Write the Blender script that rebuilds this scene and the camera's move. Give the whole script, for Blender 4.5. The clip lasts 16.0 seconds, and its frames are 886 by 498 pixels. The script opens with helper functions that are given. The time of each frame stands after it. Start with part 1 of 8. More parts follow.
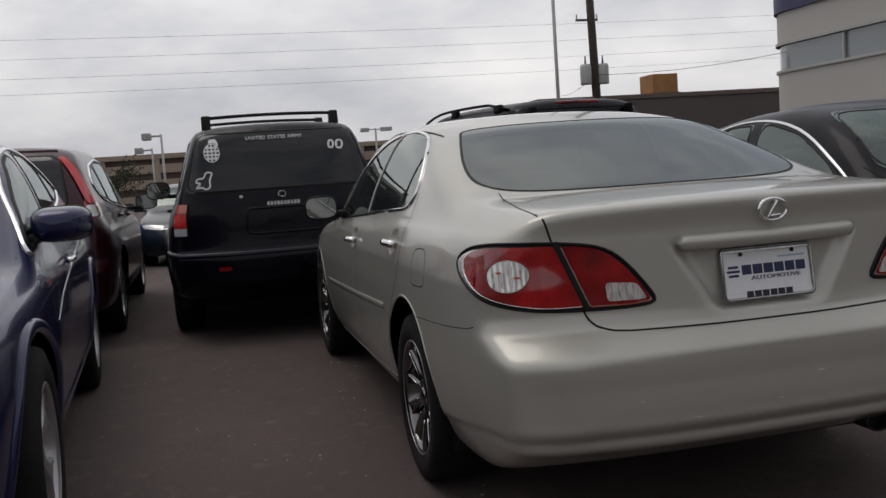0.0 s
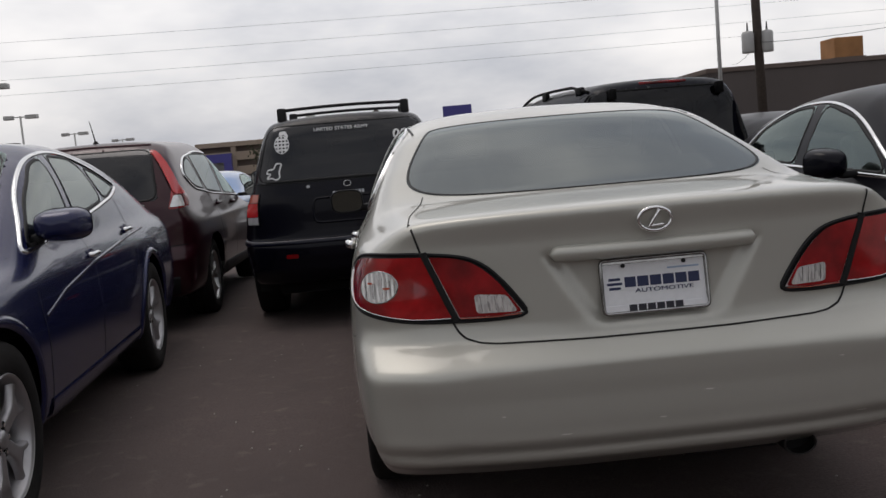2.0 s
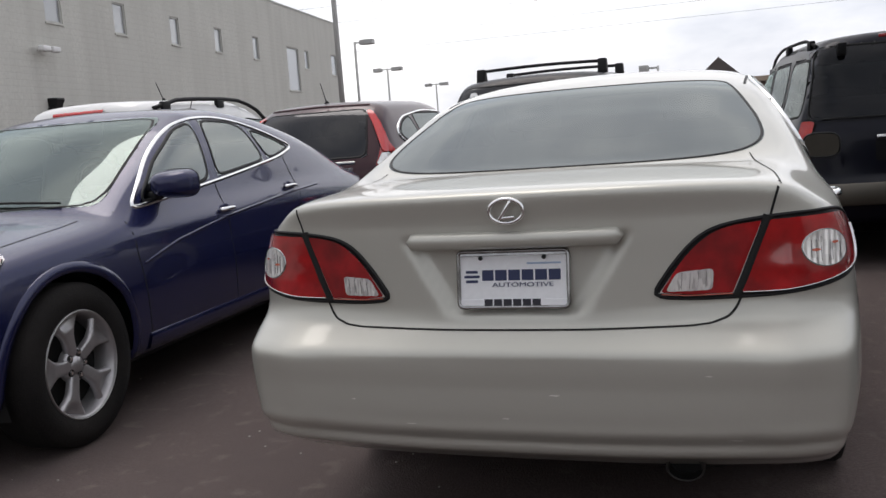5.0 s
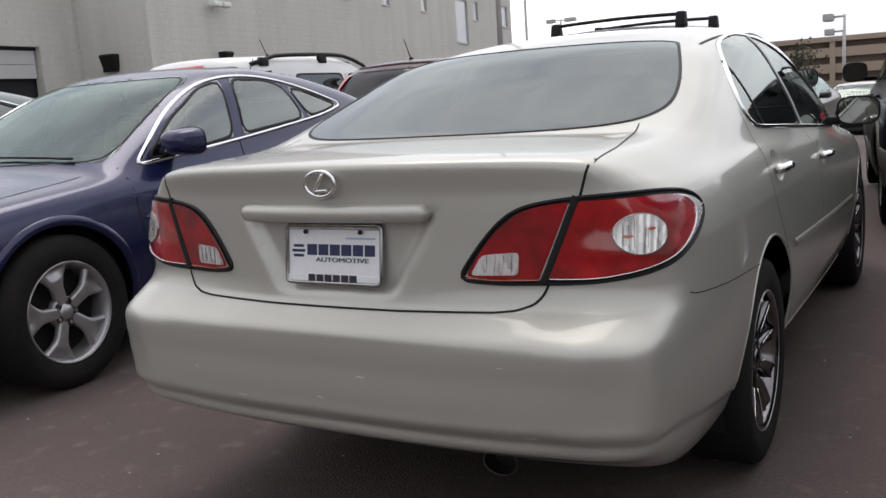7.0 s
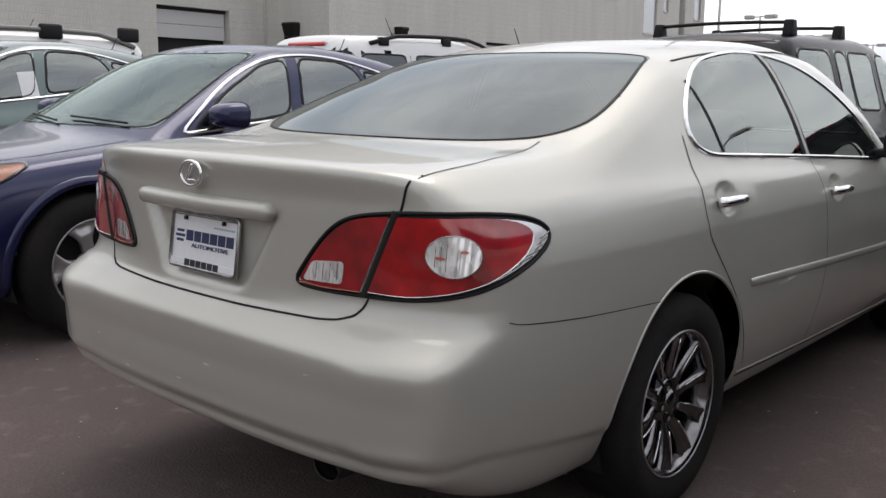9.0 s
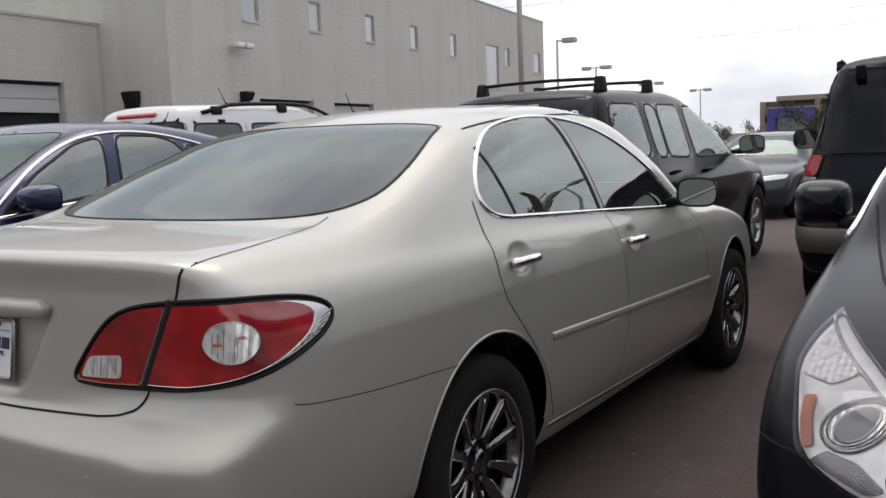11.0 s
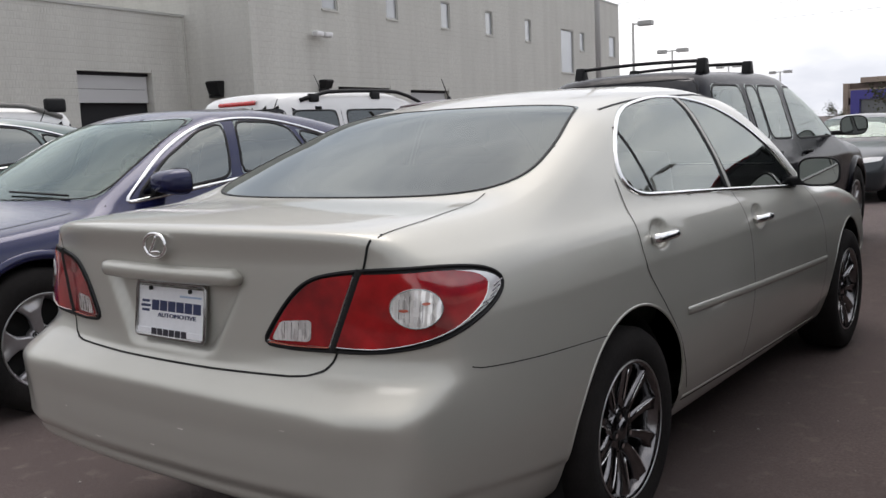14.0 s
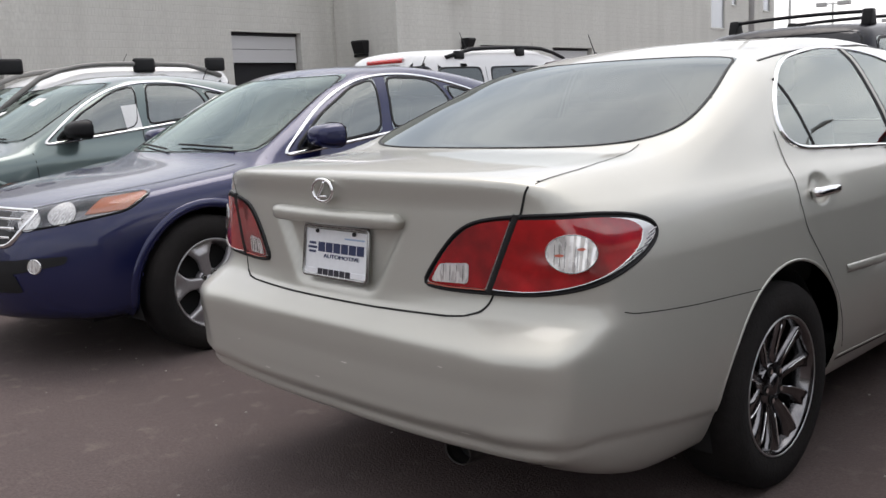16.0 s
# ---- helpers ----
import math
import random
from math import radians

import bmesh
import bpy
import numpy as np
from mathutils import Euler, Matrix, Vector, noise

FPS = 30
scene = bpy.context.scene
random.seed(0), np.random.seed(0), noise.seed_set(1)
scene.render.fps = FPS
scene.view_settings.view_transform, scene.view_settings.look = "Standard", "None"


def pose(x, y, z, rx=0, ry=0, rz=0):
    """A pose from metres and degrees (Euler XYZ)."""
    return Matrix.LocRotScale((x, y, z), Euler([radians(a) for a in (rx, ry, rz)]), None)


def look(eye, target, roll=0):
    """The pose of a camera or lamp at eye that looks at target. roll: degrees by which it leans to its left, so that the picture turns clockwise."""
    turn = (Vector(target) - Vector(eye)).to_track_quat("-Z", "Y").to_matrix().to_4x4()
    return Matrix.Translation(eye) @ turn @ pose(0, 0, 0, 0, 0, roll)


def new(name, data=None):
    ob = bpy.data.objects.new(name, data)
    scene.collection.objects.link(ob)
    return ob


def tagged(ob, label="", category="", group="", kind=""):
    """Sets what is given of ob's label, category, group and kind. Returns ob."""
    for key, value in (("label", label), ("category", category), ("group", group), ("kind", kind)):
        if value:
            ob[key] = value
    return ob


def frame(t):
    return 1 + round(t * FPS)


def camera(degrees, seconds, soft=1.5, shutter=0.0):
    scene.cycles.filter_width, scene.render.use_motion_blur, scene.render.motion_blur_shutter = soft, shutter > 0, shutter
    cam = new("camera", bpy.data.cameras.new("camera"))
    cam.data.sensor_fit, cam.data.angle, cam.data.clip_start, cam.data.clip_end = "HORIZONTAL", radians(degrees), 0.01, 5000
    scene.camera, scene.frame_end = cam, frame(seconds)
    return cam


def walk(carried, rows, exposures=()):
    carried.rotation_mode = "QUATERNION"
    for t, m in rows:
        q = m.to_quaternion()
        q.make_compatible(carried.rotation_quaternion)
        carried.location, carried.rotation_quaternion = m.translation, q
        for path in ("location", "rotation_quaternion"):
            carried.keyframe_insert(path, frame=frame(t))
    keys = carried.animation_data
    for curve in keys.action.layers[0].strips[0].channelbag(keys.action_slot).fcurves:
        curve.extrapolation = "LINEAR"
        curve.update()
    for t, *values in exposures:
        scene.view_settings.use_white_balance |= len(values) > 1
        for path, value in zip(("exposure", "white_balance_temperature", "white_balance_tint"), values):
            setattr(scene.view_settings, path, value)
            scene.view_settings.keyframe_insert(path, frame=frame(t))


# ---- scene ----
cam = camera(52.0, 16.0)
PATH = [
    (0, (-1.621, -2.392, 1.219), (-1.12, -0.464, 1.04), -3.9),
    (0.5, (-1.381, -2.41, 1.218), (-0.857, -0.491, 1.014), -4.1),
    (1, (-1.146, -2.428, 1.227), (-0.711, -0.49, 1.0), -2.2),
    (1.5, (-0.951, -2.472, 1.248), (-0.66, -0.503, 1.059), -4.1),
    (2, (-0.744, -2.535, 1.256), (-0.627, -0.548, 1.051), -4.9),
    (2.5, (-0.494, -2.521, 1.22), (-0.478, -0.535, 0.987), -3.3),
    (3, (-0.254, -2.486, 1.221), (-0.271, -0.509, 0.918), -1.3),
    (3.5, (-0.03, -2.489, 1.239), (-0.263, -0.522, 0.963), -2.9),
    (6, (1.028, -2.152, 1.246), (0.246, -0.332, 0.964), -3.9),
    (6.5, (1.227, -2.018, 1.245), (0.345, -0.248, 0.947), -4.5),
    (7, (1.434, -1.886, 1.223), (0.432, -0.187, 0.897), -4.0),
    (7.5, (1.673, -1.815, 1.261), (0.534, -0.204, 0.936), -4.0),
    (8, (1.87, -1.698, 1.253), (0.692, -0.111, 0.945), -2.3),
    (8.5, (1.99, -1.512, 1.246), (0.785, 0.052, 0.926), -1.1),
    (9, (2.075, -1.386, 1.258), (0.767, 0.086, 0.907), 0.5),
    (9.5, (2.154, -1.337, 1.268), (0.823, 0.118, 0.936), -0.9),
    (10, (2.243, -1.267, 1.282), (0.993, 0.268, 0.998), -1.5),
    (12.5, (2.243, -1.373, 1.324), (1.253, 0.349, 1.091), -2.4),
    (13, (2.214, -1.427, 1.304), (1.194, 0.278, 1.081), -3.3),
    (13.5, (2.145, -1.474, 1.312), (1.064, 0.193, 1.088), -3.4),
    (14, (2.119, -1.525, 1.299), (0.913, 0.049, 1.043), -2.8),
    (14.5, (2.109, -1.561, 1.291), (0.82, -0.058, 1.011), -2.5),
    (15, (2.107, -1.583, 1.283), (0.781, -0.116, 0.981), -2.8),
    (15.5, (2.108, -1.624, 1.28), (0.74, -0.198, 0.972), -3.1),
    (16, (2.136, -1.62, 1.277), (0.71, -0.256, 0.949), -2.9),
]
EXPOSURES = [(0.0, -0.45, 6600, 13), (1.0, -0.36, 6600, 13), (2.5, -0.26, 6600, 13), (3.5, 0.05, 6550, 13), (6.0, 0.34, 6500, 13), (7.5, 0.5, 6500, 13), (9.0, 0.45, 6500, 13), (12.5, 0.25, 6500, 13), (14.0, 0.38, 6500, 13), (16.0, 0.68, 6500, 13)]
walk(cam, [(t, look(eye, target, roll)) for t, eye, target, roll in PATH], EXPOSURES)

# ---- world, sun, light ----
world = bpy.data.worlds.new("world")
scene.world = world
world.use_nodes = True
wn, wl = world.node_tree.nodes, world.node_tree.links
for n in list(wn):
    wn.remove(n)
SUN_EL, SUN_AZ = 68.0, -40.0   # degrees; azimuth from +y towards +x
sky = wn.new("ShaderNodeTexSky")
sky.sky_type, sky.sun_disc = "NISHITA", False
sky.sun_elevation, sky.sun_rotation = radians(SUN_EL), radians(SUN_AZ)
sky.dust_density, sky.air_density = 4.0, 1.0
tc = wn.new("ShaderNodeTexCoord")
mp = wn.new("ShaderNodeMapping")
mp.inputs["Scale"].default_value = (1.0, 1.0, 2.6)
nz = wn.new("ShaderNodeTexNoise")
nz.inputs["Scale"].default_value, nz.inputs["Detail"].default_value = 2.2, 6.0
nz.inputs["Roughness"].default_value = 0.55
cr = wn.new("ShaderNodeValToRGB")
cr.color_ramp.elements[0].position, cr.color_ramp.elements[0].color = 0.36, (3.7, 3.9, 4.25, 1)
cr.color_ramp.elements[1].position, cr.color_ramp.elements[1].color = 0.63, (7.0, 7.0, 6.9, 1)
mx = wn.new("ShaderNodeMixRGB")
mx.inputs[0].default_value = 0.86
bg = wn.new("ShaderNodeBackground")
bg.inputs[1].default_value = 0.14
wo = wn.new("ShaderNodeOutputWorld")
wl.new(tc.outputs["Generated"], mp.inputs["Vector"])
wl.new(mp.outputs["Vector"], nz.inputs["Vector"])
wl.new(nz.outputs["Fac"], cr.inputs["Fac"])
wl.new(sky.outputs[0], mx.inputs[1])
# the cloud layer is brighter on the sun's side of the sky
toward = wn.new("ShaderNodeVectorMath")
toward.operation = "DOT_PRODUCT"
toward.inputs[1].default_value = (0.24, 0.95, 0.2)
glow = wn.new("ShaderNodeMapRange")
glow.inputs["From Min"].default_value, glow.inputs["From Max"].default_value = -0.6, 1.0
glow.inputs["To Min"].default_value, glow.inputs["To Max"].default_value = 0.95, 1.35
lit = wn.new("ShaderNodeVectorMath")
lit.operation = "SCALE"
wl.new(tc.outputs["Generated"], toward.inputs[0])
wl.new(toward.outputs["Value"], glow.inputs["Value"])
wl.new(cr.outputs[0], lit.inputs[0])
wl.new(glow.outputs[0], lit.inputs["Scale"])
wl.new(lit.outputs[0], mx.inputs[2])
wl.new(mx.outputs[0], bg.inputs[0])
wl.new(bg.outputs[0], wo.inputs[0])

sun = new("sun", bpy.data.lights.new("sun", "SUN"))
sun.data.energy, sun.data.angle, sun.data.color = 0.7, radians(34), (1.0, 0.96, 0.9)
sun.matrix_world = look((0, 0, 30), (-30 * math.cos(radians(SUN_EL)) * math.sin(radians(SUN_AZ)), -30 * math.cos(radians(SUN_EL)) * math.cos(radians(SUN_AZ)), 30 - 30 * math.sin(radians(SUN_EL))))


# ---- materials ----
def material(name, color, rough=0.5, metal=0.0, coat=0.0, grain=0.0, grain_scale=60.0, stain=0.0, stain_scale=1.5, bump=0.0, bump_scale=200.0, flake=0.0, spec=0.5, dust=0.0):
    """A surface: base colour with grain and stains, roughness, metal, clear coat and fine relief."""
    m = bpy.data.materials.new(name)
    m.use_nodes = True
    nd, lk = m.node_tree.nodes, m.node_tree.links
    b = nd["Principled BSDF"]
    b.inputs["Roughness"].default_value, b.inputs["Metallic"].default_value = rough, metal
    b.inputs["Specular IOR Level"].default_value = spec
    if coat:
        b.inputs["Coat Weight"].default_value, b.inputs["Coat Roughness"].default_value = coat, 0.05
    co = nd.new("ShaderNodeTexCoord")

    def noise_of(scale, detail=4.0):
        n = nd.new("ShaderNodeTexNoise")
        n.inputs["Scale"].default_value, n.inputs["Detail"].default_value = scale, detail
        lk.new(co.outputs["Object"], n.inputs["Vector"])
        return n.outputs["Fac"]

    def mixed(a, col, fac, amount):
        mr = nd.new("ShaderNodeMapRange")
        mr.inputs["From Min"].default_value, mr.inputs["From Max"].default_value = 0.35, 0.7
        mr.inputs["To Max"].default_value = amount
        lk.new(fac, mr.inputs["Value"])
        x = nd.new("ShaderNodeMixRGB")
        lk.new(mr.outputs[0], x.inputs[0])
        lk.new(a, x.inputs[1])
        x.inputs[2].default_value = (*col, 1)
        return x.outputs[0]

    c = nd.new("ShaderNodeRGB")
    c.outputs[0].default_value = (*color, 1)
    out = c.outputs[0]
    if grain:
        out = mixed(out, [v * (1 - grain) for v in color], noise_of(grain_scale), 1.0)
    if stain:
        out = mixed(out, [v * (1 - stain) for v in color], noise_of(stain_scale, 6.0), 1.0)
    if flake:
        out = mixed(out, [min(1, v * (1 + flake)) for v in color], noise_of(1500.0, 1.0), 1.0)
    if dust:
        out = mixed(out, (0.32, 0.28, 0.25), noise_of(3.0, 8.0), dust)
        mr = nd.new("ShaderNodeMapRange")
        mr.inputs["From Min"].default_value, mr.inputs["From Max"].default_value = 0.3, 0.75
        mr.inputs["To Min"].default_value, mr.inputs["To Max"].default_value = rough, min(1, rough + dust * 1.5)
        lk.new(noise_of(3.0, 8.0), mr.inputs["Value"])
        lk.new(mr.outputs[0], b.inputs["Roughness"])
    lk.new(out, b.inputs["Base Color"])
    if bump:
        bp = nd.new("ShaderNodeBump")
        bp.inputs["Strength"].default_value, bp.inputs["Distance"].default_value = bump, 0.01
        lk.new(noise_of(bump_scale, 5.0), bp.inputs["Height"])
        lk.new(bp.outputs[0], b.inputs["Normal"])
    return m


def glass_material(name, tint, rough=0.0, ior=2.0, sheen=(0.95, 0.96, 1.0)):
    """Tinted automotive glass: see-through with a clear reflection that grows at grazing angles."""
    m = bpy.data.materials.new(name)
    m.use_nodes = True
    nd, lk = m.node_tree.nodes, m.node_tree.links
    nd.remove(nd["Principled BSDF"])
    tr, gl, fr, ms = nd.new("ShaderNodeBsdfTransparent"), nd.new("ShaderNodeBsdfGlossy"), nd.new("ShaderNodeFresnel"), nd.new("ShaderNodeMixShader")
    tr.inputs[0].default_value = (*tint, 1)
    gl.inputs[0].default_value = (*sheen, 1)
    gl.inputs["Roughness"].default_value = rough
    fr.inputs[0].default_value = ior
    lk.new(fr.outputs[0], ms.inputs[0])
    lk.new(tr.outputs[0], ms.inputs[1])
    lk.new(gl.outputs[0], ms.inputs[2])
    lk.new(ms.outputs[0], nd["Material Output"].inputs["Surface"])
    return m


def glow_material(name, color, strength):
    m = bpy.data.materials.new(name)
    m.use_nodes = True
    b = m.node_tree.nodes["Principled BSDF"]
    b.inputs["Emission Color"].default_value, b.inputs["Emission Strength"].default_value = (*color, 1), strength
    return m


PAINT_SILVER = material("champagne silver metallic paint", (0.436, 0.430, 0.386), rough=0.40, metal=0.42, coat=0.85, flake=0.14, dust=0.06)
PAINT_BLUE = material("indigo blue metallic paint", (0.010, 0.013, 0.056), rough=0.24, metal=0.3, coat=0.6, flake=0.3, dust=0.015, spec=0.35)
PAINT_MAROON = material("dark maroon paint", (0.030, 0.002, 0.007), rough=0.28, metal=0.3, coat=0.5, dust=0.006, spec=0.3)
PAINT_BLACK = material("black paint", (0.003, 0.003, 0.007), rough=0.25, metal=0.0, coat=0.15, dust=0.003, spec=0.12)
PAINT_NAVY = material("dark navy paint", (0.005, 0.006, 0.016), rough=0.28, metal=0.1, coat=0.35, dust=0.010, spec=0.25)
PAINT_SLATE = material("dark graphite metallic paint", (0.007, 0.007, 0.010), rough=0.3, metal=0.1, coat=0.14, flake=0.25, dust=0.005, spec=0.09)
PAINT_GREEN = material("grey green metallic paint", (0.10, 0.135, 0.13), rough=0.3, metal=0.55, coat=1.0, flake=0.2)
PAINT_WHITE = material("white paint", (0.75, 0.75, 0.74), rough=0.35, coat=0.8)
PAINT_TEAL = material("dark grey teal paint", (0.030, 0.036, 0.041), rough=0.3, metal=0.3, coat=0.5)
PAINT_BRIGHT_BLUE = material("bright blue paint", (0.03, 0.16, 0.42), rough=0.3, metal=0.2, coat=1.0)
PAINT_PINK = material("dusty red paint", (0.36, 0.16, 0.16), rough=0.4, metal=0.2, coat=0.6)
PAINT_GOLD = material("beige lower cladding", (0.22, 0.20, 0.17), rough=0.45, metal=0.4)
TYRE = material("tyre rubber", (0.009, 0.008, 0.008), rough=0.9, grain=0.3, grain_scale=40, bump=0.3, bump_scale=120, dust=0.03, spec=0.25)
ALLOY = material("machined alloy", (0.52, 0.52, 0.52), rough=0.3, metal=0.9, grain=0.15, grain_scale=30)
CHROME = material("chrome", (0.82, 0.82, 0.82), rough=0.08, metal=1.0)
SOFT_CHROME = material("chrome finish alloy", (0.40, 0.40, 0.40), rough=0.15, metal=1.0, grain=0.35, grain_scale=25)
PIPE = material("dull tail pipe steel", (0.045, 0.042, 0.04), rough=0.5, metal=0.6, grain=0.4, grain_scale=25)
DARK_CHROME = material("dark chrome alloy", (0.23, 0.225, 0.23), rough=0.17, metal=1.0, grain=0.3, grain_scale=18)
SATIN_ALLOY = material("satin grey alloy", (0.42, 0.41, 0.42), rough=0.34, metal=0.72, grain=0.12, grain_scale=24)
# mirror base colour darkened to stand for a dark reflection
MIRROR = material("darkened mirror glass", (0.27, 0.28, 0.27), rough=0.02, metal=1.0)
BLACK_TRIM = material("black plastic trim", (0.008, 0.008, 0.009), rough=0.55, spec=0.3, grain=0.3, bump=0.1)
DARK_GAP = material("dark panel gap", (0.006, 0.006, 0.006), rough=0.9)
UNDER = material("dark underbody", (0.01, 0.01, 0.01), rough=0.9, stain=0.4)
GREY_CLOTH = material("grey cloth upholstery", (0.16, 0.155, 0.145), rough=0.9, grain=0.3, grain_scale=200)
DARK_CLOTH = material("charcoal upholstery", (0.035, 0.035, 0.037), rough=0.9, grain=0.3, grain_scale=200)
GLASS_DARK = glass_material("dark tinted glass", (0.05, 0.055, 0.055), ior=2.05, sheen=(0.90, 0.96, 0.95))
GLASS_PRIVACY = glass_material("near black privacy glass", (0.05, 0.05, 0.055), ior=1.55)
GLASS_MID = glass_material("green tinted glass", (0.70, 0.80, 0.76), ior=2.1, sheen=(0.84, 0.97, 0.93))
GLASS_SIDE = glass_material("lightly tinted side glass", (0.72, 0.78, 0.75), ior=2.7, sheen=(0.92, 0.98, 0.95))
LENS_CLEAR = glass_material("clear lamp lens", (0.97, 0.97, 0.97), rough=0.02, ior=1.4)
LENS_RED = material("red lamp lens", (0.46, 0.007, 0.010), rough=0.10, coat=1.0, grain=0.25, grain_scale=22, stain=0.72, stain_scale=7, spec=0.6)
LENS_RED_DARK = material("deep red lamp lens", (0.36, 0.006, 0.009), rough=0.10, coat=1.0, grain=0.25, grain_scale=22, stain=0.75, stain_scale=7)
LENS_ROSE = material("rose amber lamp lens", (0.45, 0.10, 0.06), rough=0.2, coat=1.0)
LENS_BRIGHT_RED = material("bright red lamp lens", (0.62, 0.015, 0.015), rough=0.15, coat=1.0, stain=0.2, stain_scale=8)
LENS_ORANGE = material("orange lamp lens", (0.50, 0.17, 0.08), rough=0.2, coat=1.0)
DARK_LENS = material("dark projector glass", (0.16, 0.16, 0.17), rough=0.08, coat=1.0)
REFLECTOR = material("silvered lamp bowl", (0.92, 0.91, 0.89), rough=0.12, metal=0.45, coat=1.0)
LENS_SILVER = material("silvered lens", (0.86, 0.85, 0.84), rough=0.18, metal=0.4, coat=1.0, grain=0.2, grain_scale=30)
SCUFF = material("pale bumper scuff", (0.72, 0.70, 0.66), rough=0.8)
PAPER = material("white paper", (0.78, 0.79, 0.78), rough=0.7, grain=0.08, grain_scale=20)
WHITE_VINYL = material("white vinyl", (0.72, 0.72, 0.72), rough=0.5)
PLATE_WHITE = material("white plate", (0.82, 0.83, 0.85), rough=0.35, coat=0.3, grain=0.05)
PLATE_NAVY = material("navy print", (0.02, 0.03, 0.09), rough=0.5)
PLATE_DARK = material("dark print", (0.02, 0.02, 0.03), rough=0.5)


def ribbed(m, scale):
    """Gives a lamp bowl upright ribs and facets, their bright and dark reflections painted in."""
    nd, lk = m.node_tree.nodes, m.node_tree.links
    b = nd["Principled BSDF"]
    co, wv, bp = nd.new("ShaderNodeTexCoord"), nd.new("ShaderNodeTexWave"), nd.new("ShaderNodeBump")
    wv.inputs["Scale"].default_value, wv.inputs["Distortion"].default_value = scale, 0.5
    wv.inputs["Detail Scale"].default_value = 3.0
    bp.inputs["Strength"].default_value, bp.inputs["Distance"].default_value = 0.7, 0.004
    mp3, fac, rmp, x = nd.new("ShaderNodeMapping"), nd.new("ShaderNodeTexVoronoi"), nd.new("ShaderNodeMapRange"), nd.new("ShaderNodeMixRGB")
    mp3.inputs["Scale"].default_value = (120.0, 120.0, 42.0)
    fac.inputs["Scale"].default_value = 1.0
    rmp.inputs["From Min"].default_value, rmp.inputs["From Max"].default_value, rmp.inputs["To Max"].default_value = 0.45, 0.9, 0.42
    x.inputs[1].default_value, x.inputs[2].default_value = (0.95, 0.94, 0.92, 1), (0.16, 0.14, 0.13, 1)
    sp = nd.new("ShaderNodeSeparateColor")
    lk.new(co.outputs["Object"], mp3.inputs["Vector"])
    lk.new(mp3.outputs[0], fac.inputs["Vector"])
    lk.new(fac.outputs["Color"], sp.inputs[0])
    lk.new(sp.outputs[0], rmp.inputs["Value"])
    lk.new(rmp.outputs[0], x.inputs[0])
    lk.new(x.outputs[0], b.inputs["Base Color"])
    lk.new(co.outputs["Object"], wv.inputs["Vector"])
    lk.new(wv.outputs["Fac"], bp.inputs["Height"])
    lk.new(bp.outputs[0], b.inputs["Normal"])


ribbed(REFLECTOR, 22.0)


# ---- building helpers ----
def thing(name, label, category, group="", kind="", m=None):
    ob = tagged(new(name), label, category, group, kind)
    if m is not None:
        ob.matrix_world = m
    return ob


def part(name, bm, mat, parent=None, label="", smooth=False, kind="", category=""):
    """Links a bmesh as one mesh object under a thing or a part."""
    me = bpy.data.meshes.new(name)
    if smooth:
        for f in bm.faces:
            f.smooth = True
    bm.to_mesh(me)
    bm.free()
    for mt in (mat if isinstance(mat, (list, tuple)) else [mat]):
        me.materials.append(mt)
    ob = new(name, me)
    if parent is not None:
        ob.parent = parent
    return tagged(ob, label, category, "", kind)


def grid_part(name, verts, faces, mat, parent=None, label="", smooth=True, kind=""):
    me = bpy.data.meshes.new(name)
    me.from_pydata(verts, [], faces)
    if smooth:
        me.polygons.foreach_set("use_smooth", [True] * len(me.polygons))
    me.materials.append(mat)
    me.update()
    ob = new(name, me)
    if parent is not None:
        ob.parent = parent
    return tagged(ob, label, "", "", kind)


def box(bm, x0, x1, y0, y1, z0, z1, bevel=0.0, m=None, seg=2):
    r = bmesh.ops.create_cube(bm, size=1.0, matrix=Matrix.LocRotScale(((x0 + x1) / 2, (y0 + y1) / 2, (z0 + z1) / 2), None, (abs(x1 - x0), abs(y1 - y0), abs(z1 - z0))))
    vs = r["verts"]
    if bevel:
        es = {e for v in vs for e in v.link_edges}
        r2 = bmesh.ops.bevel(bm, geom=list(es), offset=bevel, segments=seg, affect="EDGES", profile=0.6)
        vs = list({v for f in r2["faces"] for v in f.verts} | {v for v in vs if v.is_valid})
    if m is not None:
        bmesh.ops.transform(bm, matrix=m, verts=vs)
    return bm


def rod(bm, a, b, r0, r1=None, n=10):
    a, b = Vector(a), Vector(b)
    d = b - a
    q = d.to_track_quat("Z", "Y").to_matrix().to_4x4()
    bmesh.ops.create_cone(bm, cap_ends=True, segments=n, radius1=r0, radius2=r0 if r1 is None else r1, depth=d.length, matrix=Matrix.Translation((a + b) / 2) @ q)
    return bm


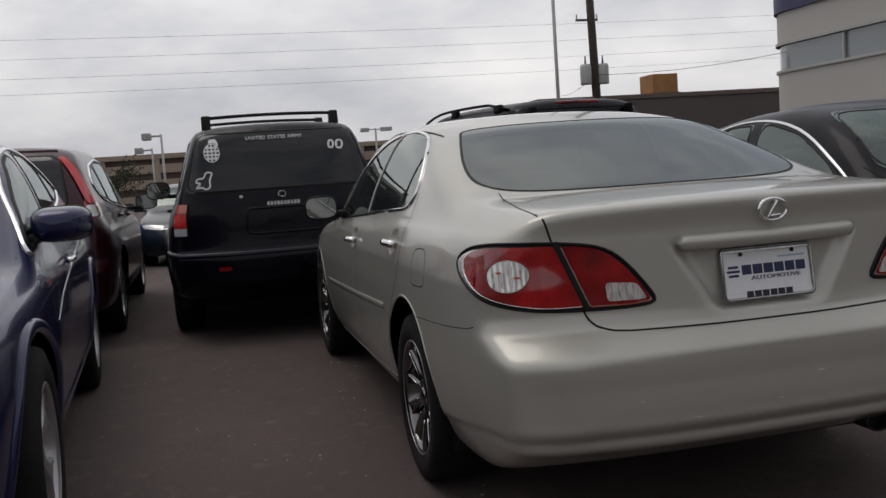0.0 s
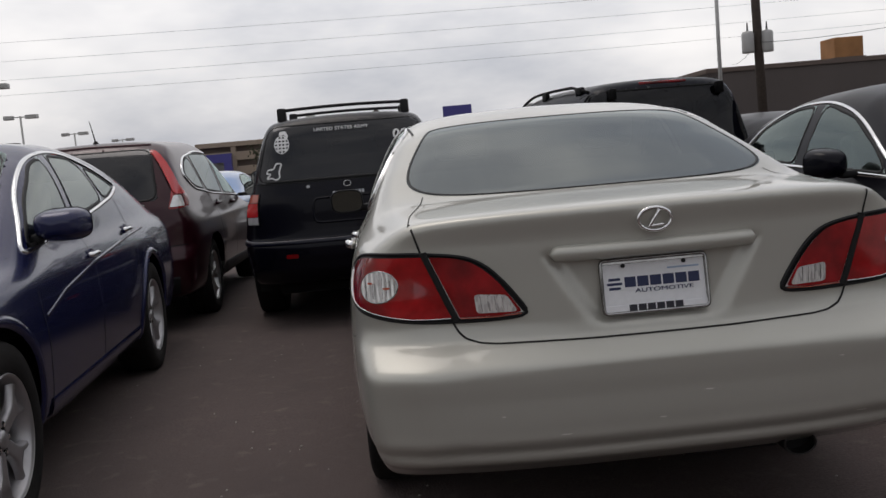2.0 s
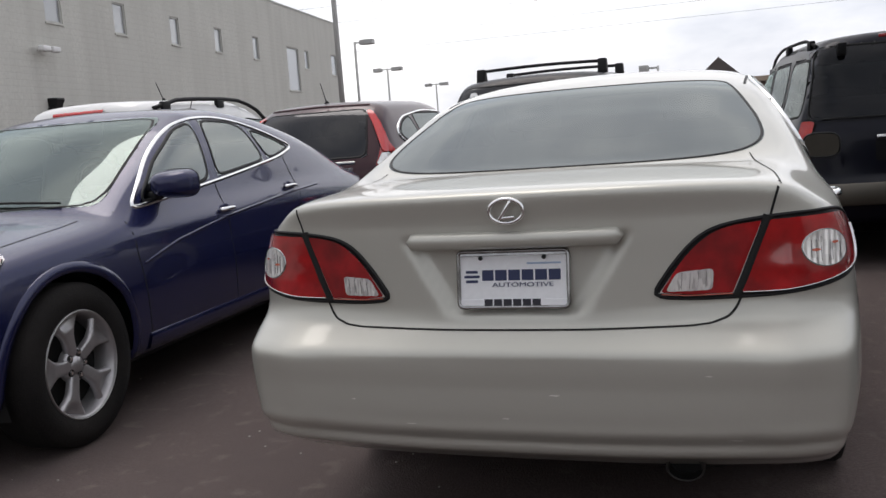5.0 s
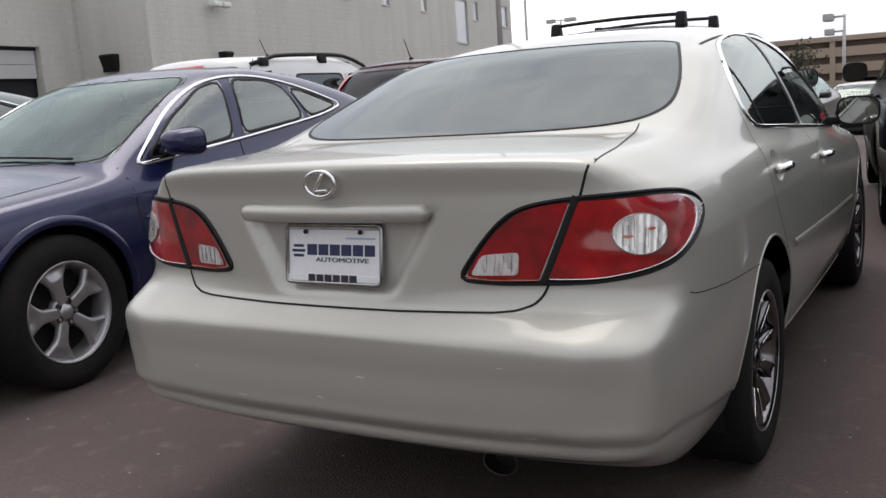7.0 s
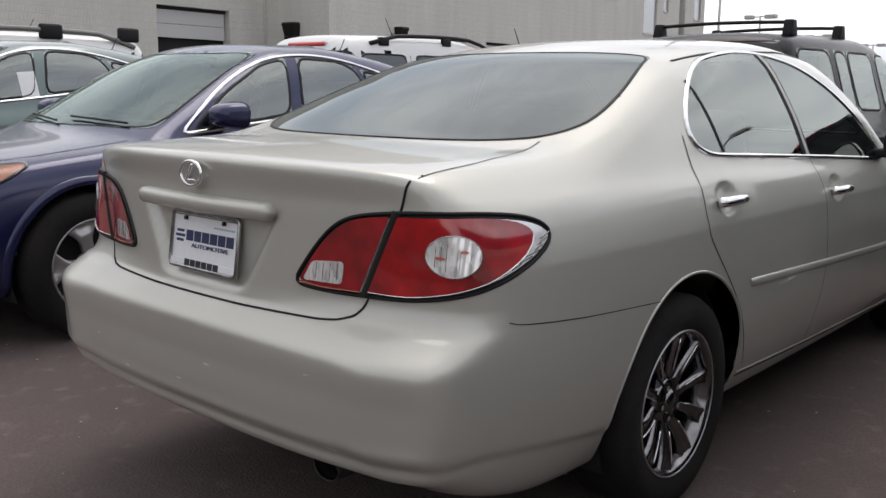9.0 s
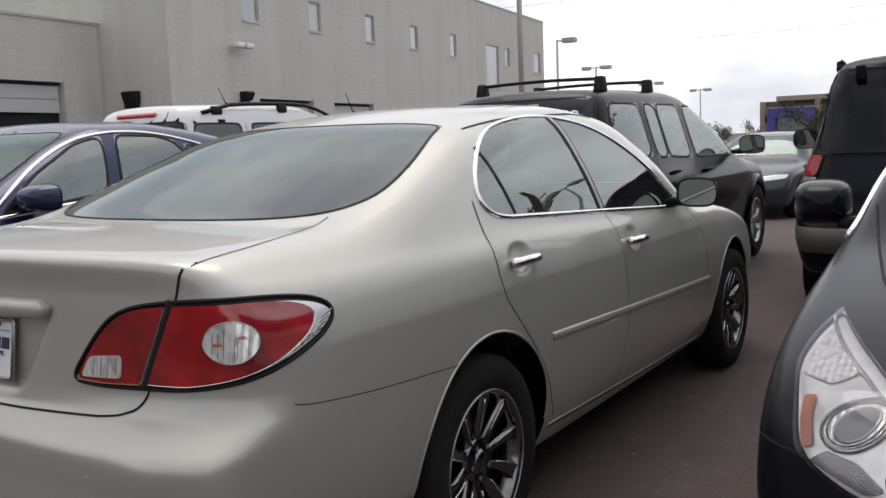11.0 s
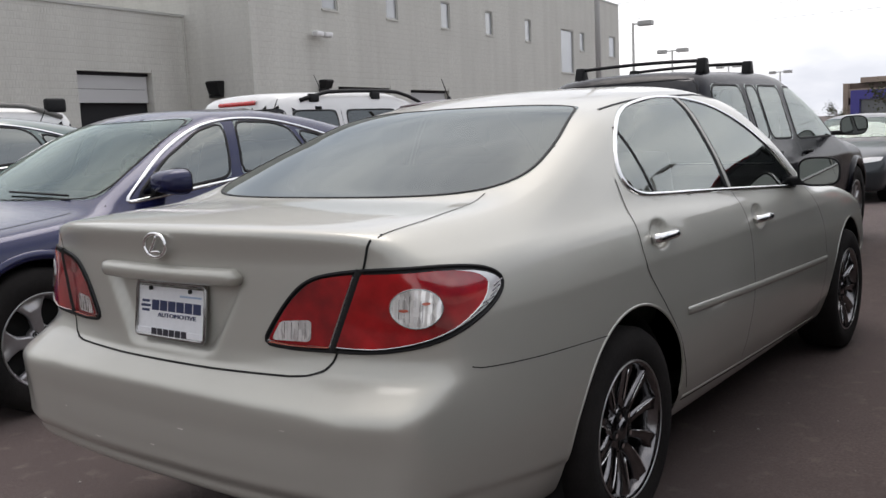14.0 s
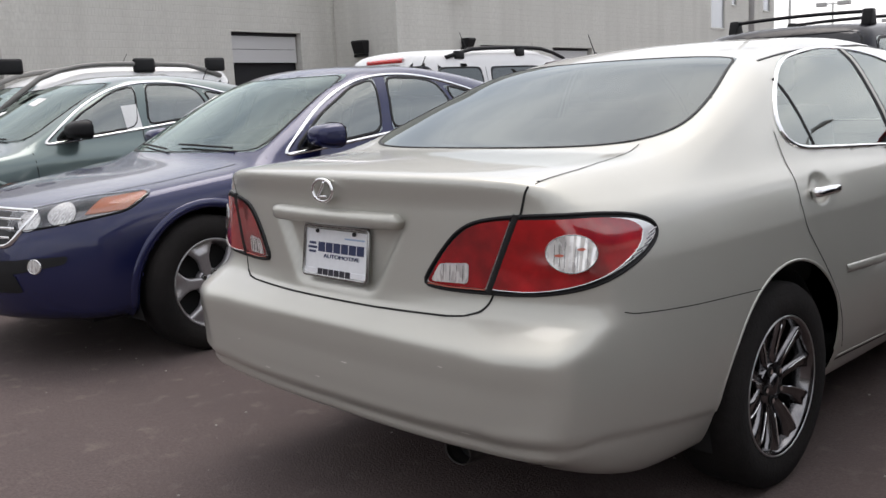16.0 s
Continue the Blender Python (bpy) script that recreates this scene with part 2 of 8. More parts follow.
def tube(bm, pts, r, n=8, closed=False):
    """A round tube along points."""
    pts = [Vector(p) for p in pts]
    k, rings = len(pts), []
    for i, p in enumerate(pts):
        a = pts[(i - 1) % k] if closed or i else p
        b = pts[(i + 1) % k] if closed or i < k - 1 else p
        d = (b - a).normalized()
        u = d.orthogonal().normalized() if not rings else (last - d * last.dot(d)).normalized()
        last = u
        w = d.cross(u)
        rings.append([bm.verts.new(p + r * (math.cos(t) * u + math.sin(t) * w)) for t in [2 * math.pi * j / n for j in range(n)]])
    for i in range(k if closed else k - 1):
        A, B = rings[i], rings[(i + 1) % k]
        for j in range(n):
            bm.faces.new((A[j], A[(j + 1) % n], B[(j + 1) % n], B[j]))
    if not closed:
        bm.faces.new(rings[0][::-1])
        bm.faces.new(rings[-1])
    return bm


def lathe(bm, profile, n=32, axis="x", m=None):
    """Turns (along, radius) points round the x axis."""
    rings = []
    for a, r in profile:
        rings.append([bm.verts.new((a, r * math.cos(2 * math.pi * j / n), r * math.sin(2 * math.pi * j / n))) for j in range(n)])
    for A, B in zip(rings, rings[1:]):
        for j in range(n):
            bm.faces.new((A[j], B[j], B[(j + 1) % n], A[(j + 1) % n]))
    if m is not None:
        bmesh.ops.transform(bm, matrix=m, verts=[v for R in rings for v in R])
    return bm


def prism(bm, outline, depth, m=None):
    """A flat polygon of (u, v) pushed out from 0 to depth along w; u, v, w become x, z, -y."""
    lo = [bm.verts.new((u, 0, v)) for u, v in outline]
    hi = [bm.verts.new((u, -depth, v)) for u, v in outline]
    k = len(outline)
    bm.faces.new(lo[::-1])
    bm.faces.new(hi)
    for i in range(k):
        bm.faces.new((lo[i], lo[(i + 1) % k], hi[(i + 1) % k], hi[i]))
    bmesh.ops.recalc_face_normals(bm, faces=bm.faces)
    if m is not None:
        bmesh.ops.transform(bm, matrix=m, verts=lo + hi)
    return bm


def curve(pts):
    """A smooth monotone curve through (a, value) points, as a function on arrays."""
    xs, ys = np.array([p[0] for p in pts], float), np.array([p[1] for p in pts], float)
    h, d = np.diff(xs), np.diff(ys) / np.diff(xs)
    s = np.zeros(len(xs))
    s[0], s[-1] = d[0], d[-1]
    for i in range(1, len(xs) - 1):
        if d[i - 1] * d[i] > 0:
            w1, w2 = 2 * h[i] + h[i - 1], h[i] + 2 * h[i - 1]
            s[i] = (w1 + w2) / (w1 / d[i - 1] + w2 / d[i])

    def exact(a):
        i = np.clip(np.searchsorted(xs, a) - 1, 0, len(xs) - 2)
        t = np.clip((a - xs[i]) / h[i], 0, 1)
        t2, t3 = t * t, t * t * t
        v = (2 * t3 - 3 * t2 + 1) * ys[i] + (t3 - 2 * t2 + t) * h[i] * s[i] + (-2 * t3 + 3 * t2) * ys[i + 1] + (t3 - t2) * h[i] * s[i + 1]
        return v + np.where(a < xs[0], (a - xs[0]) * s[0], 0) + np.where(a > xs[-1], (a - xs[-1]) * s[-1], 0)
    lo, per, n = -3.0, 400.0, 4800
    table = exact(lo + np.arange(n + 1) / per)

    def fn(a):
        q = np.minimum(np.maximum((np.asarray(a, float) - lo) * per, 0), n - 1.001)
        i = q.astype(np.int64)
        return table[i] + (q - i) * (table[i + 1] - table[i])
    return fn


def smax(a, b, k):
    return 0.5 * (a + b + np.sqrt((a - b) ** 2 + k * k))


def smin(a, b, k):
    return 0.5 * (a + b - np.sqrt((a - b) ** 2 + k * k))


def rounded(pts, r=0.04, n=5):
    """A closed outline with its corners rounded."""
    out, k = [], len(pts)
    for i in range(k):
        p, a, b = Vector(pts[i][:2]), Vector(pts[i - 1][:2]), Vector(pts[(i + 1) % k][:2])
        rr = pts[i][2] if len(pts[i]) > 2 else r
        ra, rb = min(rr, (a - p).length * 0.49), min(rr, (b - p).length * 0.49)
        s, e = p + (a - p).normalized() * ra, p + (b - p).normalized() * rb
        for j in range(n + 1):
            t = j / n
            out.append(tuple((1 - t) ** 2 * s + 2 * t * (1 - t) * p + t * t * e))
    return out


def resample(line, step, closed=False):
    """Points at even steps along a line."""
    p = np.array(line, float)
    if closed:
        p = np.vstack([p, p[:1]])
    seg = np.linalg.norm(np.diff(p, axis=0), axis=1)
    s = np.r_[0, np.cumsum(seg)]
    n = max(3, int(s[-1] / step))
    q = np.linspace(0, s[-1], n, endpoint=not closed)
    return np.stack([np.interp(q, s, p[:, i]) for i in range(p.shape[1])], 1)

from mathutils.geometry import delaunay_2d_cdt


# ---- car bodies ----
VIEWS = {  # how a flat drawing is laid onto a body: axes of the drawing, and the way in
    "side": ((0, 1, 0), (0, 0, 1), (-1, 0, 0)),
    "rear": ((1, 0, 0), (0, 0, 1), (0, 1, 0)),
    "front": ((1, 0, 0), (0, 0, 1), (0, -1, 0)),
    "top": ((1, 0, 0), (0, 1, 0), (0, 0, -1)),
    "rear_corner": ((0.7071, 0.7071, 0), (0, 0, 1), (-0.7071, 0.7071, 0)),
    "front_corner": ((0.7071, -0.7071, 0), (0, 0, 1), (-0.7071, -0.7071, 0)),
}


class Shell:
    """A vehicle's outer skin, from its profiles; y runs forward from the rear bumper, z up from the ground."""

    def __init__(self, p):
        self.p = p
        self.deck, self.roof, self.plan = curve(p["deck"]), curve(p["roof"]), curve(p["plan"])
        self.side, self.green = curve(p["side"]), curve(p["green"])
        self.rear, self.front = curve(p["rear"]), curve(p["front"])

    def f(self, x, y, z):
        p = self.p
        x = np.abs(x)
        w = self.plan(y)
        u = np.abs(x / w)
        flank = (x - (w - self.side(z + p.get("belt_fall", 0.0) * np.clip(y - 1.4, 0, 2) * np.clip((z - 0.72) / 0.2, 0, 1))))
        dz = (self.deck(y + 0.01) - self.deck(y - 0.01)) / 0.02
        top = (z - (self.deck(y) - p["deck_crown"] * u ** 2.2)) / np.sqrt(1 + dz * dz)
        upper = p["rear_curve"] * u ** p.get("rear_power", 3.0)
        if "bumper_curve" in p:
            mix = np.clip((0.770 - z) / 0.145, 0, 1)
            upper = upper + (p["bumper_curve"] * u ** p["bumper_power"] - upper) * mix * mix * (3 - 2 * mix)
        back = (self.rear(z - p.get("rear_lift", 0.0) * u ** 3 * np.clip((0.6 - z) / 0.2, 0, 1)) + upper) - y
        nose = y - (self.front(z) - p["front_curve"] * u ** p.get("front_power", 2.4))
        k = p.get("corner", 0.10)
        k = k + (p.get("crisp", k) - k) * np.clip((z - p["sharp_z"]) / 0.08, 0, 1)
        low = smax(smax(smax(flank, top, p["shoulder"]), smax(back, nose, 0.02), k), 0.2 - z + p.get("floor", 0.0), 0.05)
        ys = y + p.get("glass_curve", 0.12) * u ** 2 * np.sign(y - p["mid"])
        rz = (self.roof(ys + 0.01) - self.roof(ys - 0.01)) / 0.02
        cab = smax((z - (self.roof(ys) - p["roof_crown"] * u ** 2.2)) / np.sqrt(1 + rz * rz), x - (self.green(np.maximum(z, p["green"][0][0])) - 0.4 * np.maximum(p["green"][0][0] - z, 0)) * w / p["wmax"], p["rail"])
        cab = smax(cab, back + p.get("cab_back", 0.0), 0.05)
        cab = smax(cab, p["zc"] - 0.15 - z, 0.02)
        fil = p.get("fillet", 0.035)
        fil = fil + (p.get("glass_fillet", fil) - fil) * np.clip((0.80 - u) / 0.15, 0, 1) * (y < p["mid"])
        out = smin(low, cab, fil)
        for extra in p.get("shape", ()):
            out = out + extra(x, y, z)
        return out

    def solve(self, o, d, far, steps=44):
        """The first place along rays at which the skin is left (from inside) or met (from outside)."""
        n = len(o)
        inside = self.f(*o.T) < 0
        t0, t1 = np.full(n, far), np.full(n, far)
        found, live = np.zeros(n, bool), np.arange(n)
        for i in range(1, steps + 1):
            t = far * i / steps
            hit = (self.f(*(o[live] + d[live] * t).T) < 0) != inside[live]
            t1[live[hit]], t0[live[hit]] = t, far * (i - 1) / steps
            found[live[hit]] = True
            live = live[~hit]
            if not len(live):
                break
        for _ in range(13):
            tm = (t0 + t1) / 2
            same = (self.f(*(o + d * tm[:, None]).T) < 0) == inside
            t0, t1 = np.where(same, tm, t0), np.where(same, t1, tm)
        return o + d * t1[:, None], found

    def onto(self, line, view):
        """Lays flat points of a view on the skin: places and outward normals."""
        q = np.array(line, float)
        a, b, d = [np.array(v, float) for v in VIEWS[view]]
        mid = np.array([0, self.p["mid"], 0.0])
        base = {"side": (1.6, 0, 0), "rear": (0, -0.8, 0), "front": (0, self.p["L"] + 0.8, 0), "top": (0, 0, 2.4), "rear_corner": (0.75, -0.75, 0), "front_corner": (0.75 + self.p["L"] / 2, self.p["L"] / 2 + 0.75, 0)}[view]
        if view == "front_corner":
            o = q[:, :1] * a + q[:, 1:2] * b + np.array([(self.p["L"]) / 2 + 0.9, self.p["L"] / 2 + 0.9, 0])
        else:
            o = q[:, :1] * a + q[:, 1:2] * b + np.array(base)
        pos, ok = self.solve(o, np.tile(d, (len(o), 1)), 3.2, 64)
        e = 0.004
        g = np.stack([self.f(*(pos + e * np.eye(3)[i]).T) - self.f(*(pos - e * np.eye(3)[i]).T) for i in range(3)], 1)
        g /= np.linalg.norm(g, axis=1)[:, None] + 1e-9
        return pos, g

    def skin(self, ny, nphi, nth):
        """The right half as a grid of places, welded at the middle."""
        p = self.p
        s0, s1, zc = p.get("s0", 0.75), p["L"] - p.get("s1", 0.75), p.get("zc", 0.62)
        # finer rows where the bumpers and panels lie
        ang = np.linspace(-90, 90, 1801)
        dense = np.where((ang > p.get("fine", (-28, 36))[0]) & (ang < p.get("fine", (-28, 36))[1]), 2.2, 1.0)
        run = np.concatenate([[0], np.cumsum(0.5 * (dense[1:] + dense[:-1]))])
        th = np.radians(np.interp(np.linspace(0, run[-1], nth), run, ang))
        ori, dirs = [], []
        for ph in np.radians(np.linspace(-90, 0, nphi, endpoint=False)):
            ori.append(np.tile([0, s0, zc], (nth, 1)))
            dirs.append(np.stack([np.cos(th) * np.cos(ph), np.cos(th) * np.sin(ph), np.sin(th)], 1))
        for y in np.linspace(s0, s1, ny):
            ori.append(np.tile([0, y, zc], (nth, 1)))
            dirs.append(np.stack([np.cos(th), 0 * th, np.sin(th)], 1))
        for ph in np.radians(np.linspace(0, 90, nphi + 1)[1:]):
            ori.append(np.tile([0, s1, zc], (nth, 1)))
            dirs.append(np.stack([np.cos(th) * np.cos(ph), np.cos(th) * np.sin(ph), np.sin(th)], 1))
        pos, _ = self.solve(np.vstack(ori), np.vstack(dirs), 2.3)
        return pos.reshape(len(ori), nth, 3)


def flat(pos, view):
    a, b, d = [np.array(v, float) for v in VIEWS[view]]
    return np.stack([pos @ a, pos @ b], 1)


def signed_distance(q, poly):
    """Distance to an outline (negative inside) and the nearest place on it."""
    best, near = np.full(len(q), 1e9), np.zeros_like(q)
    inside = np.zeros(len(q), bool)
    k = len(poly)
    for i in range(k):
        a, b = np.array(poly[i]), np.array(poly[(i + 1) % k])
        ab = b - a
        t = np.clip(((q - a) @ ab) / (ab @ ab + 1e-12), 0, 1)
        c = a + t[:, None] * ab
        d = np.linalg.norm(q - c, axis=1)
        m = d < best
        best, near = np.where(m, d, best), np.where(m[:, None], c, near)
        cr_ = (a[1] > q[:, 1]) != (b[1] > q[:, 1])
        with np.errstate(divide="ignore", invalid="ignore"):
            xi = (b[0] - a[0]) * (q[:, 1] - a[1]) / (b[1] - a[1]) + a[0]
        inside ^= cr_ & (q[:, 0] < xi)
    return np.where(inside, -best, best), near


def car_skin(shell, parent, paint, regions, res=(130, 34, 100), body_name="body"):
    """Builds the skin and cuts it into its panels. regions: name, outline, view, keep(x, y, z), material, sunk, both sides, label."""
    G = shell.skin(*res)
    nu, nv = G.shape[:2]
    P = G.reshape(-1, 3)
    idx = np.arange(nu * nv).reshape(nu, nv)
    Q = np.stack([idx[:-1, :-1], idx[1:, :-1], idx[1:, 1:], idx[:-1, 1:]], -1).reshape(-1, 4)
    owner = np.full(len(Q), -1)
    step = 1.05 * max(np.median(np.linalg.norm(P[Q[:, 0]] - P[Q[:, 1]], axis=1)), np.median(np.linalg.norm(P[Q[:, 0]] - P[Q[:, 3]], axis=1)))
    moved = np.zeros(len(P), bool)
    for r, reg in enumerate(regions):
        q = flat(P, reg["view"])
        ok = reg["keep"](*P.T)
        box_ = np.array(reg["outline"])
        near_box = ok & (q > box_.min(0) - 0.1).all(1) & (q < box_.max(0) + 0.1).all(1)
        ids = np.nonzero(near_box)[0]
        if not len(ids):
            continue
        d, c = signed_distance(q[ids], reg["outline"])
        snap = (np.abs(d) < step * 0.55) & ~moved[ids]
        sel = ids[snap]
        if len(sel):
            pos, _ = shell.onto(c[snap], reg["view"])
            near = np.linalg.norm(pos - P[sel], axis=1) < 0.12
            P[sel[near]] = pos[near]
            moved[sel[near]] = True
        cen = P[Q].mean(1)
        qc = flat(cen, reg["view"])
        okc = reg["keep"](*cen.T) & (qc > box_.min(0) - 0.02).all(1) & (qc < box_.max(0) + 0.02).all(1) & (owner < 0)
        ids = np.nonzero(okc)[0]
        if len(ids):
            d, _ = signed_distance(qc[ids], reg["outline"])
            owner[ids[d < 0]] = r
    mirror = np.array([-1, 1, 1])

    def emit(name, faces, mat, where, label, sunk=0.0, left=True, right=True, weld=False):
        if not len(faces):
            return None
        used, inv = np.unique(faces, return_inverse=True)
        v, fc = P[used].copy(), inv.reshape(faces.shape)
        if sunk:
            e = 0.004
            g = np.stack([shell.f(*(v + e * np.eye(3)[i]).T) - shell.f(*(v - e * np.eye(3)[i]).T) for i in range(3)], 1)
            v = v - sunk * g / (np.linalg.norm(g, axis=1)[:, None] + 1e-9)
        vs, fs = [], []
        if right:
            vs.append(v)
            fs.append(fc)
        if left:
            vs.append(v * mirror)
            fs.append(fc[:, ::-1] + (len(v) if right else 0))
        bm = bmesh.new()
        V = np.vstack(vs)
        bv = [bm.verts.new(c) for c in V.tolist()]
        for f in np.vstack(fs).tolist():
            u = list(dict.fromkeys(f))
            if len(u) > 2:
                try:
                    bm.faces.new([bv[i] for i in u])
                except ValueError:
                    pass
        if weld:
            bmesh.ops.remove_doubles(bm, verts=[q for q in bm.verts if abs(q.co.x) < 1e-3], dist=2e-4)
        bmesh.ops.dissolve_degenerate(bm, dist=1e-5, edges=bm.edges)
        return part(name, bm, mat, where, label, smooth=True)

    body = emit(body_name, Q[owner < 0], paint, parent, "", weld=True)
    made = {}
    for r, reg in enumerate(regions):
        fc = Q[owner == r]
        if reg.get("mat") is None or not len(fc):
            continue
        if reg.get("middle"):
            made[reg["name"]] = [emit(reg["name"], fc, reg["mat"], parent, reg.get("label", ""), reg.get("sunk", 0), weld=True)]
        else:
            made[reg["name"]] = [emit(reg["name"], fc, reg["mat"], parent, reg.get("label", ""), reg.get("sunk", 0), left=s < 0, right=s > 0) for s in reg.get("sides", (1, -1))]
    return body, made


def ribbon(shell, name, line, view, width, lift, mat, parent, label="", closed=False, mirror=(1, -1), step=0.03, round_=True, height=None, smooth_runs=1):
    """A strip laid along a line on the skin: a moulding, a seal or a panel gap."""
    q = resample(line, step, closed)
    pos, nrm = shell.onto(q, view)
    met = np.abs(shell.f(*pos.T)) < 0.01
    pos, nrm = pos[met], nrm[met]
    k = len(pos)
    if k < 3:
        return []
    if closed:
        for _ in range(smooth_runs):
            pos = 0.5 * pos + 0.25 * (np.roll(pos, 1, 0) + np.roll(pos, -1, 0))
    made = []
    for s in mirror:
        bm = bmesh.new()
        rings = []
        for i in range(k):
            a = pos[(i - 1) % k] if closed or i else pos[i]
            b = pos[(i + 1) % k] if closed or i < k - 1 else pos[i]
            t = (b - a) / (np.linalg.norm(b - a) + 1e-9)
            across = np.cross(nrm[i], t)
            across /= np.linalg.norm(across) + 1e-9
            h = lift if height is None else height
            prof = [(-0.5, -0.004), (-0.42, lift * 0.6), (0, h), (0.42, lift * 0.6), (0.5, -0.004)] if round_ else [(-0.5, lift), (0.5, lift)]
            ring = []
            for u, w in prof:
                c = pos[i] + across * u * width + nrm[i] * w
                ring.append(bm.verts.new((c[0] * s, c[1], c[2])))
            rings.append(ring)
        for i in range(k if closed else k - 1):
            A, B = rings[i], rings[(i + 1) % k]
            for j in range(len(A) - 1):
                bm.faces.new((A[j], B[j], B[j + 1], A[j + 1]) if s > 0 else (A[j], A[j + 1], B[j + 1], B[j]))
        bmesh.ops.recalc_face_normals(bm, faces=bm.faces) if round_ else None
        made.append(part(name, bm, mat, parent, label, smooth=True))
    return made


def patch(shell, name, outline, view, lift, mat, parent, label="", mirror=(1,), thick=0.0, cell=0.012):
    """A flat drawing filled and laid on the skin, lift metres proud of it."""
    rim = []
    for p_, n_ in zip(outline, list(outline[1:]) + [outline[0]]):
        cut = max(1, math.ceil(math.dist(p_, n_) / cell))
        rim += [(p_[0] + (n_[0] - p_[0]) * i / cut, p_[1] + (n_[1] - p_[1]) * i / cut) for i in range(cut)]
    rim = np.array(rim)
    lo, hi = rim.min(0), rim.max(0)
    gx, gy = np.meshgrid(np.arange(lo[0], hi[0], cell), np.arange(lo[1], hi[1], cell), indexing="ij")
    q = np.stack([gx.ravel(), gy.ravel()], 1)
    d, _ = signed_distance(q, rim.tolist())
    q = np.vstack([rim, q[d < -0.45 * cell]])
    k = len(rim)
    flat_v, _, tris, *_ = delaunay_2d_cdt([Vector(p_) for p_ in q.tolist()], [], [list(range(k))], 1, 1e-6)
    q = np.array([(v_.x, v_.y) for v_ in flat_v])
    fc = np.array([t_ for t_ in tris if len(t_) == 3])
    pos, nrm = shell.onto(q, view)
    met = np.abs(shell.f(*pos.T)) < 0.01
    fc = fc[met[fc].all(1)]
    outward = (np.cross(pos[fc[:, 1]] - pos[fc[:, 0]], pos[fc[:, 2]] - pos[fc[:, 0]]) * nrm[fc].mean(1)).sum(1) > 0
    fc = np.where(outward[:, None], fc, fc[:, ::-1])
    pos = pos + nrm * lift
    made = []
    for s in mirror:
        v = pos * np.array([s, 1, 1])
        bm = bmesh.new()
        bv = [bm.verts.new(c_) for c_ in v.tolist()]
        for f in (fc if s > 0 else fc[:, ::-1]).tolist():
            u = list(dict.fromkeys(f))
            if len(u) > 2:
                try:
                    bm.faces.new([bv[i] for i in u])
                except ValueError:
                    pass
        bmesh.ops.remove_doubles(bm, verts=bm.verts, dist=2e-4)
        bmesh.ops.delete(bm, geom=[v_ for v_ in bm.verts if not v_.link_faces], context="VERTS")
        if thick:
            n0 = Vector((nrm.mean(0) * np.array([s, 1, 1])).tolist())
            for f in bm.faces:
                if f.normal.dot(n0) < 0:
                    f.normal_flip()
            bm.normal_update()
            bmesh.ops.solidify(bm, geom=bm.faces[:], thickness=thick)
        made.append(part(name, bm, mat, parent, label, smooth=True))
    return made


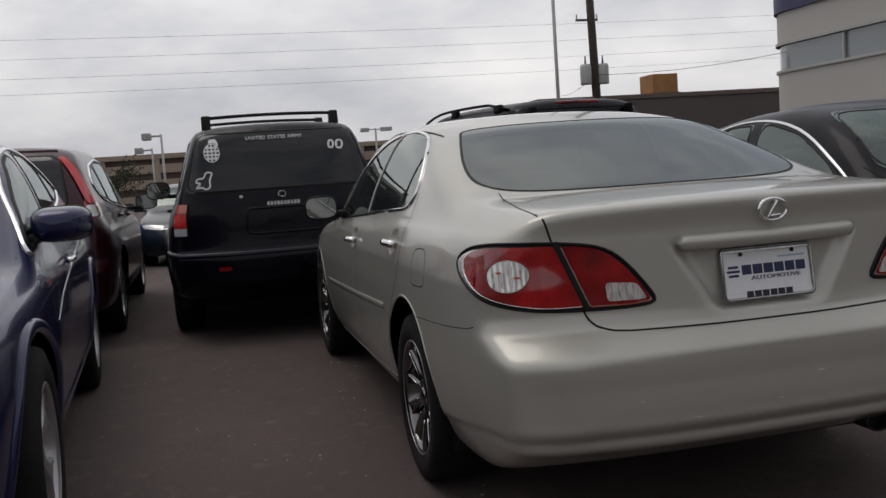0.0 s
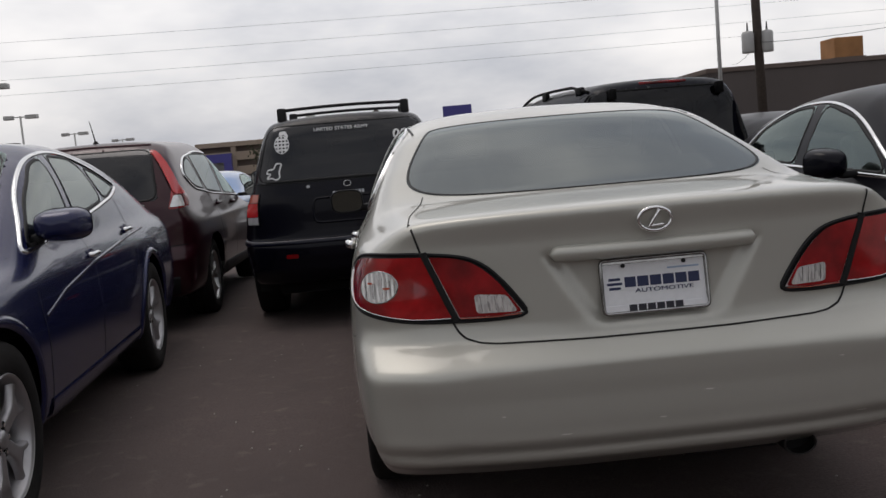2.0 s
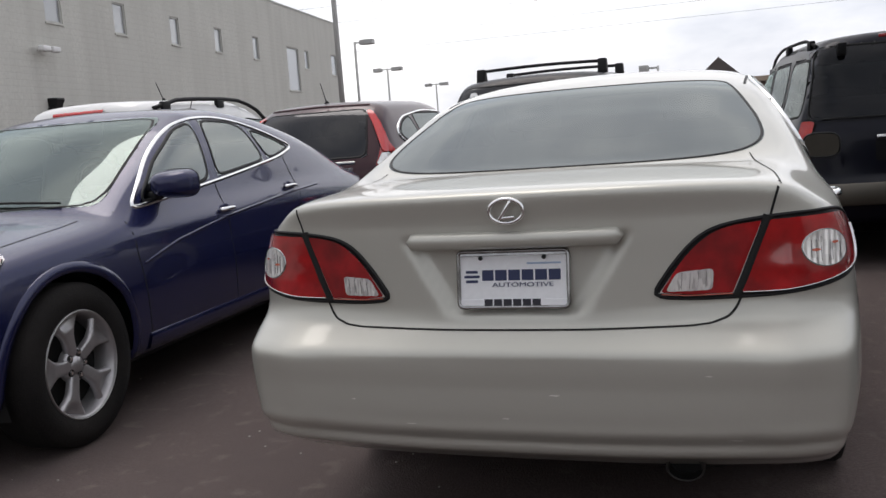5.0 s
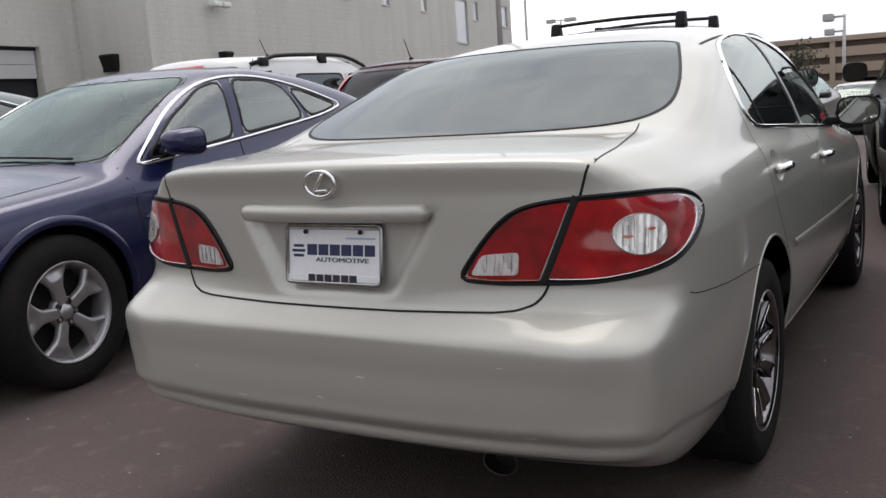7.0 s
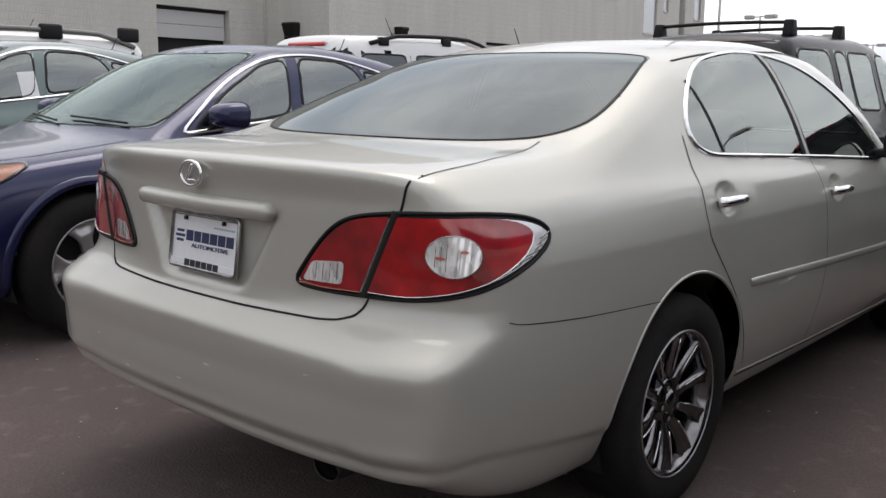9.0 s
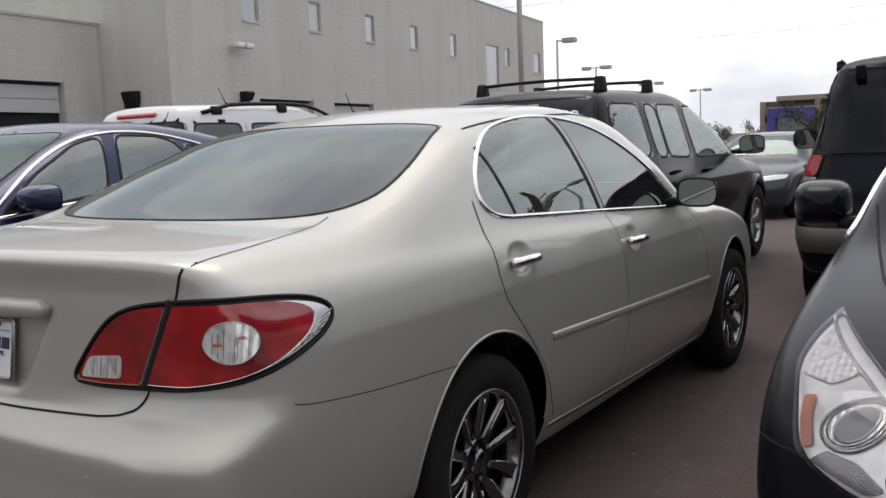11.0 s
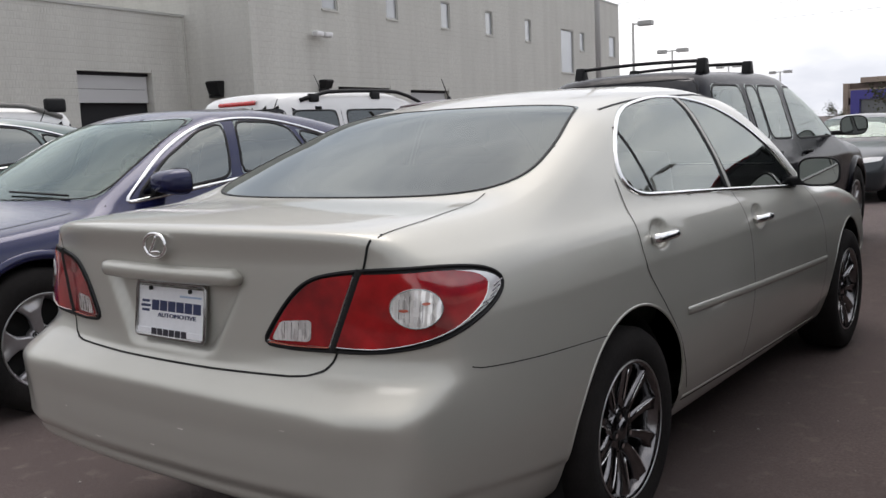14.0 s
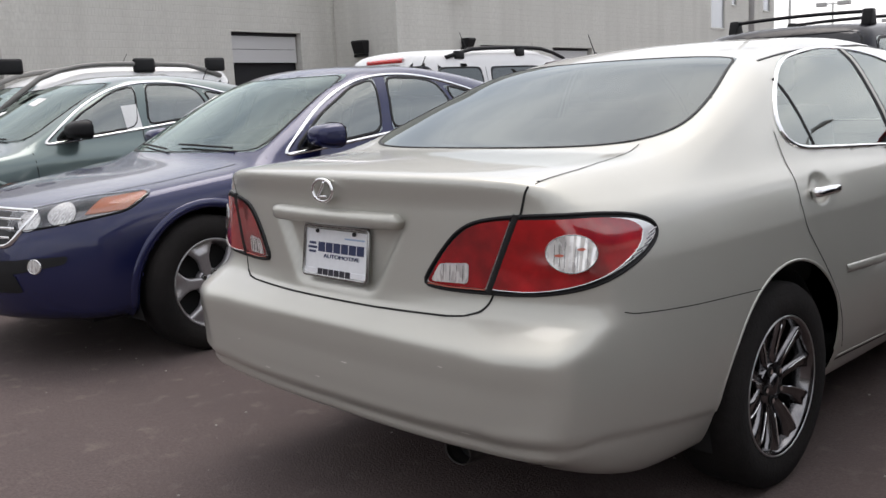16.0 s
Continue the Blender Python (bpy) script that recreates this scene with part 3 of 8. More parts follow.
def wheel(parent, x, y, z, r, rim_r, width, side, spokes, style, mat_rim, turn=0.0):
    """A wheel with tyre, rim, spokes, hub cap and nuts; side +1: its face looks to +x; turn in degrees."""
    w = thing_part("wheel", parent)
    w.location = (x, y, z)
    flip = Matrix.Scale(side, 4, (1, 0, 0))
    o = width / 2

    def done(bm):
        bmesh.ops.transform(bm, matrix=flip, verts=bm.verts)
        bmesh.ops.recalc_face_normals(bm, faces=bm.faces)
        return bm
    bm = bmesh.new()
    prof = [(-o, rim_r), (-o * 1.06, (r + rim_r) / 2), (-o * 0.94, r * 0.965), (-o * 0.75, r), (o * 0.75, r), (o * 0.94, r * 0.965), (o * 1.03, r * 0.45 + rim_r * 0.55 + 0.022), (o * 1.045, r * 0.45 + rim_r * 0.55 + 0.018), (o * 1.05, r * 0.4 + rim_r * 0.6), (o, rim_r + 0.012), (o * 0.9, rim_r)]
    lathe(bm, prof, 56)
    part("tyre", done(bm), TYRE, w, smooth=True)
    bm = bmesh.new()
    lathe(bm, [(o * 0.88, rim_r + 0.006), (o * 0.96, rim_r + 0.004), (o * 0.97, rim_r - 0.004), (o * 0.86, rim_r - 0.012), (o * 0.3, rim_r - 0.03), (-o * 0.9, rim_r - 0.02)], 56)
    part("rim", done(bm), mat_rim, w, smooth=True)
    bm = bmesh.new()
    lathe(bm, [(o * 0.1, rim_r - 0.03), (o * 0.1, 0.0)], 32)
    part("brake_disc", done(bm), UNDER, w)
    face = o * 0.86
    ri, ro = 0.045, rim_r - 0.008
    a_turn = math.radians(turn)

    def place(dep, rad, c, a0):
        a = a0 + c / max(rad, 0.05)
        return (dep, rad * math.cos(a), rad * math.sin(a))
    for k in range(spokes):
        a0 = 2 * math.pi * k / spokes + a_turn
        bm, lip = bmesh.new(), []
        rows = []
        for i in range(11):
            t = i / 10
            rad = ri + (ro - ri) * t
            flare = max(0.0, (t - 0.45) / 0.55)
            if style == "star":
                mid, half = 0.0, 0.030 + 0.006 * t + 0.058 * flare ** 1.5
                dep = face - 0.020 * (1 - t) ** 1.5 - 0.004 * t
                pocket = 0.020 * min(1.0, max(0.0, (t - 0.70) / 0.10))
                section = ((-1, -0.030), (-0.93, -0.006), (-0.72, 0.0), (-0.45, 0.001 - pocket), (0.0, 0.001 - pocket), (0.45, 0.001 - pocket), (0.72, 0.0), (0.93, -0.006), (1, -0.030))
            elif style == "curl":
                mid, half = 0.020 * math.sin(math.pi * t * 0.8) - 0.010, 0.0125 + 0.004 * t + 0.012 * flare ** 2
                dep = face - 0.030 * (1 - t) ** 1.4
                section = ((-1, -0.026), (-0.8, -0.004), (-0.2, -0.006), (0.6, 0.0), (0.92, 0.003), (1, -0.026))
            else:
                mid, half = 0.0, 0.017 - 0.003 * math.sin(math.pi * t) + 0.004 * t
                dep = face - 0.018 * (1 - t) ** 2
                section = ((-1, -0.022), (-0.8, 0.0), (0, 0.005), (0.8, 0.0), (1, -0.022))
            rows.append([bm.verts.new(place(dep + h, rad, mid + u * half, a0)) for u, h in section])
            if style == "curl" and 0.25 < t < 0.95:
                lip.append(place(dep + 0.002, rad, mid + 0.92 * half, a0))
        for A, B in zip(rows, rows[1:]):
            for j in range(len(A) - 1):
                bm.faces.new((A[j], B[j], B[j + 1], A[j + 1]))
        spoke = part("spoke", done(bm), mat_rim, w, smooth=True)
        # thin chrome tube stands for the highlight along one spoke edge
        if lip:
            part("spoke_highlight", done(tube(bmesh.new(), lip, 0.0026, 6)), CHROME, spoke, "chrome strip laid on as the spoke's edge highlight", smooth=True)
    part("rim_lip", done(tube(bmesh.new(), [(o * 0.965, (rim_r + 0.001) * math.cos(a), (rim_r + 0.001) * math.sin(a)) for a in np.linspace(0, 2 * math.pi, 56, endpoint=False)], 0.0028, 6, True)), ALLOY, w, smooth=True)
    bm = bmesh.new()
    lathe(bm, [(face - 0.06, 0.078), (face - 0.028, 0.074), (face - 0.022, 0.064), (face - 0.024, 0.040), (face - 0.016, 0.034), (face - 0.010, 0.030), (face - 0.009, 0.0)], 28)
    part("hub_cap", done(bm), mat_rim, w, smooth=True)
    for k in range(5):
        a = 2 * math.pi * (k + 0.5) / 5 + a_turn
        cy, cz = 0.052 * math.cos(a), 0.052 * math.sin(a)
        hole = part("nut_well", done(lathe(bmesh.new(), [(-0.02, 0.0165), (0.0015, 0.0165), (0.0015, 0.0120), (-0.01, 0.0120)], 16, m=pose(face - 0.020, cy, cz))), DARK_GAP, w)
        part("wheel_nut", done(rod(bmesh.new(), (face - 0.03, cy, cz), (face - 0.015, cy, cz), 0.0088, n=6)), CHROME, hole)
    return w


def thing_part(name, parent):
    ob = new(name)
    ob.parent = parent
    return ob


def arch(center, r, n=40, low=0.0):
    cy, cz = center
    return [(cy + r * math.cos(t), cz + r * math.sin(t)) for t in np.linspace(0, 2 * math.pi, n, endpoint=False)]


def seat(parent, x, y, z, mat, w=0.5, h=0.62, lean=18, head=True, s=1):
    """A car seat: cushion, back and head rest; s -1 turns it round."""
    st = thing_part("seat", parent)
    st.matrix_local = pose(x, y, z, 0, 0, 0 if s > 0 else 180)
    part("cushion", box(bmesh.new(), -w / 2, w / 2, -0.05, 0.48, 0, 0.14, 0.045), mat, st, smooth=True)
    part("backrest", box(bmesh.new(), -w / 2, w / 2, -0.07, 0.07, 0, h, 0.05, pose(0, -0.02, 0.08, lean, 0, 0)), mat, st, smooth=True)
    if head:
        part("head_rest", box(bmesh.new(), -0.13, 0.13, -0.05, 0.05, h + 0.06, h + 0.24, 0.045, pose(0, -0.02, 0.08, lean, 0, 0), 3), mat, st, smooth=True)


def cabin(parent, p, front_y, rear_y, zf, mat, heads=True):
    for sx in (-0.36, 0.36):
        seat(parent, sx, front_y, zf, mat)
    seat(parent, 0, rear_y, zf, mat, w=1.25, head=False)
    if heads:
        for sx in (-0.36, 0.36):
            part("head_rest", box(bmesh.new(), sx - 0.13, sx + 0.13, rear_y - 0.30, rear_y - 0.20, zf + 0.68, zf + 0.82, 0.04, None, 3), mat, parent, smooth=True)
    w = p["wmax"] - 0.14
    part("cabin_floor", box(bmesh.new(), -w, w, rear_y - 0.5, front_y + 1.3, 0.24, 0.30), UNDER, parent)
    part("dashboard", box(bmesh.new(), -w + 0.06, w - 0.06, front_y + 0.62, front_y + 0.98, 0.6, zf + 0.42, 0.08, None, 3), DARK_CLOTH, parent, smooth=True)
    bm = bmesh.new()
    c, n = Vector((-0.36, front_y + 0.55, zf + 0.46)), 24
    u, v = Vector((1, 0, 0)), Vector((0, 0.42, 0.9))
    tube(bm, [c + 0.18 * (math.cos(2 * math.pi * k / n) * u + math.sin(2 * math.pi * k / n) * v) for k in range(n)], 0.015, 6, True)
    rod(bm, c - 0.17 * u, c + 0.17 * u, 0.018)
    rod(bm, c, c + Vector((0, 0.25, -0.1)), 0.03)
    part("steering_wheel", bm, DARK_CLOTH, parent, smooth=True)


def wheel_wells(parent, p, xin):
    for y in (p["ya"], p["yb"]):
        for s in (1, -1):
            bm = bmesh.new()
            r = p["R"] + p.get("well", 0.045)
            n = 20
            a = [bm.verts.new((s * xin, y + r * math.cos(t), p["zw"] + r * math.sin(t))) for t in np.linspace(-0.35, math.pi + 0.35, n)]
            b = [bm.verts.new((s * (p["plan_at"](y) - 0.075), v.co.y, v.co.z)) for v in a]
            for i in range(n - 1):
                bm.faces.new((a[i], a[i + 1], b[i + 1], b[i]))
            bm.faces.new(a)
            part("wheel_well", bm, UNDER, parent, smooth=True)

def base_car(name, label, spec, m, paint, group="parked cars"):
    """An empty at the vehicle's base, its shell and the placing."""
    sh = Shell(spec)
    spec["plan_at"] = lambda y: float(sh.plan(y))
    ob = thing(name, label, "car", group, "", m)
    return ob, sh


def region(name, outline, view, keep, mat, sunk=0.0, **k):
    return dict(name=name, outline=outline, view=view, keep=keep, mat=mat, sunk=sunk, **k)


def pane(sh, name, outline, view, mat, parent, mirror=(1,)):
    """A smooth pane of glass that closes an opening of the skin, its edge just over the rim."""
    o = np.array([q[:2] for q in outline])
    c, half = (o.max(0) + o.min(0)) / 2, (o.max(0) - o.min(0)) / 2
    grown = c + (o - c) * (1 + 0.006 / half)
    return patch(sh, name, [(float(a), float(b)) for a, b in grown], view, 0.0012, mat, parent, mirror=mirror, cell=0.03)


def mirror_part(parent, x, y, z, s, paint, w=0.20, h=0.13, d=0.09, fwd=1, label="", stalk=BLACK_TRIM):
    """A door mirror: rounded cap, rim, glass and stalk."""
    mr = thing_part("door_mirror", parent)
    mr.location = (x, y, z)
    cx = s * (w * 0.5 + 0.02)
    soft = lambda v, e: math.copysign(abs(v) ** e, v)
    bm = bmesh.new()
    n, rows = 36, 9
    rings = []
    for k in range(rows + 1):
        t = k / rows
        r = math.cos(t * math.pi / 2) ** 0.62 if k < rows else 0.0
        yy = -d * 0.5 + d * 1.15 * math.sin(t * math.pi / 2)
        ring = []
        for q in range(n):
            a = 2 * math.pi * q / n
            ring.append(bm.verts.new((cx + 0.5 * w * soft(math.cos(a), 0.62) * max(r, 0.02) - s * 0.02 * t, yy, 0.5 * h * soft(math.sin(a), 0.62) * max(r, 0.02))))
        rings.append(ring)
    for A, B in zip(rings, rings[1:]):
        for q in range(n):
            bm.faces.new((A[q], A[(q + 1) % n], B[(q + 1) % n], B[q]))
    bm.faces.new(rings[-1])
    bmesh.ops.recalc_face_normals(bm, faces=bm.faces)
    part("cap", bm, paint, mr, smooth=True)
    edge = [(cx + 0.49 * w * soft(math.cos(a), 0.62), 0.49 * h * soft(math.sin(a), 0.62)) for a in np.linspace(0, 2 * math.pi, n, endpoint=False)]
    part("rim", tube(bmesh.new(), [(u, -d * 0.5, v) for u, v in edge], 0.005, 6, True), BLACK_TRIM, mr, smooth=True)
    part("mirror_glass", prism(bmesh.new(), [(cx + (u - cx) * 0.95, v * 0.93) for u, v in edge], 0.004, pose(0, -d * 0.5 + 0.006, 0)), MIRROR, mr)
    part("stalk", box(bmesh.new(), -s * 0.07, s * 0.06, -0.02, 0.04, -h / 2 + 0.0, -h / 2 + 0.04, 0.012), stalk, mr, smooth=True)
    return mr


def handle(shell, parent, y, z, mat, length=0.17, recess=True, paint=None, r=0.0125, out=0.0):
    pos, nrm = shell.onto([(y, z)], "side")
    for s in (1, -1):
        h = thing_part("door_handle", parent)
        h.location = (pos[0][0] * s, pos[0][1], pos[0][2])
        bm = bmesh.new()
        n = 9
        tube(bm, [(s * (0.010 + out + 0.022 * math.sin(math.pi * k / (n - 1)) ** 0.5), -length / 2 + length * k / (n - 1), 0.004 * math.sin(math.pi * k / (n - 1))) for k in range(n)], r, 10)
        part("grip", bm, mat, h, smooth=True)
        if recess:
            bm = bmesh.new()
            bmesh.ops.create_uvsphere(bm, u_segments=20, v_segments=10, radius=1.0, matrix=Matrix.Diagonal((0.006, 0.055, 0.036, 1)))
            part("recess", bm, paint or mat, h, smooth=True)


def standard_wheels(parent, spec, xf, rim_r, width, spokes, style, mat):
    for y in (spec["ya"] + spec.get("wheel_on", 0.0), spec["yb"]):
        for s in (1, -1):
            wheel(parent, s * (xf - width / 2), y, spec["zw"], spec["R"], rim_r, width, s, spokes, style, mat, spec.get("wheel_turn", 8.0) + (17.0 if y > 2 and style == "curl" else 0.0))
    wheel_wells(parent, spec, xf - width - 0.08)


def right_of(x0):
    return lambda x, y, z: x > x0


def arches(spec, r):
    return [region("arch", arch((spec["ya"], spec["zw"] + 0.005), r), "side", right_of(0.45), None),
            region("arch", arch((spec["yb"], spec["zw"] + 0.005), r), "side", right_of(0.45), None)]


# ---- the silver sedan ----
def plate_recess(x, y, z):
    """The sunk panel round the number plate of the boot lid."""
    half = 0.176 + (z - 0.752) * 0.62
    e = lambda a: 1 / (1 + np.exp(-np.clip(a, -0.3, 0.3) / 0.0065))
    return 0.024 * e(half - x) * e(z - 0.748) * e(0.950 - z) * (y < 0.4)


def bumper_crease(x, y, z):
    """A shallow step that runs on from the rear bumper's lower lip to the wheel arch."""
    z0 = 0.405 + 0.10 * np.clip(y, 0, 0.22) - 0.14 * np.clip(y - 0.22, 0, 1)
    return 0.007 / (1 + np.exp(np.clip(z - z0, -0.3, 0.3) / 0.004)) * np.clip((y - 0.08) / 0.08, 0, 1) * (y < 1.0)


def handle_dish(x, y, z):
    """The hollows behind the door handles."""
    out = 0.0
    for y0, z0 in ((1.378, 0.929), (2.342, 0.889)):
        out = out + 0.017 / (1 + np.exp(np.clip(9 * (((y - y0) / 0.056) ** 2 + ((z - z0) / 0.043) ** 2 - 1), -30, 30)))
    return out * (x > 0.6)


SEDAN = dict(
    L=4.85, ya=1.14, wheel_on=-0.01, yb=3.86, zw=0.330, R=0.330, wmax=0.905, mid=2.3, s0=0.80, s1=0.80, zc=0.62, sharp_z=0.99, crisp=0.026,
    deck=[(0.0, 1.078), (0.06, 1.086), (0.3, 1.098), (0.65, 1.107), (0.85, 1.112), (2.2, 1.10), (3.4, 0.99), (3.9, 0.93), (4.4, 0.83), (4.7, 0.72), (4.85, 0.6)],
    roof=[(0.1, 0.90), (0.40, 1.032), (0.61, 1.110), (0.85, 1.199), (1.1, 1.290), (1.40, 1.385), (1.9, 1.455), (2.3, 1.468), (2.7, 1.43), (3.0, 1.31), (3.42, 1.02), (3.8, 0.78)],
    plan=[(0.0, 0.846), (0.3, 0.880), (0.7, 0.902), (1.2, 0.905), (2.4, 0.908), (3.6, 0.90), (4.3, 0.86), (4.85, 0.78)],
    side=[(0.15, 0.13), (0.25, 0.07), (0.40, 0.022), (0.58, 0.0), (0.70, 0.004), (0.80, 0.013), (0.88, 0.026), (0.94, 0.041), (0.972, 0.053), (0.992, 0.067), (1.02, 0.100), (1.08, 0.17)], belt_fall=0.042,
    green=[(0.85, 0.86), (1.0, 0.83), (1.12, 0.795), (1.25, 0.74), (1.36, 0.69), (1.46, 0.63)],
    rear=[(0.10, 0.80), (0.20, 0.45), (0.30, 0.17), (0.345, 0.085), (0.366, 0.046), (0.376, 0.032), (0.396, 0.027), (0.402, 0.030), (0.412, 0.024), (0.430, 0.009), (0.445, 0.003), (0.48, 0.005), (0.55, 0.005), (0.61, 0.001), (0.648, 0.0), (0.660, 0.005), (0.675, 0.019), (0.70, 0.043), (0.725, 0.066), (0.80, 0.070), (1.0, 0.063), (1.08, 0.050), (1.13, 0.052), (1.17, 0.10)],
    front=[(0.16, 4.72), (0.3, 4.82), (0.5, 4.85), (0.65, 4.80), (0.8, 4.70), (1.0, 4.5)],
    deck_crown=0.030, roof_crown=0.05, rear_curve=0.165, rear_power=2.1, bumper_curve=0.062, bumper_power=3.0, front_curve=0.36, shoulder=0.05, corner=0.062, rear_lift=0.015, rail=0.10, fillet=0.05, glass_fillet=0.012, glass_curve=0.10,
    shape=(plate_recess, bumper_crease, handle_dish),
)
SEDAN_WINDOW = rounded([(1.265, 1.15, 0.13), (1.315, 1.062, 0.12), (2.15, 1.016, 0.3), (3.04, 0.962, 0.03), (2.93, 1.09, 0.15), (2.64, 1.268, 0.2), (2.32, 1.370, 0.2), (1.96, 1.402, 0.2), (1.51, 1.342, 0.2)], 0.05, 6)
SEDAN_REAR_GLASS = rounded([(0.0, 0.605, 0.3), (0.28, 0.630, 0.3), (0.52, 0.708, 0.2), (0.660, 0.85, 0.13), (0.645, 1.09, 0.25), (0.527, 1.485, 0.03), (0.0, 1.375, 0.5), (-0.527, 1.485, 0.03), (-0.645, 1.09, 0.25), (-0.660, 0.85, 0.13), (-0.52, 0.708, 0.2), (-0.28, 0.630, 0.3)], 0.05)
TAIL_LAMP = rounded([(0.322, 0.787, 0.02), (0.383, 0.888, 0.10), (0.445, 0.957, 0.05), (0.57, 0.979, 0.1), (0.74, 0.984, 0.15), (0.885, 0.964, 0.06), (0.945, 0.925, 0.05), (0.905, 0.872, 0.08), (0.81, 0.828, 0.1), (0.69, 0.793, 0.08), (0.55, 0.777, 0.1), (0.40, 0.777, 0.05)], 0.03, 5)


def screen_outline(w0, w1, z0, z1):
    return rounded([(-w0, z0, 0.05), (w0, z0, 0.05), (w1, z1, 0.06), (-w1, z1, 0.06)], 0.05)


def ellipse(cx, cy, rx, ry, n=28, turn=0.0):
    c, s = math.cos(turn), math.sin(turn)
    return [(cx + rx * math.cos(t) * c - ry * math.sin(t) * s, cy + rx * math.cos(t) * s + ry * math.sin(t) * c) for t in np.linspace(0, 2 * math.pi, n, endpoint=False)]


def ring_part(name, pts, r, mat, parent, label=""):
    return part(name, tube(bmesh.new(), pts, r, 8, True), mat, parent, label, smooth=True)


def text_part(name, body, size, mat, parent, m, label=""):
    cu = bpy.data.curves.new(name, "FONT")
    cu.body, cu.size, cu.extrude, cu.align_x, cu.align_y = body, size, 0.0015, "CENTER", "CENTER"
    tmp = new(name, cu)
    me = bpy.data.meshes.new_from_object(tmp.evaluated_get(bpy.context.evaluated_depsgraph_get()))
    bpy.data.objects.remove(tmp)
    bpy.data.curves.remove(cu)
    me.materials.append(mat)
    ob = new(name, me)
    ob.parent = parent
    ob.matrix_local = m
    return tagged(ob, label)


def dealer_plate(m, width=0.305, height=0.152):
    """A dealer's plate in a chrome frame, with its print as plain shapes."""
    pl = thing("number_plate", "white dealer plate with navy print in a chrome frame", "number plate", "", "", m)
    part("panel", box(bmesh.new(), -width / 2, width / 2, -0.002, 0.002, -height / 2, height / 2, 0.0015), PLATE_WHITE, pl)
    fr = rounded([(-width / 2, -height / 2), (width / 2, -height / 2), (width / 2, height / 2), (-width / 2, height / 2)], 0.014, 4)
    part("plate_frame", tube(bmesh.new(), [(u, -0.004, v) for u, v in fr], 0.0058, 8, True), SOFT_CHROME, pl, "bright chrome frame", smooth=True)
    part("frame_lip", box(bmesh.new(), -width / 2, width / 2, -0.006, -0.003, -height / 2, -height / 2 + 0.022, 0.001), PLATE_WHITE, pl)
    part("frame_top", box(bmesh.new(), -width / 2, width / 2, -0.006, -0.003, height / 2 - 0.012, height / 2, 0.001), SOFT_CHROME, pl)

    def bars(name, x0, x1, z, h, n, gap, mat, y=-0.0045):
        step = (x1 - x0) / n
        for k in range(n):
            part(name, box(bmesh.new(), x0 + k * step, x0 + (k + 1 - gap) * step, y, y + 0.002, z - h / 2, z + h / 2, 0.0006), mat, pl)
    bars("print_bar", -0.086, 0.136, 0.011, 0.029, 6, 0.13, PLATE_NAVY, -0.0035)
    text_part("print_lettering", "AUTOMOTIVE", 0.0165, PLATE_NAVY, pl, pose(0.027, -0.0028, -0.0155, 90, 0, 0) @ Matrix.Diagonal((1.62, 1.0, 1.0, 1.0)))
    bars("print_bar", -0.080, 0.080, -0.064, 0.021, 6, 0.14, PLATE_DARK, -0.0072)
    bars("print_bar", 0.04, 0.132, 0.042, 0.005, 1, 0, material("pale blue print", (0.35, 0.45, 0.6)), -0.0035)
    for k, (a, b) in enumerate(((-0.132, -0.098), (-0.137, -0.093), (-0.132, -0.098))):
        part("print_stripe", box(bmesh.new(), a, b, -0.0035, -0.0015, 0.017 - 0.013 * k, 0.0245 - 0.013 * k, 0.001), PLATE_NAVY, pl)
    for sx in (-0.088, 0.088):
        bm = bmesh.new()
        rod(bm, (sx, -0.004, 0.058), (sx, -0.010, 0.058), 0.006, n=10)
        part("screw", bm, BLACK_TRIM, pl)
    return pl


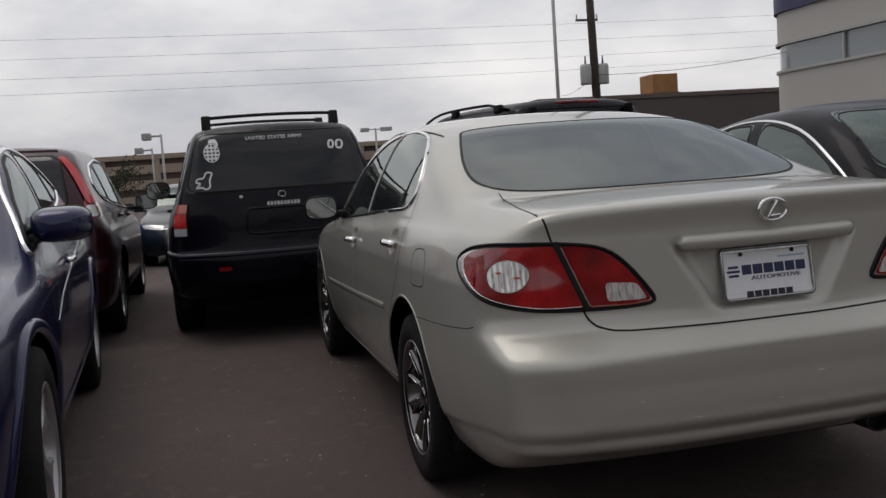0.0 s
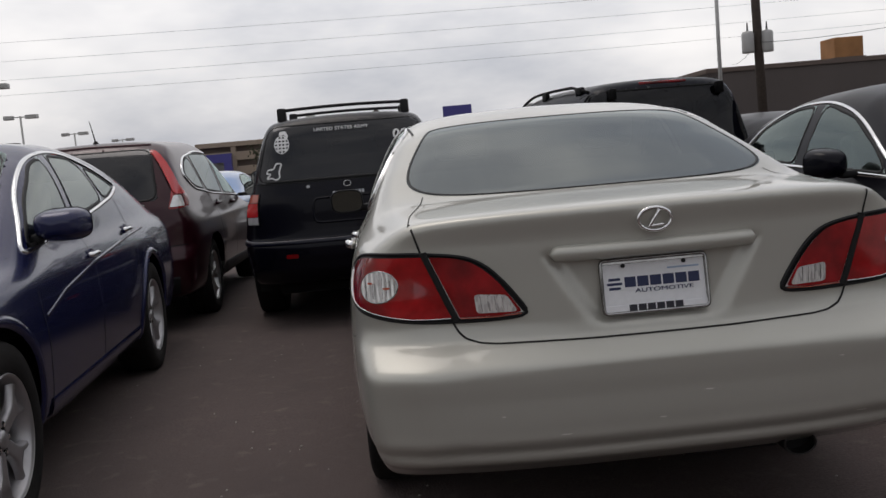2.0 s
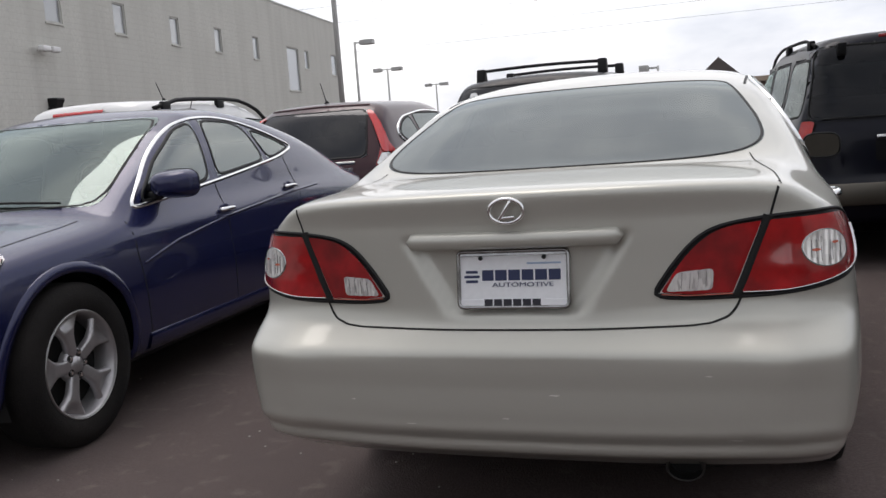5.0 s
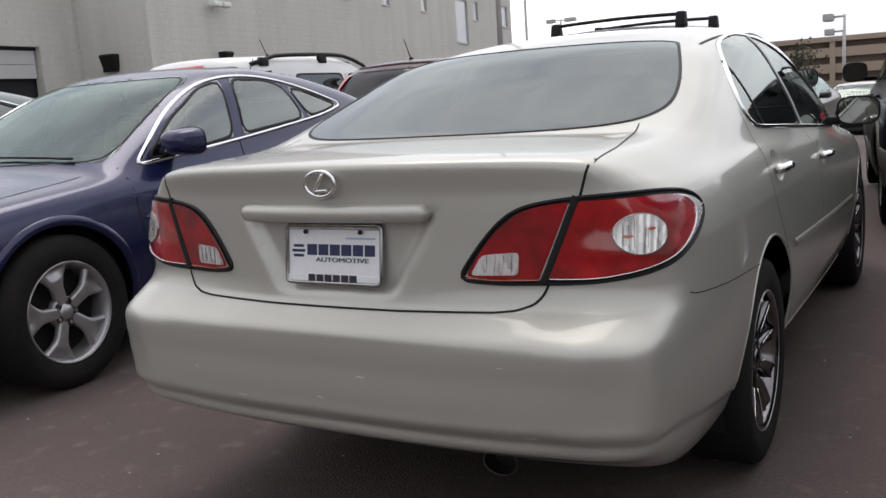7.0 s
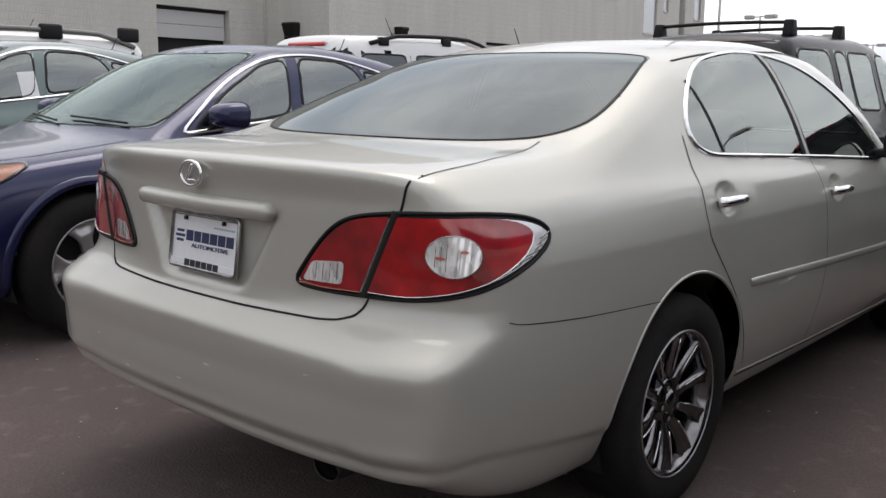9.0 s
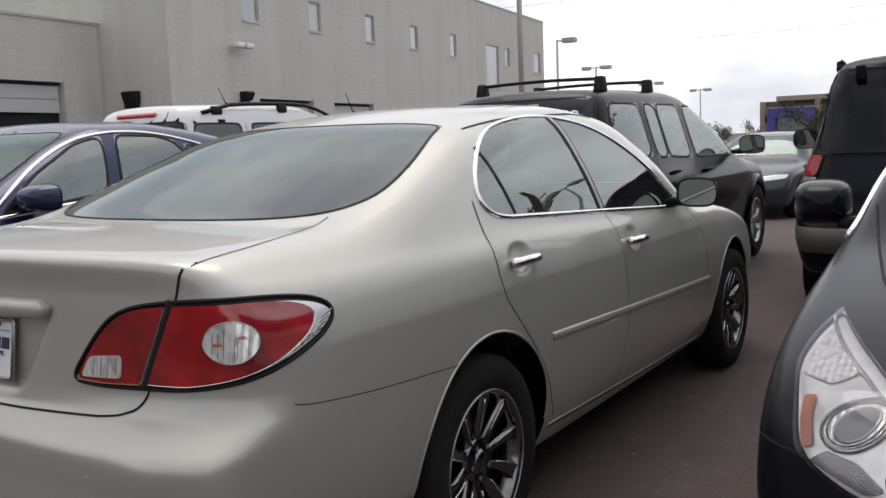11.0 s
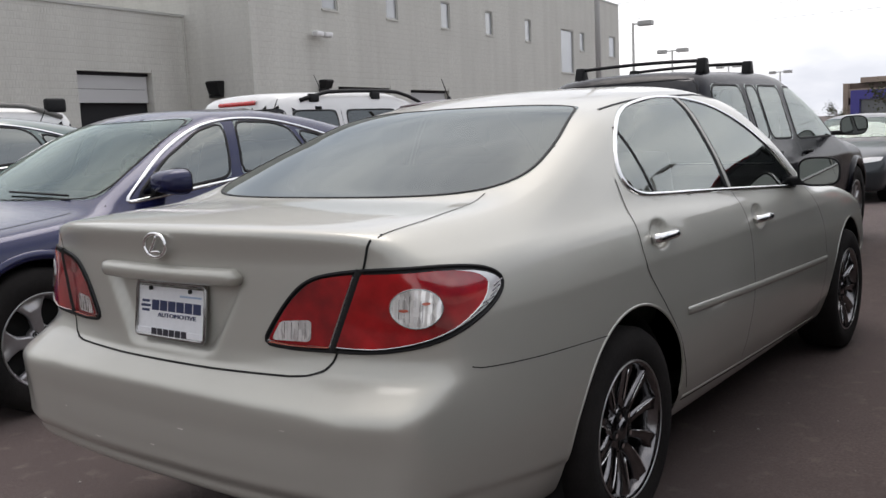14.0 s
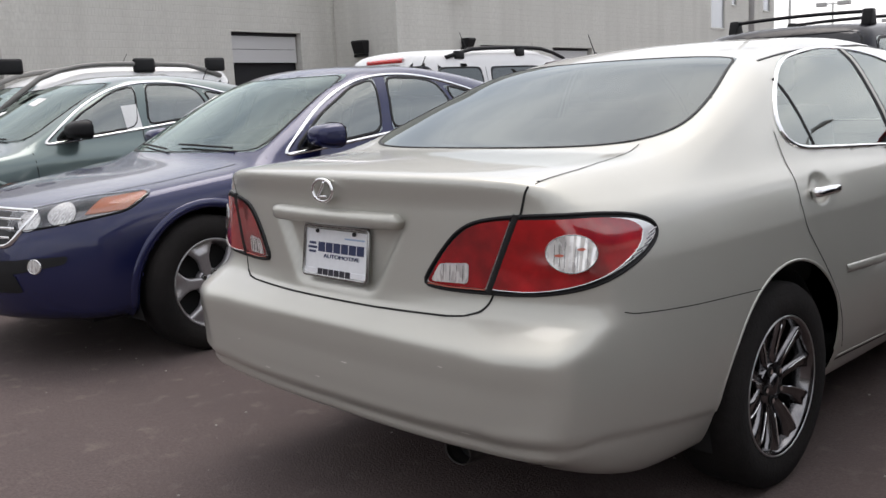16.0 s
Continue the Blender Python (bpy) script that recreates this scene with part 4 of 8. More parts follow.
def tail_lamp(sh, car, s):
    """A wrap-round rear lamp in two pieces, with its seal, reversing lamp and clear indicator bowl."""
    lamp = thing_part("tail_lamp", car)
    keep = [s]
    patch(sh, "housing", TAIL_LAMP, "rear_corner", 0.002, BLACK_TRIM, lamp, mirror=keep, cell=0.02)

    def shrink(pts, d):
        P_ = np.array(pts)
        nx = np.roll(P_, -1, 0) - np.roll(P_, 1, 0)
        nrm = np.stack([nx[:, 1], -nx[:, 0]], 1)
        nrm /= np.linalg.norm(nrm, axis=1)[:, None] + 1e-9
        area = 0.5 * np.sum(P_[:, 0] * np.roll(P_[:, 1], -1) - np.roll(P_[:, 0], -1) * P_[:, 1])
        return P_ - nrm * d * (1 if area > 0 else -1)
    edge = shrink(TAIL_LAMP, 0.011)
    seam = lambda z: 0.5015 + (z - 0.78) * 0.376
    grid_lines = edge.tolist()

    def clipped(test):
        out = []
        n = len(grid_lines)
        for i in range(n):
            p, q = grid_lines[i], grid_lines[(i + 1) % n]
            if test(p):
                out.append(tuple(p))
            if test(p) != test(q):
                lo, hi = (p, q)
                for _ in range(25):
                    mid_ = [(lo[0] + hi[0]) / 2, (lo[1] + hi[1]) / 2]
                    if test(mid_) == test(p):
                        lo = mid_
                    else:
                        hi = mid_
                out.append(tuple(lo))
        return out
    a_in = clipped(lambda p: p[0] < seam(p[1]) - 0.006)
    a_out = clipped(lambda p: p[0] > seam(p[1]) + 0.006)
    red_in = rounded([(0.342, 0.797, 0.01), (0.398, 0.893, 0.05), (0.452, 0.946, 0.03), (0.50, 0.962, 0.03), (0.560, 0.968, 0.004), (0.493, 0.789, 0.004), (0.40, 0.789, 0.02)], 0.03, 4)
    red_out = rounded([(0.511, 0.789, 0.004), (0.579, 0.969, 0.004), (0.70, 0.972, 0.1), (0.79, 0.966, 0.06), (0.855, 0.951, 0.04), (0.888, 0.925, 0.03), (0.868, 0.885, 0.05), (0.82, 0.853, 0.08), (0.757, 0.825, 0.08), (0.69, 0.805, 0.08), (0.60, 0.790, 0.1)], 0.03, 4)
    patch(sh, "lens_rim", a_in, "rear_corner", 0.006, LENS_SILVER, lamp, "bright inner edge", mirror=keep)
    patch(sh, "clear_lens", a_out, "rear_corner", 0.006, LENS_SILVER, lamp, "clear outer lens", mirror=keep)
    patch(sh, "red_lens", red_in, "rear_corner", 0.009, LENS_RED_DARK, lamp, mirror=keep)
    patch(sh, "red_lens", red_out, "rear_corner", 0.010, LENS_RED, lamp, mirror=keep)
    patch(sh, "reversing_lens", rounded([(0.352, 0.799), (0.378, 0.848), (0.455, 0.854), (0.450, 0.799)], 0.012), "rear_corner", 0.0105, REFLECTOR, lamp, "clear reversing lens", mirror=keep)
    patch(sh, "indicator_bowl", ellipse(0.699, 0.888, 0.059, 0.0455), "rear_corner", 0.0125, REFLECTOR, lamp, "clear ribbed indicator bowl", mirror=keep)
    ribbon(sh, "bowl_rim", ellipse(0.699, 0.888, 0.060, 0.0465), "rear_corner", 0.006, 0.0145, SOFT_CHROME, lamp, closed=True, mirror=keep, step=0.012)
    ribbon(sh, "seal", TAIL_LAMP, "rear_corner", 0.0105, 0.0075, BLACK_TRIM, lamp, closed=True, mirror=keep, step=0.015)
    ribbon(sh, "seal", [(seam(0.778), 0.778), (seam(0.98), 0.98)], "rear_corner", 0.026, 0.0130, DARK_GAP, lamp, mirror=keep, step=0.02)
    ribbon(sh, "bright_line", red_out[red_out.index(max(red_out)):] + red_out[:2], "rear_corner", 0.0035, 0.0135, LENS_SILVER, lamp, "thin bright line round the red lens", mirror=keep, step=0.02)
    ribbon(sh, "bright_line", [(0.344, 0.792), (0.40, 0.786), (0.492, 0.786)], "rear_corner", 0.0035, 0.0125, LENS_ROSE, lamp, mirror=keep, step=0.02)
    for z in (0.853, 0.865, 0.877, 0.889, 0.901, 0.913):
        a = np.interp(z, (0.84, 0.853, 0.885, 0.925), (0.795, 0.82, 0.868, 0.888)) + 0.006
        b = np.interp(z, (0.83, 0.872, 0.925), (0.81, 0.905, 0.945)) - 0.010
        ribbon(sh, "lens_rib", [(a + 0.3 * (b - a) * (z > 0.88), z), (b, z + 0.012)], "rear_corner", 0.0065, 0.0085, DARK_CHROME, lamp, "dark lens rib", mirror=keep, step=0.012)
    # ribs of the bowl; the two DARK_LENS strips paint the bulb's shadow
    for k, mt in ((-0.040, DARK_CHROME), (-0.028, DARK_CHROME), (-0.016, DARK_CHROME), (0.006, DARK_LENS), (0.012, DARK_LENS), (0.034, SOFT_CHROME)):
        h = 0.034 * math.sqrt(1 - (k / 0.059) ** 2)
        ribbon(sh, "bowl_rib_and_shade", [(0.699 + k, 0.888 - h), (0.703 + k, 0.888 + h * (0.9 if k < 0 else 0.35))], "rear_corner", 0.0045, 0.0142, mt, lamp, mirror=keep, step=0.012)
    # amber glints painted on as small ellipses
    for cx, cz, rx in ((0.672, 0.884, 0.011), (0.722, 0.899, 0.009)):
        patch(sh, "amber_glint", ellipse(cx, cz, rx, 0.0036, 14), "rear_corner", 0.0148, LENS_ROSE, lamp, mirror=keep, cell=0.01)
    for x in (0.385, 0.402, 0.419, 0.436):
        ribbon(sh, "reversing_rib", [(x, 0.804), (x + 0.004, 0.846)], "rear_corner", 0.003, 0.0120, SOFT_CHROME, lamp, mirror=keep, step=0.012)


def silver_sedan(m):
    car, sh = base_car("silver_sedan", "champagne silver four-door sedan with red tail lamps on asphalt", SEDAN, m, PAINT_SILVER)
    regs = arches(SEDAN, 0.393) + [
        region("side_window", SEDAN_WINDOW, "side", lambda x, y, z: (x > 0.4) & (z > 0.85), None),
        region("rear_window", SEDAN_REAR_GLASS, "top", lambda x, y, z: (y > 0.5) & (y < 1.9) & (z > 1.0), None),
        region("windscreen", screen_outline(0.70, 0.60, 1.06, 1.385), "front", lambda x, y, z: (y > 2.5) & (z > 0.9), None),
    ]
    car_skin(sh, car, PAINT_SILVER, regs, (190, 72, 240))
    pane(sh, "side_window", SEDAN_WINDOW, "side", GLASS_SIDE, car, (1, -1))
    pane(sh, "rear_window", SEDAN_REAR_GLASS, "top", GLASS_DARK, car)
    pane(sh, "windscreen", screen_outline(0.70, 0.60, 1.06, 1.385), "front", GLASS_MID, car)
    standard_wheels(car, SEDAN, 0.884, 0.222, 0.215, 10, "curl", DARK_CHROME)
    cabin(car, SEDAN, 2.25, 1.45, 0.50, GREY_CLOTH, heads=False)
    for y in (SEDAN["ya"], SEDAN["yb"]):
        ribbon(sh, "arch_lip", [(y + 0.396 * math.cos(a), SEDAN["zw"] + 0.005 + 0.396 * math.sin(a)) for a in np.linspace(0.05, math.pi - 0.05, 40)], "side", 0.010, 0.0025, PAINT_SILVER, car)
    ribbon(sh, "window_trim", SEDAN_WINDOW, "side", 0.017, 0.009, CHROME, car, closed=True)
    ribbon(sh, "pillar_trim", [(2.15, 1.02), (2.10, 1.385)], "side", 0.075, 0.004, BLACK_TRIM, car, round_=True)
    ribbon(sh, "pillar_trim", [(2.155, 1.02), (2.105, 1.385)], "side", 0.030, 0.007, PAINT_SILVER, car)
    ribbon(sh, "glass_divider", [(1.470, 1.062), (1.430, 1.285)], "side", 0.018, 0.005, BLACK_TRIM, car)
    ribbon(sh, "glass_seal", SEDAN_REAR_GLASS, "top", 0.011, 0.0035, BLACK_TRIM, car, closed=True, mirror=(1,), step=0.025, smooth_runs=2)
    ribbon(sh, "glass_seal", screen_outline(0.70, 0.60, 1.06, 1.385), "front", 0.02, 0.004, BLACK_TRIM, car, closed=True, mirror=(1,))
    ribbon(sh, "roof_moulding", [(0.60, 1.50), (0.615, 2.0), (0.61, 2.55)], "top", 0.012, 0.003, BLACK_TRIM, car)
    # panel gaps
    gap = dict(mat=DARK_GAP, parent=car)
    ribbon(sh, "panel_gap", [(0.682, 1.061), (0.672, 1.03), (0.657, 0.978), (0.625, 0.89), (0.586, 0.79), (0.577, 0.765), (0.566, 0.745), (0.548, 0.728), (0.51, 0.716), (0.46, 0.712), (0.2, 0.709), (0.0, 0.709)], "rear", 0.0065, 0.0012, round_=False, step=0.012, **gap)
    ribbon(sh, "panel_gap", [(0.686, 0.191), (0.674, 0.38), (0.612, 0.755)], "top", 0.0034, 0.0012, round_=False, **gap)
    ribbon(sh, "panel_gap", [(0.30, 0.735), (0.325, 0.727), (0.37, 0.721), (0.45, 0.713), (0.57, 0.703), (0.70, 0.695), (0.96, 0.679)], "side", 0.0026, 0.0012, round_=False, **gap)
    ribbon(sh, "panel_gap", [(1.245, 1.12), (1.228, 1.0), (1.224, 0.90), (1.240, 0.827), (1.296, 0.762), (1.398, 0.650), (1.465, 0.57), (1.535, 0.46), (1.592, 0.35)], "side", 0.0045, 0.0012, round_=False, **gap)
    ribbon(sh, "panel_gap", [(2.165, 1.01), (2.195, 0.94), (2.218, 0.81), (2.227, 0.63), (2.205, 0.475), (2.19, 0.32)], "side", 0.0035, 0.0012, round_=False, **gap)
    ribbon(sh, "panel_gap", [(3.16, 0.95), (3.30, 0.75), (3.34, 0.50), (3.32, 0.28)], "side", 0.0035, 0.0012, round_=False, **gap)
    ribbon(sh, "sill_line", [(1.575, 0.318), (2.4, 0.292), (3.33, 0.268)], "side", 0.010, 0.004, PAINT_SILVER, car)
    ribbon(sh, "panel_gap", [(1.57, 0.308), (2.4, 0.282), (3.33, 0.258)], "side", 0.006, 0.0015, round_=False, **gap)
    ribbon(sh, "side_moulding", [(1.535, 0.641), (2.217, 0.615), (3.33, 0.577)], "side", 0.032, 0.0045, PAINT_SILVER, car, "body coloured rub strip")
    ribbon(sh, "filler_flap_gap", rounded([(0.80, 0.80), (1.02, 0.79), (1.00, 0.925), (0.82, 0.935)], 0.03), "side", 0.004, 0.001, round_=False, closed=True, mirror=(-1,), **gap)
    for s in (1, -1):
        tail_lamp(sh, car, s)
        mr = mirror_part(car, s * 0.855, 2.98, 1.035, s, PAINT_SILVER, 0.185, 0.13, 0.10)
    for y, z in ((1.384, 0.922), (2.354, 0.882)):
        handle(sh, car, y, z, CHROME, 0.175, False, None, 0.016, 0.018)
    # boot lid garnish, badge and plate
    bm = bmesh.new()
    rings = []
    for k in range(41):
        x = -0.298 + 0.596 * k / 40
        e = min(1.0, (0.298 - abs(x)) / 0.022)
        h = 0.0225 * math.sqrt(max(1 - (1 - e) ** 2, 0.02))
        y0 = 0.066 + 0.18 * abs(x / 0.88) ** 2.1
        rings.append([bm.verts.new((x, y0 + dy * (0.4 + 0.6 * h / 0.0225), 0.951 + dz * h)) for dy, dz in ((0.03, 1.0), (-0.006, 1.0), (-0.018, 0.75), (-0.023, 0.2), (-0.021, -0.5), (-0.012, -0.95), (0.03, -1.0))])
    for A, B in zip(rings, rings[1:]):
        for k in range(6):
            bm.faces.new((A[k], B[k], B[k + 1], A[k + 1]))
    bm.faces.new(rings[0])
    bm.faces.new(rings[-1])
    bmesh.ops.recalc_face_normals(bm, faces=bm.faces)
    part("boot_garnish", bm, PAINT_SILVER, car, smooth=True)
    badge = thing_part("badge", car)
    ring_part("ring", [(u, 0.058 - 0.006, v) for u, v in ellipse(0.0, 1.030, 0.047, 0.032)], 0.0055, CHROME, badge)
    part("stroke", box(bmesh.new(), -0.0045, 0.0045, 0.044, 0.060, -0.030, 0.028, 0.003, pose(-0.002, 0, 1.032, 0, 34, 0)), CHROME, badge, smooth=True)
    part("stroke", box(bmesh.new(), -0.016, 0.024, 0.044, 0.060, -0.004, 0.004, 0.003, pose(0.0, 0, 1.012, 0, -4, 0)), CHROME, badge, smooth=True)
    # nicks and scuffs in the bumper
    for x, z, w, h in ((0.11, 0.545, 0.016, 0.0022), (-0.025, 0.478, 0.012, 0.0020), (-0.47, 0.52, 0.007, 0.0018), (0.50, 0.60, 0.010, 0.0015), (0.56, 0.43, 0.022, 0.0016), (-0.30, 0.455, 0.018, 0.0014)):
        patch(sh, "scratch", [(x - w, z), (x - w * 0.3, z + h), (x + w, z + h * 0.6), (x + w * 0.5, z - h)], "rear", 0.0012, SCUFF, car, "pale scratch", cell=0.01)
    # exhaust and underside
    ex = bmesh.new()
    lathe(ex, [(0.0, 0.037), (-0.004, 0.040), (0.0, 0.043), (0.22, 0.043), (0.22, 0.037), (0.012, 0.037)], 24, m=pose(0.425, 0.135, 0.312, 0, 0, 90) @ Matrix.Diagonal((1, 1.2, 0.86, 1)))
    part("exhaust_pipe", ex, PIPE, car, "dull steel tail pipe", smooth=True)
    # near-black disc in the pipe: its inner shade put into the colour
    part("pipe_shade_disc", lathe(bmesh.new(), [(0.05, 0.037), (0.05, 0.0)], 20, m=pose(0.425, 0.135, 0.312, 0, 0, 90) @ Matrix.Diagonal((1, 1.2, 0.86, 1))), DARK_GAP, car)
    part("silencer", box(bmesh.new(), 0.1, 0.55, 0.35, 0.75, 0.22, 0.36, 0.05), UNDER, car, smooth=True)
    part("underbody", box(bmesh.new(), -0.70, 0.70, 0.45, 4.5, 0.25, 0.30, 0.02), UNDER, car)
    part("parcel_shelf", box(bmesh.new(), -0.62, 0.62, 0.88, 1.30, 1.06, 1.075, 0.005), DARK_CLOTH, car)
    return car


silver_sedan(pose(0, -0.10, 0))
dealer_plate(pose(-0.002, -0.012, 0.842, -8, 0, 0))


# ---- the other vehicles ----
def two_box(L, ya, yb, R, wmax, H, belt, hood, slope=0.25, rear_top=0.25, wind=1.2, **more):
    """Profiles of a two-box vehicle."""
    cowl = yb - 0.42
    d = dict(
        L=L, ya=ya, yb=yb, zw=R, R=R, wmax=wmax, mid=L * 0.45, s0=0.75, s1=0.80, zc=0.7, sharp_z=2.0,
        deck=[(0.0, belt), (0.3, belt + 0.02), (L * 0.5, belt), (cowl, hood), (yb, hood - 0.03), (L - 0.35, hood - 0.12), (L - 0.1, hood - 0.26), (L, hood - 0.42)],
        roof=[(-0.25, belt - 0.25), (0.06, belt + 0.05), (rear_top, H - 0.10), (rear_top + 0.22, H - 0.02), (L * 0.36, H), (cowl - wind * 0.95, H - 0.05), (cowl - wind * 0.72, H - 0.13), (cowl + 0.05, hood + 0.02), (cowl + 0.5, hood - 0.35)],
        plan=[(0.0, wmax - 0.06), (0.5, wmax - 0.02), (L * 0.35, wmax), (L * 0.7, wmax - 0.005), (L - 0.5, wmax - 0.06), (L, wmax - 0.14)],
        side=[(0.2, 0.10), (0.32, 0.04), (0.5, 0.012), (0.65, 0.0), (0.85, 0.015), (belt - 0.05, 0.05), (belt + 0.06, 0.10)],
        green=[(belt - 0.15, wmax - 0.06), (belt, wmax - 0.09), (belt + 0.25, wmax - 0.16), (H - 0.08, wmax - 0.25), (H + 0.05, wmax - 0.32)],
        rear=[(0.2, 0.14), (0.30, 0.06), (0.42, 0.015), (0.58, 0.0), (0.64, 0.03), (0.70, 0.07), (belt - 0.1, 0.09), (belt, 0.10), (H, 0.10 + slope)],
        front=[(0.2, L - 0.10), (0.35, L - 0.02), (0.55, L), (0.75, L - 0.04), (0.9, L - 0.14), (1.1, L - 0.4)],
        deck_crown=0.04, roof_crown=0.05, rear_curve=0.12, rear_power=4.0, front_curve=0.30, shoulder=0.08, corner=0.07, rail=0.09, fillet=0.05, glass_curve=0.10, floor=0.06,
    )
    d.update(more)
    return d


def roof_rails(sh, car, x, y0, y1, mat, lift=0.055, feet=(0.0, 0.5, 1.0), r=0.014):
    """Two raised rails along the roof."""
    for s in (1, -1):
        rl = thing_part("roof_rail", car)
        q = [(x, y0 + (y1 - y0) * t) for t in np.linspace(0, 1, 13)]
        pos, _ = sh.onto(q, "top")
        pts = []
        for k, p_ in enumerate(pos):
            t = k / 12
            h = lift * min(1, 5 * min(t, 1 - t) + 0.15)
            pts.append((s * p_[0], p_[1], p_[2] + h))
        part("rail", tube(bmesh.new(), pts, r, 8), mat, rl, smooth=True)
        for t in feet:
            k = int(round(t * 12))
            p_ = pos[min(max(k, 1), 11)]
            part("foot", box(bmesh.new(), s * p_[0] - 0.022, s * p_[0] + 0.022, p_[1] - 0.07, p_[1] + 0.07, p_[2] - 0.02, p_[2] + lift * 0.9, 0.012), mat, rl, smooth=True)


def cross_bar(sh, car, y, x, mat, lift=0.11):
    """A cross bar on two towers."""
    pos, _ = sh.onto([(x, y)], "top")
    z = pos[0][2]
    cb = thing_part("roof_cross_bar", car)
    part("bar", tube(bmesh.new(), [(x * t, y, z + lift + 0.012 * (1 - t * t)) for t in np.linspace(-1, 1, 9)], 0.013, 8), mat, cb, smooth=True)
    for s in (1, -1):
        bm = bmesh.new()
        box(bm, s * x - 0.035, s * x + 0.035, y - 0.06, y + 0.06, z - 0.01, z + lift + 0.02, 0.015)
        for v in bm.verts:
            if v.co.z > z + lift * 0.5:
                v.co.y = y + (v.co.y - y) * 0.55
        part("tower", bm, mat, cb, smooth=True)


def antenna(sh, car, x, y, length=0.20, lean=-35):
    pos, _ = sh.onto([(abs(x), y)], "top")
    p_ = Vector((x, y, pos[0][2]))
    bm = bmesh.new()
    rod(bm, p_, p_ + Vector((0, math.sin(radians(lean)) * length, math.cos(radians(lean)) * length)), 0.006, 0.003, 6)
    bmesh.ops.create_cone(bm, cap_ends=True, segments=12, radius1=0.03, radius2=0.012, depth=0.03, matrix=Matrix.Translation(p_ + Vector((0, 0, 0.01))))
    part("antenna", bm, BLACK_TRIM, car)


def flare(sh, car, spec, r, width, mat, lift=0.012):
    """A lip round each wheel arch."""
    for cy in (spec["ya"], spec["yb"]):
        line = [(cy + r * math.cos(t), spec["zw"] + 0.005 + r * math.sin(t)) for t in np.linspace(-0.25, math.pi + 0.25, 30)]
        ribbon(sh, "arch_lip", line, "side", width, lift, mat, car)


def build_vehicle(name, label, spec, m, paint, windows, rear_win, front_win, trim=None, wheels=(0.22, 5, "star", ALLOY), rear_tint=None, res=(150, 34, 120), seams=(), seats=GREY_CLOTH, seat_z=0.62, interior=True, arch_r=0.05, xface=0.05, extra_regions=(), trim_loop=None):
    """A whole vehicle but for what sets it apart."""
    car, sh = base_car(name, label, spec, m, paint)
    mid = spec["mid"]
    regs = arches(spec, spec["R"] + arch_r) + list(extra_regions)
    for o, t in windows:
        regs.append(region("side_window", o, "side", lambda x, y, z: (x > 0.42) & (z > 0.85), None))
    if rear_win is not None:
        regs.append(region("rear_window", rear_win, "rear", lambda x, y, z: (y < mid) & (z > 0.85), None))
    regs.append(region("windscreen", front_win, "front", lambda x, y, z: (y > mid) & (z > 0.85), None))
    car_skin(sh, car, paint, regs, res)
    for o, t in windows:
        pane(sh, "side_window", o, "side", t, car, (1, -1))
    if rear_win is not None:
        pane(sh, "rear_window", rear_win, "rear", rear_tint or GLASS_PRIVACY, car)
    pane(sh, "windscreen", front_win, "front", GLASS_MID, car)
    rim_r, n, style, mat = wheels
    standard_wheels(car, spec, spec["wmax"] - xface, rim_r, 0.225, n, style, mat)
    for o, t in windows:
        ribbon(sh, "window_seal", o, "side", 0.022, 0.0045, BLACK_TRIM, car, closed=True, step=0.05)
    if trim_loop is not None:
        ribbon(sh, "window_trim", trim_loop, "side", 0.024, 0.011, trim, car, closed=True)
    if rear_win is not None:
        ribbon(sh, "glass_seal", rear_win, "rear", 0.022, 0.0045, BLACK_TRIM, car, closed=True, mirror=(1,), step=0.05)
    ribbon(sh, "glass_seal", front_win, "front", 0.016, 0.004, BLACK_TRIM, car, closed=True, mirror=(1,), step=0.05)
    for line in seams:
        ribbon(sh, "panel_gap", line, "side", 0.007, 0.0012, DARK_GAP, car, round_=False, step=0.05)
    if interior:
        cabin(car, spec, spec["mid"] + 0.15, spec["mid"] - 0.75, seat_z, seats, heads=False)
    part("underbody", box(bmesh.new(), -0.62, 0.62, 0.4, spec["L"] - 0.4, 0.22, 0.30, 0.02), UNDER, car)
    return car, sh


def stacked_lamp(sh, car, outlines, view="rear_corner"):
    """A rear lamp made of pieces: outline, material, lift."""
    for s in (1, -1):
        lamp = thing_part("tail_lamp", car)
        for nm, o, mat, lift in outlines:
            patch(sh, nm, o, view, lift, mat, lamp, mirror=(s,), cell=0.02)


# black SUV with a roof rack
BLACK_SUV = two_box(4.62, 1.0, 3.70, 0.37, 0.91, 1.64, 1.03, 1.06, slope=0.20, rear_top=0.22, rail=0.07,
                    rear=[(0.25, 0.16), (0.38, 0.05), (0.46, 0.0), (0.62, 0.0), (0.655, 0.02), (0.68, 0.075), (0.75, 0.09), (1.0, 0.10), (1.20, 0.14), (1.64, 0.32)], rear_power=4.0, rear_curve=0.16, floor=0.12,
                    plan=[(0.0, 0.80), (0.5, 0.86), (1.4, 0.89), (3.0, 0.89), (4.1, 0.84), (4.62, 0.76)])


